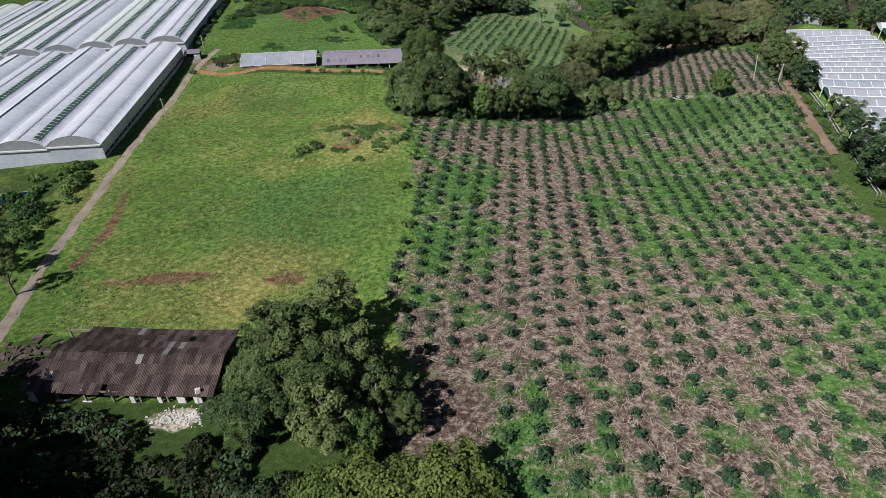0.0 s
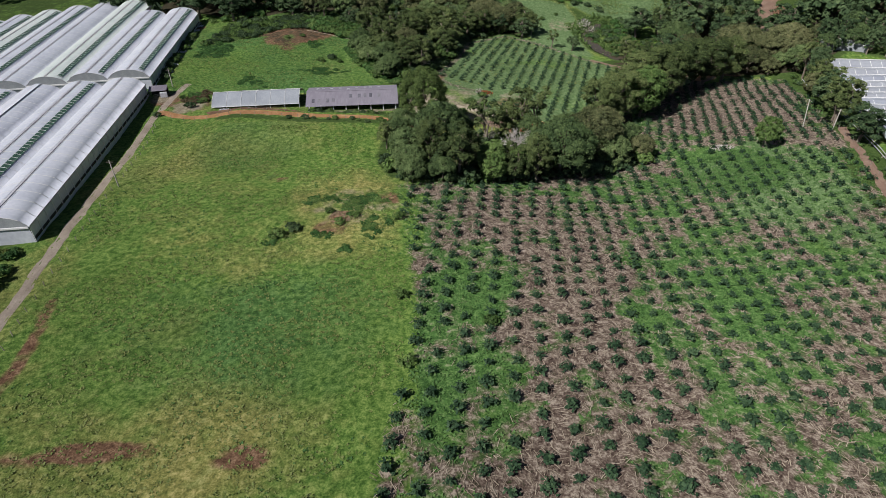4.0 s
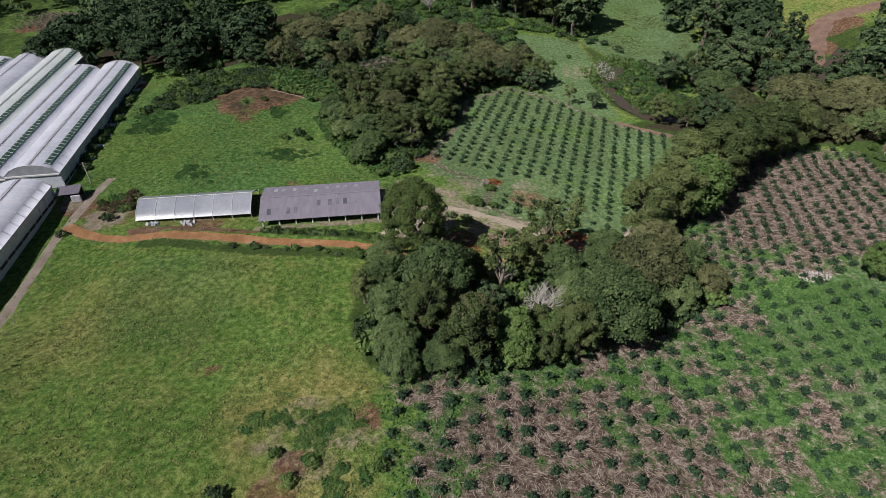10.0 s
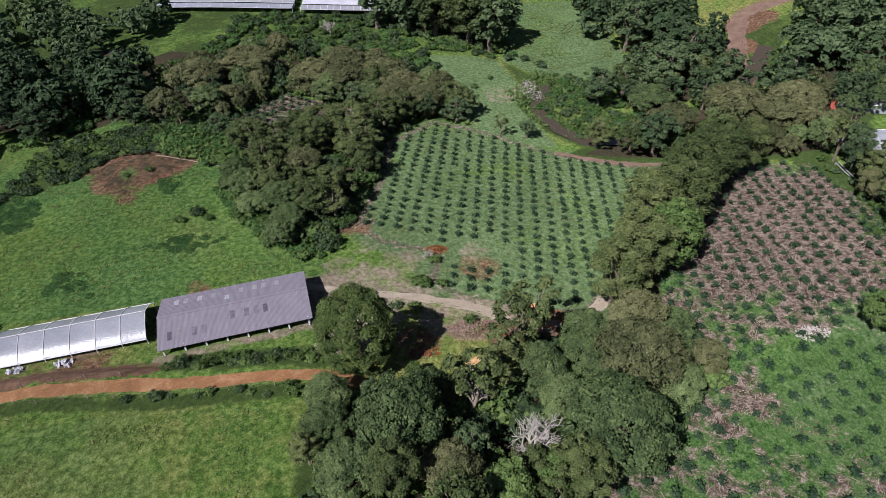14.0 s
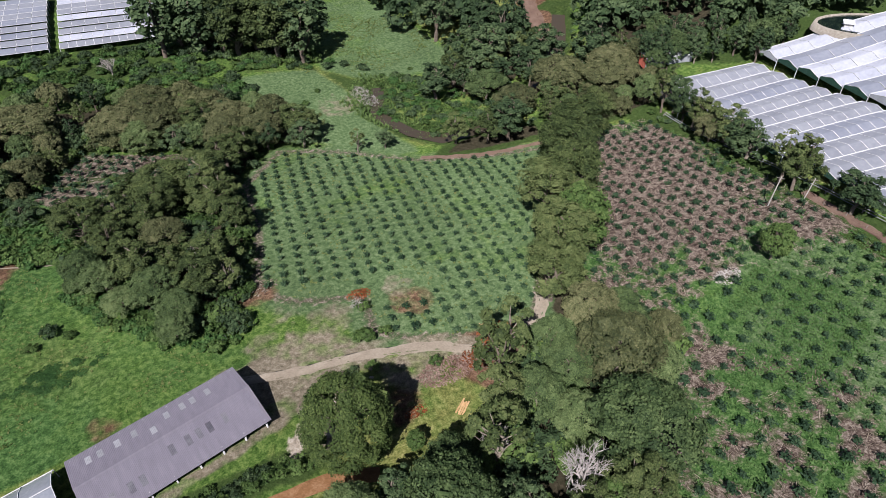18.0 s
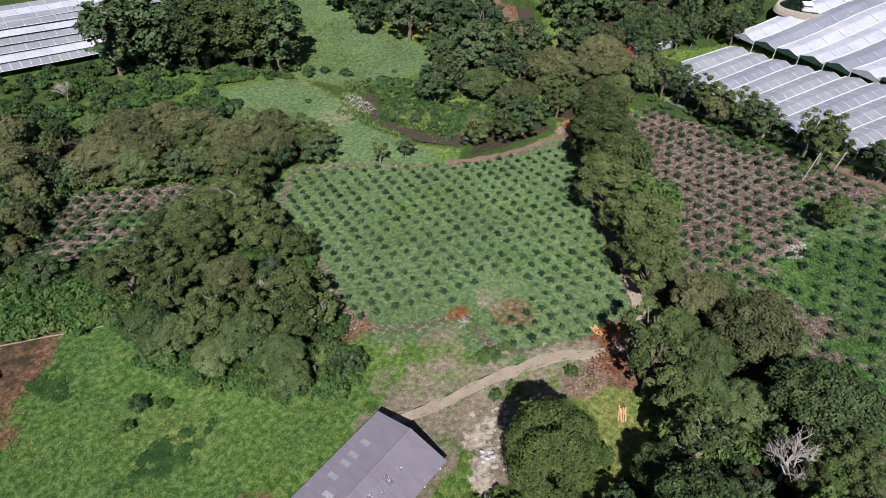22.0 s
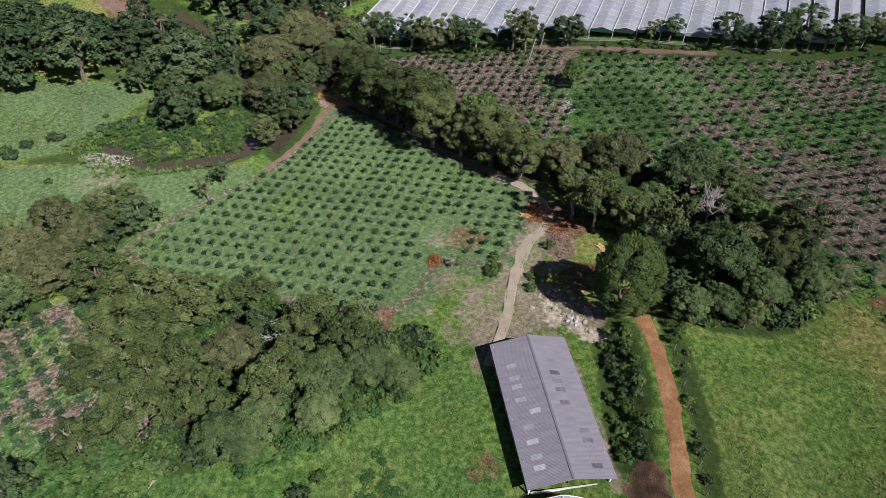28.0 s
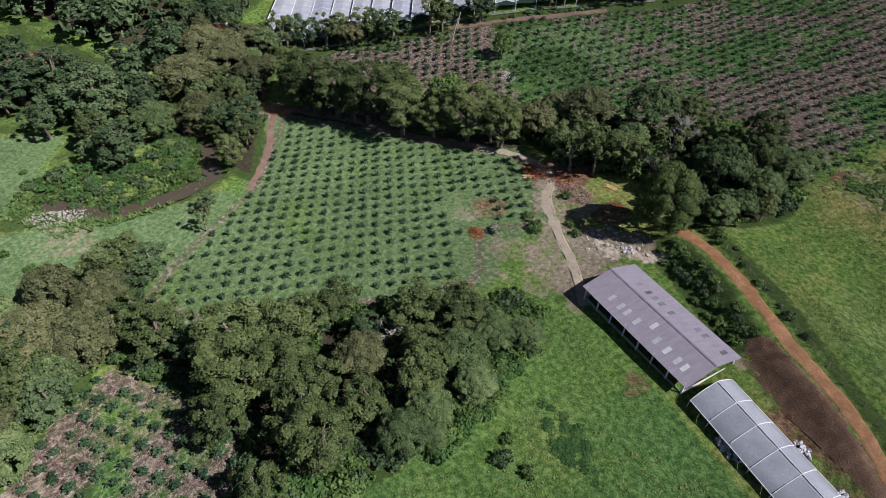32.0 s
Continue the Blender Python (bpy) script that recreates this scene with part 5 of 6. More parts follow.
            out.append((r * math.cos(a), r * math.sin(a), 0.30 + 0.40 * rng.uniform(0.5, 1) * (1 - r), rng.uniform(0.17, 0.27)))
    return out


def crown_cards(style, height, seed, leaf, dense, few=1):
    """Leaf clumps laid over the lobes of a crown: each lobe is billowed, so that its hollows fall into shade."""
    rng = np.random.default_rng(seed)
    quads, cores, deep = [], [], {"great": 0.08, "dome": 0.13, "round": 0.14}.get(style, 0.22)
    for x, y, z, r in lobes_of(style, rng)[::few]:
        c, r = np.array((x, y, z)) * height, r * height * 1.12 * few ** 0.45
        n = int(dense * r * r / (leaf * leaf)) + 2
        d = unit(rng.normal(0, 1, (n, 3)) + np.array((0, 0, 0.5)))
        out = unit(c - np.array((0, 0, height * 0.42)))
        d = d[(d[:, 2] > -0.35) & (d @ out > -0.1)]
        n = len(d)
        ph = rng.uniform(0, 6.28, 3)
        billow = np.sin(d[:, :1] * 5.2 + ph[0]) * np.sin(d[:, 1:2] * 5.2 + ph[1]) * np.cos(d[:, 2:] * 4.4 + ph[2])
        pts = c + d * r * np.array((1, 1, 0.80)) * rng.uniform(0.82, 1.06, (n, 1)) * (1 + deep * billow)
        quads.append(leaf_cards(pts, d + out * 0.25 + np.array((0, 0, 0.10)), leaf, rng))
        dc = unit(rng.normal(0, 1, (4, 3)) + out)
        cores.append(leaf_cards(c + dc * r * 0.5, dc, r * 0.9, rng))
    return np.concatenate(quads + cores)


def trunk_mesh(style, height, seed, mat):
    rnd = random.Random(seed)
    tubes = []
    lobes = lobes_of(style, np.random.default_rng(seed))
    base = height * 0.024
    top = 0.55 if style in ("dome", "round", "bush", "great") else 0.88
    sway = [(0, 0, -0.6)] + [(rnd.uniform(-0.02, 0.02) * height * k, rnd.uniform(-0.02, 0.02) * height * k, height * top * k / 5) for k in range(1, 6)]
    tubes.append(tube(sway, [base * (1.25 - 0.2 * k) for k in range(6)], 7))
    for x, y, z, r in lobes[:: 2 if style != "open" else 1][:12]:
        f = max(0.2, min(0.9, z / top * 0.6))
        p = Vector(sway[0]).lerp(Vector(sway[-1]), f)
        e = Vector((x, y, z)) * height
        mid = p.lerp(e, 0.5) + Vector((0, 0, height * 0.03))
        tubes.append(tube([p, mid, e], [base * 0.4, base * 0.28, base * 0.1], 5))
    return join_tubes("trunk", tubes, mat)


KINDS = {
    "eucalypt": ("tall", 22.0, M_EUC, 0.24, 5.6, "tall eucalyptus with a narrow olive crown", "tree"),
    "gum": ("tall", 20.0, M_DARK, 0.28, 4.4, "tall dark green tree with layered foliage", "tree"),
    "open_gum": ("open", 14.0, M_EUC, 0.34, 5.2, "slender pale-stemmed tree with an open airy crown", "tree"),
    "broadleaf": ("dome", 13.0, M_BROAD, 0.215, 5.0, "broad spreading tree with dense dark green leaves", "tree"),
    "flowering": ("dome", 12.0, M_TAN, 0.21, 4.8, "spreading tree with a tan flowering crown", "tree"),
    "dark_tree": ("mixed", 11.0, M_DARK, 0.23, 5.4, "rounded tree with dense dark green leaves", "tree"),
    "round_tree": ("round", 12.0, M_BUSH, 0.24, 4.4, "rounded tree with bright green leaves", "tree"),
    "great_tree": ("great", 18.0, M_GREAT, 0.19, 7.0, "large dense green tree", "tree"),
    "olive_tree": ("mixed", 13.0, M_EUC, 0.21, 6.0, "rounded tree with fine olive-green leaves", "tree"),
    "bush": ("bush", 2.6, M_BUSH, 0.20, 4.2, "low bush with small green leaves", "bush"),
    "dark_bush": ("bush", 3.0, M_DARK, 0.22, 4.2, "dense bush with dark green leaves", "bush"),
    "lime_bush": ("bush", 5.0, M_LIME, 0.16, 4.8, "tall shrub with yellowish green leaves", "bush"),
}
stock = {}


def plant(kind, x, y, h, wide=1.0, turn=None, label="", group="", coarse=1.0):
    """A tree or bush of that height; two shapes of each kind, shared."""
    style, tall, mat, leaf, dense, text, cat = KINDS[kind]
    rnd = random.Random(int(x * 31 + y * 17))
    which = rnd.randrange(3)
    s = h / tall
    m = pose(x, y, at(x, y) - 0.1, 0, 0, rnd.uniform(0, 360) if turn is None else turn) @ Matrix.Diagonal((s * wide * rnd.uniform(0.94, 1.08), s * wide * rnd.uniform(0.94, 1.08), s, 1))
    name = "bush" if cat == "bush" else "tree"
    if coarse > 1:
        which, leaf = which + 10, leaf * coarse
    if (kind, which) not in stock:
        root = thing(name, None, label or text, cat, group)
        part("trunk", trunk_mesh(style, tall, which + 7, M_BARK), root)
        part("crown", quads_mesh("crown", crown_cards(style, tall, which + 7, leaf, dense), mat), root)
        root.matrix_basis = m
        stock[kind, which] = root
        return root
    ob = copy_thing(stock[kind, which], m)
    ob.scale = (1, 1, 1)
    ob.matrix_basis = m
    return tagged(ob, label or text, cat, group)


def scatter(poly, gap, kinds, seed, lo, hi, group, tries=900, coarse=1.0, wide=1.0):
    """Plants at uneven spacing inside a polygon."""
    rnd = random.Random(seed)
    x0, x1 = min(p[0] for p in poly), max(p[0] for p in poly)
    y0, y1 = min(p[1] for p in poly), max(p[1] for p in poly)
    taken = []
    for k in range(tries):
        x, y = rnd.uniform(x0, x1), rnd.uniform(y0, y1)
        if inside(poly, np.array([x]), np.array([y]))[0] < 0.3 or any(math.hypot(x - a, y - b) < gap for a, b in taken):
            continue
        taken.append((x, y))
        plant(rnd.choice(kinds), x, y, rnd.uniform(lo, hi), wide, group=group, coarse=coarse)
    return taken


def thicket(name, poly, gap, lo, hi, mats, seed, label, thin=None, flat=1.0):
    """Tangled bushes that nobody could count, one object for each leaf colour."""
    rng = np.random.default_rng(seed)
    protos = [crown_cards("bush", 1.0, seed + k, 0.125, 3.4) for k in range(4)]
    x0, x1, y0, y1 = min(p[0] for p in poly), max(p[0] for p in poly), min(p[1] for p in poly), max(p[1] for p in poly)
    n = int((x1 - x0) * (y1 - y0) / (gap * gap) * 1.3)
    x, y = rng.uniform(x0, x1, n), rng.uniform(y0, y1, n)
    keep = inside(poly, x, y) > 0
    if thin:
        keep &= lattice_noise(x, y, thin[0], thin[1]) + rng.normal(0, 0.08, n) > thin[2]
    x, y = x[keep], y[keep]
    z = land(x, y)
    for m, mat in enumerate(mats):
        all_cards = []
        for k in range(m, len(x), len(mats)):
            h, w = rng.uniform(lo, hi), rng.uniform(0, 6.28)
            c, s = math.cos(w), math.sin(w)
            all_cards.append(protos[k % 4] @ np.array(((c, s, 0), (-s, c, 0), (0, 0, flat))) * h + np.array((x[k], y[k], z[k] - 0.1)))
        tagged(new(name, quads_mesh(name, np.concatenate(all_cards), mat)), label, "scrub", kind="stuff")


# grove between the pasture, the crop and the clay road
for kind, x, y, h in (("broadleaf", -12.7, 199.4, 8), ("broadleaf", -1.8, 190.1, 15.3), ("round_tree", 2.6, 206, 4.5), ("broadleaf", -13.4, 193.4, 8), ("broadleaf", -10.6, 184.3, 9.5), ("eucalypt", -4.3, 180.6, 14),
                      ("olive_tree", -16.6, 189.4, 8.1), ("broadleaf", -9.5, 174, 8.6), ("broadleaf", -8.7, 168.5, 7), ("broadleaf", -1.3, 170, 7.5), ("olive_tree", 3.2, 172, 15), ("flowering", 4.4, 180.9, 9.5),
                      ("dark_tree", 8.1, 185.3, 9.9), ("round_tree", 11.5, 176.5, 10.4), ("olive_tree", 16.8, 180.1, 9.5), ("round_tree", 11.9, 172.2, 9.1), ("round_tree", 19.6, 177.7, 9), ("olive_tree", 22.9, 178.5, 12.5),
                      ("olive_tree", 17.7, 173.5, 9.6), ("eucalypt", 23.5, 175.5, 13), ("open_gum", 11.1, 195, 15), ("olive_tree", 18.4, 202.6, 13), ("broadleaf", 24.6, 200.7, 10.6), ("open_gum", 22.4, 208.8, 15),
                      ("broadleaf", 31.5, 183.5, 17), ("flowering", 43.0, 198.4, 16.5), ("flowering", 49.1, 211, 12.8), ("flowering", 58.5, 199.5, 8), ("broadleaf", 37.7, 210.4, 10), ("broadleaf", 57.5, 209.6, 8),
                      ("broadleaf", 48.4, 193.5, 10), ("broadleaf", 27.2, 192.9, 9.5), ("broadleaf", 4, 197.5, 9), ("dark_tree", -5.5, 199.5, 8), ("broadleaf", 35.5, 203, 10.5), ("broadleaf", 51.5, 203.5, 10)):
    plant(kind, x, y, h, group="trees of the grove below the clay road")
thicket("grove_undergrowth", GROVE_1, 3.8, 2.5, 4.5, [M_DARK, M_BUSH], 4, "dark undergrowth filling the grove")
# the large tree beside the clay road
plant("great_tree", -6.8, 211.0, 18.0, 1.0, label="large dense green tree shading the end of the clay road")
# eucalyptus belt between the two crop fields
for kind, x, y, h, w in (("eucalypt", 111, 271, 18, 1.3), ("eucalypt", 103, 269.5, 19, 1.45), ("eucalypt", 91.5, 262, 20, 1.5), ("eucalypt", 82.9, 254, 20, 1.5), ("eucalypt", 78, 246.5, 21, 1.3), ("eucalypt", 71, 247, 19, 1.4),
                         ("round_tree", 67.5, 232.5, 19, 1.05), ("eucalypt", 58.5, 230, 19, 1.4), ("eucalypt", 50, 223, 17, 1.28), ("olive_tree", 65, 238.5, 14, 1.3), ("olive_tree", 98, 268, 13, 1.4),
                         ("eucalypt", 86.5, 257.5, 17, 1.2), ("open_gum", 28, 213, 16, 1.1), ("olive_tree", 54.5, 224, 13, 1.2), ("olive_tree", 74, 240.5, 13, 1.2)):
    plant(kind, x, y, h, w, group="eucalyptus belt between the crop fields")
# wood between the meadow and the crop
for kind, x, y, h, w in (("olive_tree", -17, 317, 13, 1.25), ("olive_tree", -23.4, 302.7, 14, 1.3), ("olive_tree", 11, 325, 15, 1.35), ("eucalypt", -1, 311.5, 17, 1.7), ("olive_tree", -1.5, 299, 14, 1.4), ("eucalypt", -9.7, 311, 16, 1.7),
                         ("flowering", -15.3, 289.5, 11.7, 1.0), ("olive_tree", -24.4, 280.3, 14, 1.25), ("broadleaf", -22.4, 271.5, 10.3, 1.05), ("olive_tree", -8.5, 275, 13.5, 1.5), ("olive_tree", -13, 267.5, 13, 1.35), ("open_gum", -8.6, 265.5, 11.5, 1.1),
                         ("broadleaf", -34.2, 288, 9, 1.1), ("broadleaf", -31.5, 282, 9, 1.08), ("broadleaf", -20.1, 263, 8.5, 1.15), ("dark_tree", 37, 325.5, 11, 1.5), ("olive_tree", 38.2, 334, 13, 1.4), ("olive_tree", -26.5, 293, 13, 1.2),
                         ("olive_tree", 1.5, 289.5, 12.5, 1.3), ("eucalypt", -31, 302, 15, 1.5), ("broadleaf", -36, 284, 6.5, 1.0), ("broadleaf", -22.5, 257.5, 7.5, 1.15), ("olive_tree", 19, 329.5, 13, 1.4),
                         ("dark_tree", 5, 318, 11, 1.3), ("olive_tree", -17, 298, 12, 1.2), ("eucalypt", -12.5, 304, 15, 1.4), ("dark_tree", -7, 286, 9, 1.2), ("olive_tree", -17, 278, 11, 1.1), ("olive_tree", 4, 305, 12.5, 1.25), ("dark_tree", 27, 331, 11, 1.4),
                         ("broadleaf", -29.5, 272, 7.5, 1.1), ("dark_tree", -42, 321, 10, 1.5), ("olive_tree", -33, 313, 11, 1.2)):
    plant(kind, x, y, h * 0.88, w * 1.08, group="wood beside the meadow")
thicket("wood_undergrowth", GROVE_NW, 3.2, 1.8, 3.6, [M_DARK, M_BUSH], 5, "dark undergrowth filling the wood")
scatter([(-12, 250), (-15, 258), (-24, 270), (-32, 286), (-38, 300), (-42, 324), (-34, 324), (-30, 300), (-24, 280), (-16, 266), (-8, 256)], 2.6, ["bush", "dark_bush", "bush"], 25, 2.2, 4.2, "bushes at the wood's edge", 400)
# brown belt beyond the small field
scatter(WOODS[0], 9.0, ["flowering", "dark_tree", "olive_tree", "flowering", "broadleaf"], 6, 8, 12, "brown-tinged belt of trees", 500, 1.6)
for kind, x, y, h, w in (("olive_tree", 12.8, 352, 14, 1.5), ("flowering", 20.5, 348, 13, 1.3), ("flowering", 17, 339.5, 12.5, 1.25), ("flowering", 27, 335, 12, 1.15), ("dark_tree", 3, 346, 11, 1.3), ("broadleaf", -6, 354, 11, 1.2),
                         ("flowering", -10.6, 364, 13, 1.4), ("flowering", 0, 359, 13, 1.45), ("flowering", 16.4, 361, 13, 1.5), ("flowering", 1.6, 374, 13, 1.4), ("olive_tree", 42, 329, 11, 1.1), ("flowering", -54, 365, 12, 1.9), ("flowering", -36, 378, 12, 1.9),
                         ("dark_tree", -72, 338, 11, 1.7), ("dark_tree", -121, 377, 15, 1.8), ("dark_tree", -117, 340, 15, 1.8), ("dark_tree", -99, 333, 13, 1.5)):
    plant(kind, x, y, h, w, group="brown-tinged belt of trees")
scatter([(-46, 342), (-28, 366), (2, 353), (15, 339), (24, 344), (6, 362), (-26, 378), (-56, 348)], 4.6, ["dark_tree", "flowering", "olive_tree", "dark_bush"], 26, 6, 9.5, "trees closing in the small field", 300, 1.5)
scatter([(-42, 338), (-25, 364), (-30, 370), (-49, 344)], 3.4, ["flowering", "dark_tree", "dark_bush", "olive_tree"], 28, 6, 9, "trees closing in the small field", 200, 1.5)
scatter([(150, 286), (176, 262), (196, 258), (206, 272), (186, 292), (160, 308)], 6.0, ["dark_tree", "gum", "broadleaf"], 27, 9, 14, "trees behind the film tents", 200, 2.4)
# stream side
for kind, x, y, h, w in (("dark_tree", 58, 309, 7, 1.3), ("olive_tree", 79, 299, 11, 1.3), ("dark_tree", 95, 291, 15, 1.4), ("olive_tree", 88, 293, 12, 1.3), ("dark_tree", 101, 297, 12, 1.3), ("flowering", 108.5, 303.5, 12, 1.35), ("broadleaf", 106.5, 318, 13, 1.15),
                         ("dark_tree", 91.5, 328.5, 15, 1.35), ("dark_tree", 120, 333, 21, 1.45), ("dark_tree", 136.5, 344, 20, 1.35), ("dark_tree", 140, 322, 19, 1.35), ("dark_tree", 121, 371, 23, 1.3), ("dark_tree", 138, 356, 19, 1.35), ("flowering", 130.7, 304, 14, 1.5),
                         ("flowering", 137.6, 290.3, 13, 1.3), ("flowering", 146, 295, 13, 1.35), ("dark_tree", 150.6, 308, 19, 1.4), ("olive_tree", 113, 290, 11, 1.1), ("flowering", 126, 282, 11, 1.2), ("dark_tree", 104, 334, 12, 1.3), ("dark_tree", 128, 318, 13, 1.2), ("dark_tree", 116, 349, 14, 1.2)):
    plant(kind, x, y, h, w, group="trees along the stream")
scatter(WOODS[2], 6.5, ["flowering", "dark_tree", "olive_tree", "broadleaf"], 7, 7, 11, "trees between the stream and the film tents", 200, 2.2)
scatter(WOODS[3], 6.0, ["gum", "eucalypt", "gum", "gum"], 8, 19, 27, "tall trees at the far meadow", 420, 1.6, 1.35)
thicket("far_undergrowth", WOODS[3], 4.2, 2.5, 4.5, [M_DARK, M_BUSH], 30, "dark undergrowth below the tall trees")
scatter(WOODS[4], 6.5, ["gum", "dark_tree", "gum", "eucalypt"], 9, 9, 14, "wood beyond the stream", 220, 1.8, 1.25)
# trees along the film tents
for kind, x, y, h, w in (("open_gum", 145, 271, 13, 1.0), ("gum", 142, 263, 13, 1.2), ("open_gum", 140, 266, 14, 1.0), ("open_gum", 137, 252, 13, 1.1), ("flowering", 132.5, 243, 10, 1.0), ("open_gum", 133, 238.5, 13, 1.2), ("gum", 139, 257, 12, 1.2),
                         ("dark_tree", 128, 228, 11.5, 1.6), ("dark_tree", 131, 234, 12, 1.3), ("olive_tree", 135.5, 247, 13, 1.2), ("olive_tree", 121, 210.5, 15, 1.1), ("open_gum", 123, 215, 14, 1.2), ("dark_tree", 119.5, 195.5, 11.5, 1.55), ("dark_tree", 115.5, 160, 10, 1.3), ("open_gum", 115, 167, 9, 0.95), ("gum", 109, 143.5, 13, 1.5), ("gum", 106.5, 128, 14, 1.7), ("gum", 107, 118.1, 15, 1.4),
                         ("dark_tree", 103, 110, 10, 1.5), ("gum", 102, 103.8, 12, 1.6), ("olive_tree", 107, 122, 12, 1.1), ("dark_tree", 108.5, 135, 9, 1.3), ("olive_tree", 102, 96, 11, 1.2), ("dark_tree", 99, 88, 11, 1.2)):
    plant(kind, x, y, h, w, group="trees along the film tents")
plant("round_tree", 94.5, 199, 10.5, label="single dense green tree standing in the crop")
# greenhouse side and foreground
for kind, x, y, h in (("bush", -92, 130, 4), ("olive_tree", -85, 92, 9), ("open_gum", -79, 84, 9), ("dark_bush", -94, 116, 4), ("bush", -90, 104, 4), ("lime_bush", -96, 140, 3),
                      ("olive_tree", -70, 52, 12), ("bush", -88, 96, 3), ("dark_bush", -97, 150, 2.5)):
    plant(kind, x, y, h, group="growth beside the gravel track")
for kind, x, y, h, w in (("olive_tree", -16.7, 68.8, 13, 1.1), ("olive_tree", -20, 57.5, 14, 1.25), ("olive_tree", -12.2, 56, 13, 1.0), ("broadleaf", -25.5, 54.5, 10, 0.8), ("olive_tree", -14.7, 45.2, 12, 1.05), ("broadleaf", -24.8, 48, 9, 0.85), ("olive_tree", -8.2, 50.5, 10, 1.05),
                         ("round_tree", -9.8, 45.3, 8, 0.9), ("olive_tree", -4.5, 48, 7, 1.05), ("eucalypt", -15.8, 50.3, 13, 1.2), ("eucalypt", -24, 60, 13, 1.2), ("round_tree", -17, 63, 10, 0.9), ("olive_tree", -20, 50, 11, 1.0), ("dark_tree", -30, 51, 5, 1.2)):
    plant(kind, x, y, h, w, group="clump of trees beside the ruined shed")
for kind, x, y, h in (("lime_bush", -9, 38, 7), ("lime_bush", -4, 36, 7), ("lime_bush", 1, 38, 8), ("lime_bush", -13, 37, 6), ("lime_bush", 3, 33, 7), ("lime_bush", -5, 31, 7)):
    plant(kind, x, y, h, group="yellow-green shrubs at the crop's corner")
# part of this scrub's darkness is tree shade put into the leaf colour
thicket("dark_scrub", [(-74, 28), (-70, 56), (-62, 53), (-44, 50), (-40, 47), (-32, 46), (-26, 48), (-16, 38), (-30, 26), (-60, 22)], 2.6, 1.4, 3.2, [M_SHADEDSCRUB, M_SHADEDSCRUB, M_DARK], 10, "brown scrub below the ruined shed, its leaves darkened as if in shade")
for kind, x, y, h in (("gum", -72, 38, 13), ("gum", -62, 31, 12), ("gum", -51, 28, 12), ("gum", -40, 27, 11), ("gum", -30, 25, 10), ("dark_tree", -57, 38, 9), ("gum", -80, 46, 13), ("dark_tree", -62, 44, 6), ("olive_tree", -56, 40, 7), ("dark_tree", -48, 42, 5), ("olive_tree", -68, 60, 7)):
    plant(kind, x, y, h, group="small trees below the ruined shed")
for x, y in ((-74, 47), (-70, 38), (-64, 31), (-57, 26), (-50, 21), (-43, 17), (-82, 30), (-80, 20), (-70, 14), (-61, 17), (-52, 11), (-43, 14), (-34, 9), (-25, 12), (-94, 58), (-96, 72)):
    plant("gum", x, y, 21 if y < 50 else 14, 1.4, group="tall trees shading the scrub", coarse=2.0)
# hedges and scattered bushes
scatter([(-12, 213), (-11, 210.5), (-24, 212.5), (-34, 213.5), (-43, 216), (-42, 220), (-32, 220.5), (-22, 218.5), (-12, 216)], 1.9, ["bush", "dark_bush", "bush"], 11, 1.3, 2.4, "hedge above the clay road", 240)
scatter([(-10, 202), (-20, 206), (-30, 206.8), (-40, 208.5), (-50, 210.5), (-50, 208.8), (-40, 206.8), (-30, 205), (-14, 201)], 1.9, ["dark_bush", "bush"], 12, 0.9, 1.8, "low growth below the clay road", 160)
thicket("tent_edge_growth", [(x + 1.5, y) for x, y in TENT_EDGE] + [(x + 5, y) for x, y in TENT_EDGE[::-1]], 3.4, 1.0, 2.2, [M_DARK, M_BUSH], 19, "dark rank growth between the crop and the film tents")
thicket("meadow_scrub", SCRUB_N, 3.3, 1.6, 3.2, [M_BUSH, M_DARK], 13, "tangled green scrub at the head of the meadow")
scatter([(-105, 250), (-101, 252), (-107, 300), (-114, 326), (-117, 326)], 1.9, ["bush", "dark_bush"], 14, 2.0, 3.2, "growth along the greenhouse wall", 160)
thicket("stream_scrub", [(80, 350), (84, 360), (94, 352), (98, 332), (114, 318), (104, 304), (76, 309), (72, 318), (70, 334)], 3.4, 1.4, 3.0, [M_BUSH, M_WEED, M_DARK], 15, "bright green scrub along the stream")
thicket("far_scrub", [(-60, 400), (-20, 396), (10, 380), (32, 366), (42, 376), (30, 404), (26, 432), (-44, 444)], 4.8, 2.0, 4.2, [M_BUSH, M_WEED, M_DARK], 16, "rank green scrub before the film tents")
thicket("stream_scrub", [(84, 362), (70, 372), (54, 381), (44, 388), (26, 393), (10, 396), (2, 398), (10, 402), (30, 400), (60, 388), (76, 376)], 3.0, 1.6, 3.2, [M_BUSH, M_WEED, M_DARK], 29, "bright green rank growth along the upper stream")
thicket("belt_undergrowth", [(-40, 340), (-24, 365), (-10, 357), (2, 350), (14, 340), (30, 331), (36, 342), (14, 356), (-4, 366), (-24, 374), (-46, 350)], 3.0, 2.2, 4.6, [M_DARK, M_TAN, M_BUSH], 31, "dense growth under the brown belt")
thicket("bank_scrub", [(-112, 330), (-96, 330), (-76, 352), (-60, 372), (-62, 396), (-90, 392)], 4.5, 1.6, 3.4, [M_BUSH, M_WEED], 17, "green scrub on the slope behind the meadow")
thicket("track_scrub", [(-97, 96), (-86, 100), (-88, 120), (-90, 140), (-96, 144), (-104, 136), (-106, 110)], 3.2, 1.0, 2.6, [M_BUSH, M_WEED], 18, "green scrub beside the gravel track")
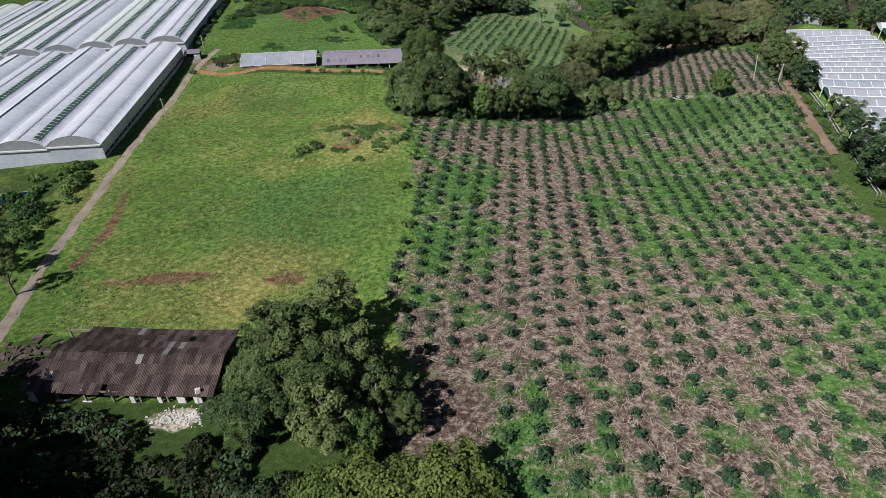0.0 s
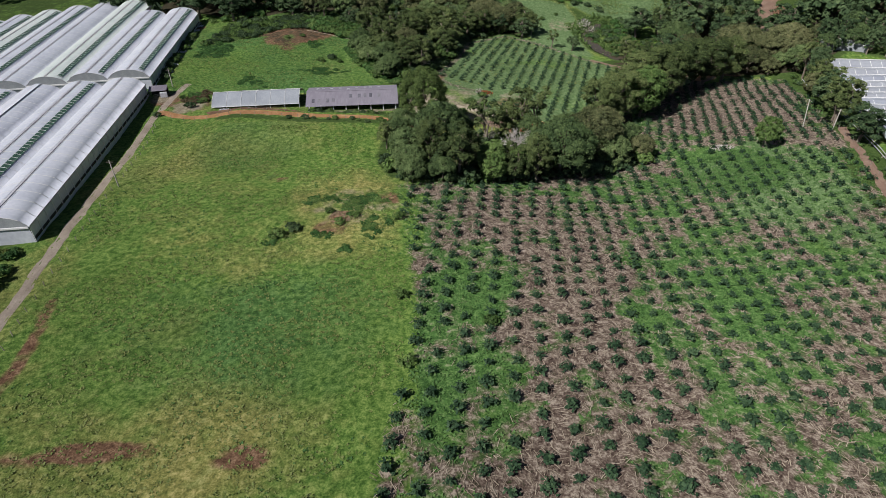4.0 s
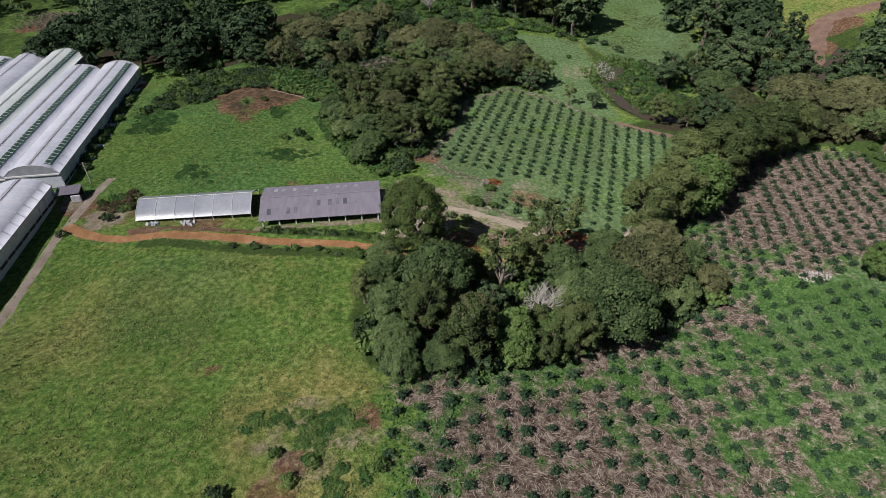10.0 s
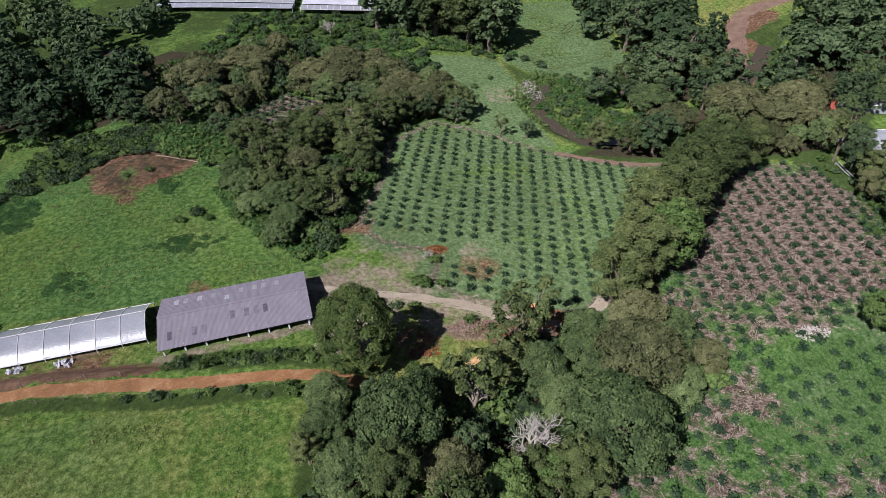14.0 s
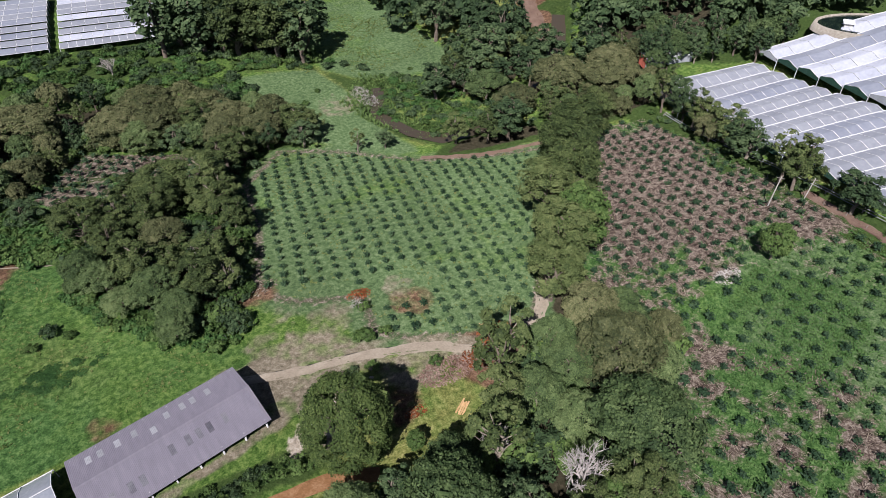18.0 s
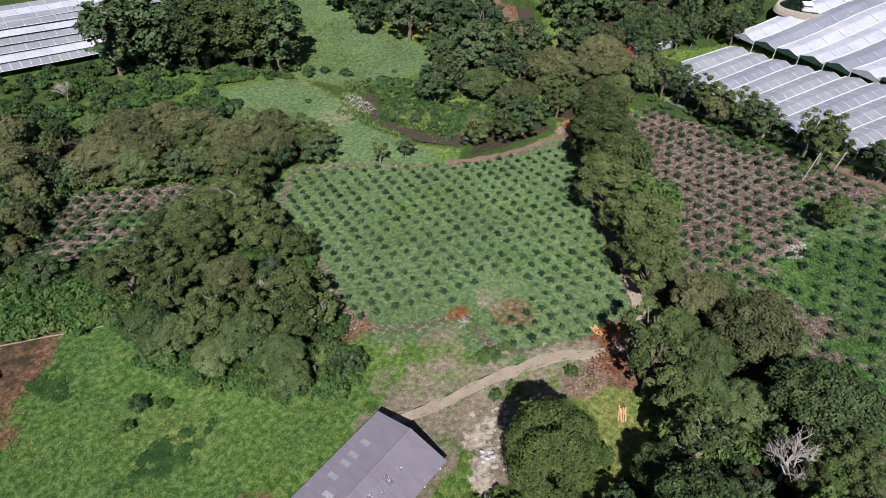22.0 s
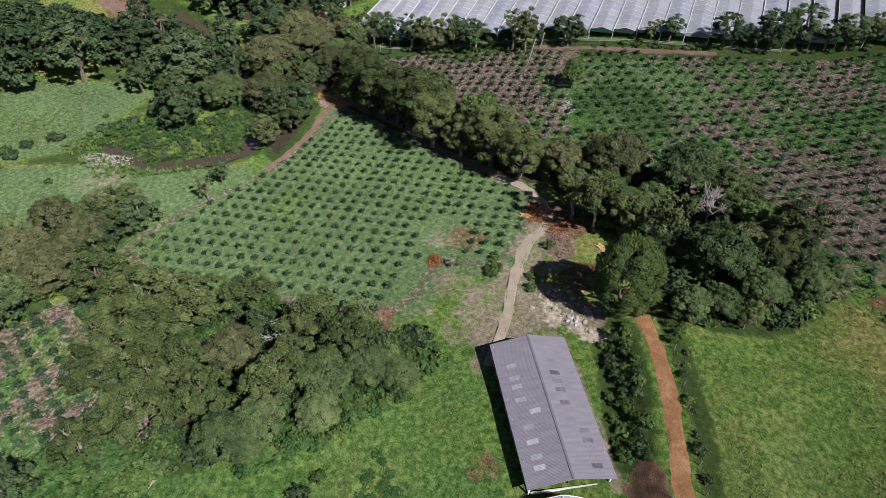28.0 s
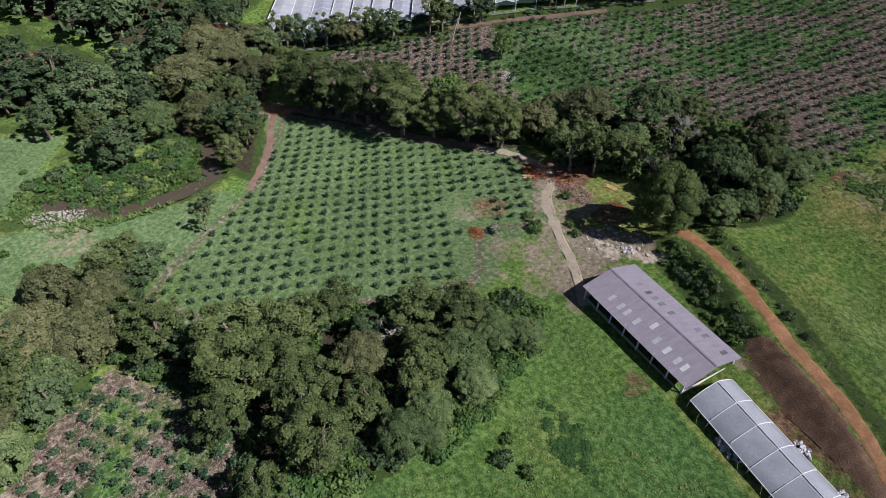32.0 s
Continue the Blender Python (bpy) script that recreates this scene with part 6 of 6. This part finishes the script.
thicket("meadow_brambles", [(-100, 250), (-50, 244), (-20, 247), (-21, 256), (-36, 276), (-44, 296), (-62, 292), (-84, 304), (-104, 300)], 1.35, 0.9, 1.5, [M_WEED], 41, "low brambles spreading in the meadow", (9, 62, 0.62), 0.34)
thicket("dead_brush", [(-90, 232), (-82, 231.5), (-80.5, 236), (-82, 242), (-88, 241)], 1.2, 0.8, 1.7, [M_BRUSH, M_BRUSH, M_WEED], 46, "heap of dry brown brush beside the film shed")
thicket("pasture_brambles", [(-40, 138), (-14, 136), (-12, 156), (-18, 164), (-36, 160)], 1.3, 0.8, 1.4, [M_BUSH, M_WEED], 42, "low brambles on the dry part of the pasture", (5.5, 63, 0.40), 0.5)
thicket("pasture_brambles", [(-54, 160), (-38, 158), (-36, 172), (-50, 176)], 1.3, 0.7, 1.2, [M_BUSH], 43, "patch of dark weeds in the pasture", (5, 64, 0.25), 0.4)
thicket("wood_edge_scrub", [(-36, 297), (-42, 299), (-56, 310), (-62, 322), (-48, 330), (-36, 322), (-32, 308)], 2.4, 2.4, 4.2, [M_BUSH, M_WEED], 44, "rank bright green scrub mounded at the wood's edge")
thicket("wood_edge_scrub", [(-12, 250), (-17, 249), (-26, 257), (-34, 270), (-40, 284), (-36, 286), (-28, 272), (-20, 262)], 2.0, 1.2, 2.6, [M_BUSH, M_WEED], 45, "bright green growth along the wood's edge")
for kind, x, y, h in (("dark_bush", -44, 274, 2.6), ("bush", -48, 271, 2.0), ("bush", -41, 271, 1.8), ("bush", -37, 143.5, 2.6), ("dark_bush", -34, 146, 2.4), ("bush", -24, 148, 1.8), ("bush", -21, 151, 1.6), ("bush", -27, 153, 1.5),
                      ("bush", 13.4, 244.2, 2.2), ("bush", 9.5, 235.2, 2.6), ("bush", 13.5, 234.5, 1.9), ("dark_bush", 2, 228, 1.8), ("bush", 6, 227, 1.8), ("bush", 8, 236, 2.0), ("bush", 17, 221, 2.0), ("dark_bush", -85, 228, 2.4), ("bush", -82, 233, 2.0), ("bush", -90, 236, 1.8),
                      ("dark_bush", -94, 222, 2.0), ("bush", -9, 121, 1.8), ("bush", -7, 103, 2.0), ("bush", -11, 150, 2.0), ("bush", 7, 113, 2.0), ("dark_bush", 91, 347.5, 4.0), ("bush", 50, 352, 2.0), ("bush", 58, 358, 1.8), ("dark_bush", 46, 346, 2.2), ("bush", 98, 356, 1.6), ("bush", -60, 300, 1.8), ("bush", -66, 298, 1.5)):
    plant(kind, x, y, h)


for kind, x, y, h in (("open_gum", 49, 311, 8), ("dark_tree", 97, 338, 9), ("olive_tree", 96, 300, 10), ("broadleaf", 110, 326, 8), ("gum", 152, 356, 17)):
    plant(kind, x, y, h, group="trees beyond the stream", coarse=1.7)


# far woods
def far_wood(name, poly, gap, lo, hi, mat, seed, label, leaf=0.075):
    rng = np.random.default_rng(seed)
    protos = [crown_cards(s, 1.0, seed + k, leaf, 1.9, 3) for k, s in enumerate(("dome", "round", "tall", "dome"))]
    x0, x1, y0, y1 = min(p[0] for p in poly), max(p[0] for p in poly), min(p[1] for p in poly), max(p[1] for p in poly)
    n = int((x1 - x0) * (y1 - y0) / (gap * gap))
    x, y = rng.uniform(x0, x1, n), rng.uniform(y0, y1, n)
    keep = inside(poly, x, y) > 0
    x, y = x[keep], y[keep]
    z, all_cards = land(x, y), []
    for k in range(len(x)):
        q, h, w = protos[k % 4], rng.uniform(lo, hi), rng.uniform(0, 6.28)
        c, s = math.cos(w), math.sin(w)
        rot = np.array(((c, s, 0), (-s, c, 0), (0, 0, 1)))
        all_cards.append(q @ rot * np.array((1.05, 1.05, 1)) * h + np.array((x[k], y[k], z[k])))
    return tagged(new(name, quads_mesh(name, np.concatenate(all_cards), mat)), label, "wood", kind="stuff")


far_wood("far_wood", [(-170, 352), (-118, 352), (-96, 334), (-78, 340), (-66, 358), (-54, 374), (-66, 384), (-82, 382), (-104, 386), (-120, 392), (-136, 410), (-166, 398)], 9.0, 10, 17, M_DARK, 20, "dark wood behind the greenhouses", 0.052)
far_wood("far_wood", [(158, 308), (182, 284), (202, 266), (228, 254), (250, 232), (330, 230), (330, 420), (230, 400), (180, 345), (164, 326)], 11.0, 11, 17, M_DARK, 21, "dense dark forest beyond the reservoir", 0.055)
far_wood("far_wood", [(144, 356), (158, 382), (160, 420), (120, 440), (112, 388), (130, 370)], 8.0, 11, 17, M_DARK, 22, "wood beside the far road", 0.055)
far_wood("far_wood", [(-175, 402), (-120, 396), (-84, 412), (-70, 440), (-100, 456), (-175, 442)], 9.5, 9, 14, M_DARK, 34, "dark wood on the rise behind the greenhouses")
far_wood("far_wood", [(118, 400), (160, 396), (172, 410), (240, 404), (250, 470), (118, 470)], 12.0, 9, 15, M_DARK, 35, "wood beyond the far road", 0.055)
far_wood("far_wood", [(-420, 440), (-130, 440), (-130, 480), (-60, 530), (60, 540), (70, 620), (-420, 620)], 26.0, 10, 18, M_BROAD, 24, "distant mixed woodland")
far_wood("far_wood", [(190, 400), (330, 420), (520, 300), (520, 620), (180, 620)], 26.0, 10, 18, M_BROAD, 25, "distant woodland on the rise")
far_wood("far_wood", [(-330, 385), (-236, 405), (-240, 450), (-330, 450)], 13.0, 9, 15, M_DARK, 26, "dark trees at the greenhouses' far end")
far_wood("far_wood", [(300, 60), (420, 60), (420, 290), (290, 280)], 17.0, 9, 15, M_BROAD, 27, "distant wood beyond the white tents")


# ---- crops ----
def crop_cards(seed, height=1.75):
    """A young shrub: some twenty leafy shoots that spread upwards and out from its stem."""
    rng = np.random.default_rng(seed)
    pts, nrm = [], []
    for k in range(19):
        w, up = k * 2.39996 + rng.uniform(-0.4, 0.4), rng.uniform(0.05, 1.25)
        d = np.array((math.cos(w) * math.cos(up), math.sin(w) * math.cos(up), math.sin(up)))
        long = rng.uniform(0.75, 1.22)
        for f in np.linspace(0.42, 1.0, 4):
            side = rng.normal(0, 0.10, 3)
            pts.append(np.array((0, 0, height * 0.36)) + d * long * f + side - np.array((0, 0, 0.12 * f * f)))
            nrm.append(d * 0.55 + np.array((0, 0, 0.75)) + side)
    return leaf_cards(np.array(pts), np.array(nrm), 0.40, rng, 0.55)


def rows_in(poly, origin, v1, v2, jitter, seed, gap_chance, margin):
    rnd = random.Random(seed)
    out = []
    for i in range(-60, 61):
        for j in range(-60, 61):
            x = origin[0] + v1[0] * i + v2[0] * j + rnd.uniform(-jitter, jitter)
            y = origin[1] + v1[1] * i + v2[1] * j + rnd.uniform(-jitter, jitter)
            miss = rnd.random() < gap_chance
            if not miss and poly[0][0] is not None:
                out.append((x, y))
    pts = np.array(out)
    return pts[inside(poly, pts[:, 0], pts[:, 1]) > margin]


proto_leaves = [crop_cards(40 + k) for k in range(6)]
field_a = rows_in(FIELD_A, (-3.6, 133), (4.3, 0.9), (0.45, 4.15), 0.35, 31, 0.04, 0.6)
field_c = rows_in(FIELD_A, (100, 214), (3.4, -1.66), (1.0, 3.65), 0.35, 32, 0.04, 0.6)
field_a = np.concatenate([field_a[field_a[:, 1] < 203 - 0.1 * (field_a[:, 0] - 60)], field_c[field_c[:, 1] > 204 - 0.1 * (field_c[:, 0] - 60)]])
clear = np.hypot(field_a[:, 0] - 94.5, field_a[:, 1] - 199) > 5
field_a = field_a[clear]
rng = np.random.default_rng(33)
cards, heights = [], land(field_a[:, 0], field_a[:, 1])
for k, (x, y) in enumerate(field_a):
    w, s = rng.uniform(0, 6.28), rng.uniform(0.82, 1.25)
    c, n = math.cos(w), math.sin(w)
    cards.append(proto_leaves[k % 6] @ np.array(((c, n, 0), (-n, c, 0), (0, 0, 1))) * s + np.array((x, y, heights[k] - 0.05)))
tagged(new("crop_shrubs", quads_mesh("crop_shrubs", np.concatenate(cards), M_CROP)), "rows of young dark green crop shrubs on mulched soil", "crop", kind="stuff")

shrub_meshes = [quads_mesh("crown", q, M_CROP) for q in proto_leaves]
v, f = tube([(0, 0, -0.2), (0.03, 0, 0.9)], [0.06, 0.035], 5)
stem_mesh = mesh_of("stem", v, f, M_BARK)


def crop_shrub(x, y, k, label, group, big=1.0):
    r = random.Random(k)
    s = r.uniform(0.76, 1.08) * big
    root = thing("crop_shrub", pose(x, y, at(x, y), 0, 0, r.uniform(0, 360)) @ Matrix.Diagonal((s, s, s, 1)), label, "shrub", group)
    part("crown", shrub_meshes[k % 6], root)
    part("stem", stem_mesh, root)


beyond = []
for k, (x, y) in enumerate(rows_in(FIELD_B, (60.8, 259.0), (3.8, -1.38), (1.0, 3.4), 0.22, 34, 0.02, 1.0)):
    if math.hypot(x - 25, y - 246) > 7 and math.hypot(x - 6, y - 250) > 8:
        if x - 0.6 * (y - 270) < 56:
            crop_shrub(float(x), float(y), k, "young round green crop shrub in grass", "shrubs of the grassy crop field")
        else:
            beyond.append((float(x), float(y)))
for k, (x, y) in enumerate(rows_in(FIELD_D, (-5.6, 331), (3.0, 2.5), (3.0, -2.5), 0.2, 35, 0.03, 0.8)):
    crop_shrub(float(x), float(y), 500 + k, "young round green crop shrub on mulched soil", "shrubs of the small crop field", 1.25)

cards = [proto_leaves[k % 6] * (0.75 + 0.05 * (k % 7)) + np.array((x, y, at(x, y))) for k, (x, y) in enumerate(beyond)]
tagged(new("far_crop_shrubs", quads_mesh("far_crop_shrubs", np.concatenate(cards), M_CROP)), "far rows of young green crop shrubs in grass", "crop", kind="stuff")


spots = rows_in(FAR_CROP, (-196, 428), (4.2, 1.4), (-1.3, 4.2), 0.3, 36, 0.04, 0.8)
cards = [proto_leaves[k % 6][::2] * 1.15 + np.array((x, y, at(x, y))) for k, (x, y) in enumerate(spots)]
tagged(new("distant_crop_shrubs", quads_mesh("distant_crop_shrubs", np.concatenate(cards), M_CROP)), "distant rows of crop shrubs beyond the greenhouses", "crop", kind="stuff")


# ---- ground growth and litter ----
def weeds(name, poly, count, size, mat, seed, label, thin=None, blades=5, tall=0.5, soil=None):
    """Small tufts of blades on the land."""
    rng = np.random.default_rng(seed)
    x0, x1, y0, y1 = min(p[0] for p in poly), max(p[0] for p in poly), min(p[1] for p in poly), max(p[1] for p in poly)
    x, y = rng.uniform(x0, x1, count), rng.uniform(y0, y1, count)
    keep = inside(poly, x, y) > 0
    if thin:
        keep &= lattice_noise(x, y, thin[0], thin[1]) + rng.normal(0, 0.18, count) > thin[2]
    if soil:
        keep &= mulch(x, y) + rng.normal(0, 0.12, count) < soil
    x, y = x[keep], y[keep]
    n = len(x)
    base = np.c_[x, y, land(x, y)]
    s = size * rng.uniform(0.5, 1.4, n)
    tris = []
    for b in range(blades):
        w = rng.uniform(0, 6.28, n)
        d = np.c_[np.cos(w), np.sin(w), np.zeros(n)]
        e = np.c_[-np.sin(w), np.cos(w), np.zeros(n)]
        root = base + d * (s * 0.15)[:, None]
        tip = base + d * (s * rng.uniform(0.5, 1.0, n))[:, None] + np.c_[np.zeros(n), np.zeros(n), s * tall * rng.uniform(0.5, 1.3, n)]
        tris.append(np.stack([root - e * (s * 0.32)[:, None], root + e * (s * 0.32)[:, None], tip], 1))
    return tagged(new(name, quads_mesh(name, np.concatenate(tris), mat, 3)), label, "grass", kind="stuff")


PASTURE = [(-72, 72), (-30, 74), (-12, 86), (-8, 104), (-8, 122), (-11, 145), (-14, 168), (-20, 184), (-20, 202), (-46, 203), (-88, 217), (-84, 150), (-76, 110)]
MEADOW = [(-100, 246), (-50, 242), (-18, 246), (-18, 256), (-34, 280), (-40, 310), (-60, 290), (-100, 320), (-112, 310)]
weeds("pasture_tufts", PASTURE, 20000, 0.40, M_GRASS, 51, "tufts of mottled pasture grass", (7, 21, -0.1))
weeds("pasture_weeds", PASTURE, 7000, 0.42, M_WEED, 52, "darker weedy tufts in the pasture", (14, 22, 0.5))
weeds("meadow_tufts", MEADOW, 7000, 0.42, M_GRASS, 53, "lush tufts of meadow grass", (8, 23, -0.05))
weeds("crop_weeds", FIELD_A, 60000, 0.52, M_WEED, 54, "bright green weeds between the crop shrubs", None, tall=0.6, soil=0.52)
weeds("field_grass", FIELD_B, 3000, 0.5, M_GRASS, 55, "short grass between the crop shrubs", (6, 24, -0.2))
weeds("small_field_weeds", FIELD_D, 600, 0.5, M_WEED, 56, "weeds between the crop shrubs", (5, 25, 0.0))
weeds("lush_patch", [(62, 182), (74, 196), (90, 200), (96, 186), (88, 172), (70, 170)], 6500, 0.6, M_WEED, 57, "bright green weeds smothering part of the crop", (9, 26, -0.35), tall=0.45)
weeds("stream_rushes", [(60, 345), (78, 362), (92, 352), (84, 330), (112, 316), (100, 306), (74, 308), (64, 322)], 3500, 1.0, M_BUSH, 58, "rank growth on the stream banks", None, tall=0.8)
weeds("far_meadow_tufts", [(72, 356), (90, 362), (120, 370), (130, 420), (60, 420), (50, 390)], 5000, 0.6, M_GRASS, 59, "rough grass of the far meadow", (9, 27, -0.1))


def litter(name, poly, count, length, mat, seed, label, thin=None):
    """Fallen sticks and cut straw lying on the soil."""
    rng = np.random.default_rng(seed)
    x0, x1, y0, y1 = min(p[0] for p in poly), max(p[0] for p in poly), min(p[1] for p in poly), max(p[1] for p in poly)
    x, y = rng.uniform(x0, x1, count), rng.uniform(y0, y1, count)
    keep = inside(poly, x, y) > 0
    if thin:
        keep &= mulch(x, y) + rng.normal(0, 0.12, count) > thin
    x, y = x[keep], y[keep]
    n = len(x)
    w = lattice_noise(x, y, 6, 90) * 3.14 + rng.normal(0, 0.5, n)
    d, e = np.c_[np.cos(w), np.sin(w)], np.c_[-np.sin(w), np.cos(w)]
    l, t = length * rng.uniform(0.4, 1.5, n), rng.uniform(0.012, 0.060, n)
    z = land(x, y) + 0.08
    quads = []
    for a, b in ((-1, -1), (1, -1), (1, 1), (-1, 1)):
        q = np.c_[x, y] + d * (l * a / 2)[:, None] + e * (t * b)[:, None]
        quads.append(np.c_[q, z + 0.10 * (a > 0) * rng.random()])
    return tagged(new(name, quads_mesh(name, np.stack(quads, 1), mat)), label, "straw", kind="stuff")


litter("mulch_straw", FIELD_A, 80000, 1.1, M_STRAW, 61, "dry straw and cut stalks lying between the shrubs", 0.52)
litter("small_field_straw", FIELD_D, 1400, 1.0, M_STRAW, 62, "dry straw lying between the shrubs")


def dead_tree(x, y, h, seed, label, spread=0.5):
    """Bare bleached trunk with forking boughs."""
    rnd = random.Random(seed)
    root = thing("dead_tree", pose(x, y, at(x, y)), label, "dead tree")

    def limb(tubes, p, d, l, r):
        q = p + d * l
        mid = p + d * l * 0.5 + Vector((rnd.uniform(-1, 1), rnd.uniform(-1, 1), rnd.uniform(-0.3, 1))) * l * 0.1
        tubes.append(tube([p, mid, q], [r, r * 0.8, r * 0.5], 5))
        return q

    def fork(p, q, d):
        return p.lerp(q, rnd.uniform(0.5, 1.0)), (d + Vector((rnd.uniform(-1, 1), rnd.uniform(-1, 1), rnd.uniform(-0.5, 0.8))) * spread * 1.5).normalized()

    def twigs(tubes, p, d, l, r, depth):
        q = limb(tubes, p, d, l, r)
        for k in range((4 if depth > 1 else 3) if depth else 0):
            e, nd = fork(p, q, d)
            twigs(tubes, e, nd, l * rnd.uniform(0.55, 0.8), r * 0.55, depth - 1)
    stem, up, foot = [], Vector((0.1, 0.1, 1)).normalized(), Vector((0, 0, -0.2))
    top = limb(stem, foot, up, h * 0.36, h * 0.026)
    part("trunk", join_tubes("trunk", stem, M_DEAD), root)
    for k in range(5):
        tubes = []
        e, nd = fork(foot, top, up)
        twigs(tubes, e, nd, h * rnd.uniform(0.22, 0.30), h * 0.015, 3)
        part("bough", join_tubes("bough", tubes, M_DEAD), root)


dead_tree(17.5, 183, 15, 1, "bleached leafless tree among green crowns", 0.7)
dead_tree(12, 197, 8, 2, "thin bare tree among green crowns", 0.6)
dead_tree(-8, 268, 8, 3, "bare grey tree at the wood's edge", 0.6)
dead_tree(12.6, 244.8, 4.2, 4, "small half-dead tree in the crop field", 0.8)
dead_tree(-10, 281, 9, 5, "bare branching tree in the wood", 0.6)
dead_tree(6, 374, 9, 6, "leafless pale tree beyond the brown belt", 0.6)
dead_tree(-2, 410, 11, 7, "pale bare tree near the film tents", 0.5)


def brush_pile(name, x, y, rx, ry, count, mat, seed, label, tall=1.0):
    """A heap of cut branches with dead leaves."""
    rng = np.random.default_rng(seed)
    a, d = rng.uniform(0, 6.28, count), np.sqrt(rng.random(count))
    px, py = x + rx * d * np.cos(a), y + ry * d * np.sin(a)
    pts = np.c_[px, py, land(px, py) + rng.random(count) * tall * (1.1 - d)]
    up = np.tile(np.array((0, 0, 1.0)), (count, 1))
    return tagged(new(name, quads_mesh(name, leaf_cards(pts, up, 0.45, rng, 0.5), mat)), label, "brush pile", kind="stuff")


brush_pile("burnt_brush_pile", 33, 221, 5.0, 4.0, 420, M_RUST, 71, "rust-orange heap of dead cut branches", 1.6)
brush_pile("burnt_brush_pile", 25, 217.5, 4.0, 3.5, 300, M_RUST, 72, "rust-orange dead leaves on a brush heap", 1.2)
brush_pile("dry_brush_pile", 17.5, 218, 6.5, 3.6, 900, M_TWIG, 73, "reddish heap of dry cut twigs", 0.9)
brush_pile("burnt_brush_pile", 7, 212.5, 2.6, 1.3, 120, M_RUST, 78, "strip of orange dead leaves beside the great tree", 0.3)
brush_pile("dry_brush_pile", -4, 264, 6.0, 3.0, 300, M_STRAW, 74, "grey heap of dry brush under the trees", 1.2)
brush_pile("dry_brush_pile", 72, 346, 5.0, 9, 900, M_DEAD, 75, "pale dead thicket beside the stream", 2.0)
brush_pile("dry_brush_pile", 84, 202, 3.5, 2.5, 260, M_DEAD, 76, "bleached heap of cut branches in the crop", 0.7)
brush_pile("dry_brush_pile", 15, 249, 3.0, 2.0, 220, M_RUST, 77, "brown heap of dead twigs in the crop field", 0.8)


def sawn_boards(x, y, turn, count, label):
    root = thing("board_stack", pose(x, y, at(x, y), 0, 0, turn), label, "boards")
    me = bm_mesh("board", box(3.2, 0.28, 0.06, 0.0), material("fresh_sawn_board", [(0.45, 0.28, 0.12), (0.58, 0.38, 0.18), (0.68, 0.48, 0.26)], scale=2.0, each=0.2))
    r = random.Random(count)
    for k in range(count):
        part("board", me, root, "", pose(r.uniform(-0.4, 0.4), (k % 4) * 0.4 - 0.6, 0.08 + 0.09 * (k // 4), 0, 0, r.uniform(-7, 7)))


sawn_boards(14.4, 208.7, 30, 8, "stack of fresh yellow sawn boards")
sawn_boards(31.5, 224, 60, 6, "orange planks laid by the brush heap")


def rocks(x, y, rx, ry, count, seed, label):
    rnd = random.Random(seed)
    bm = bmesh.new()
    for k in range(count):
        px, py, s = x + rnd.gauss(0, rx), y + rnd.gauss(0, ry), rnd.uniform(0.15, 0.7)
        bmesh.ops.create_icosphere(bm, subdivisions=1, radius=s, matrix=pose(px, py, at(px, py), 0, 0, rnd.uniform(0, 360)) @ Matrix.Diagonal((1.2, 0.9, 0.5, 1)))
    for v in bm.verts:
        v.co += Vector((rnd.uniform(-1, 1), rnd.uniform(-1, 1), rnd.uniform(-1, 1))) * 0.06
    tagged(new("rock_scatter", bm_mesh("rock_scatter", bm, M_ROCK)), label, "rocks", kind="stuff")


rocks(-8, 219, 3.5, 2.0, 40, 81, "pale stones on a cut earth bank")
rocks(-2, 224, 3.0, 2.5, 24, 82, "pale stones beside the track")


def bank(poly, mat, lift, name, label, category):
    """A rough heap that fills a polygon, rising to its middle."""
    x0, x1, y0, y1 = min(p[0] for p in poly), max(p[0] for p in poly), min(p[1] for p in poly), max(p[1] for p in poly)
    u, w = np.meshgrid(np.arange(x0, x1, 0.5), np.arange(y0, y1, 0.5))
    d = inside(poly, u.ravel(), w.ravel())
    z = land(u.ravel(), w.ravel()) + np.where(d > 0, lift * step(d, 0, 3.0) + 0.12 * lattice_noise(u.ravel(), w.ravel(), 0.9, 44) + 0.05, -0.3)
    nx, ny = u.shape[1], u.shape[0]
    faces = [(j * nx + i, j * nx + i + 1, (j + 1) * nx + i + 1, (j + 1) * nx + i) for j in range(ny - 1) for i in range(nx - 1) if max(d[j * nx + i], d[(j + 1) * nx + i + 1]) > -0.5]
    tagged(new(name, mesh_of(name, np.c_[u.ravel(), w.ravel(), z], faces, mat, True)), label, category, kind="stuff")


bank([(-41, 216.5), (-45, 221), (-53, 222.4), (-62, 222.8), (-72, 223), (-78, 222), (-76, 218.6), (-62, 216.6), (-52, 215.2), (-45, 214.5)], M_SOILHEAP, 0.12, "bare_soil_bank", "steep bank of bare dark brown soil below the road", "bank")
strip("foot_path", [(-60, 310), (-55, 307.4), (-46, 302), (-37, 297.2)], 0.5, M_PALETRACK, "narrow pale foot path across the head of the meadow", "path", wobble=0.15, seed=9)
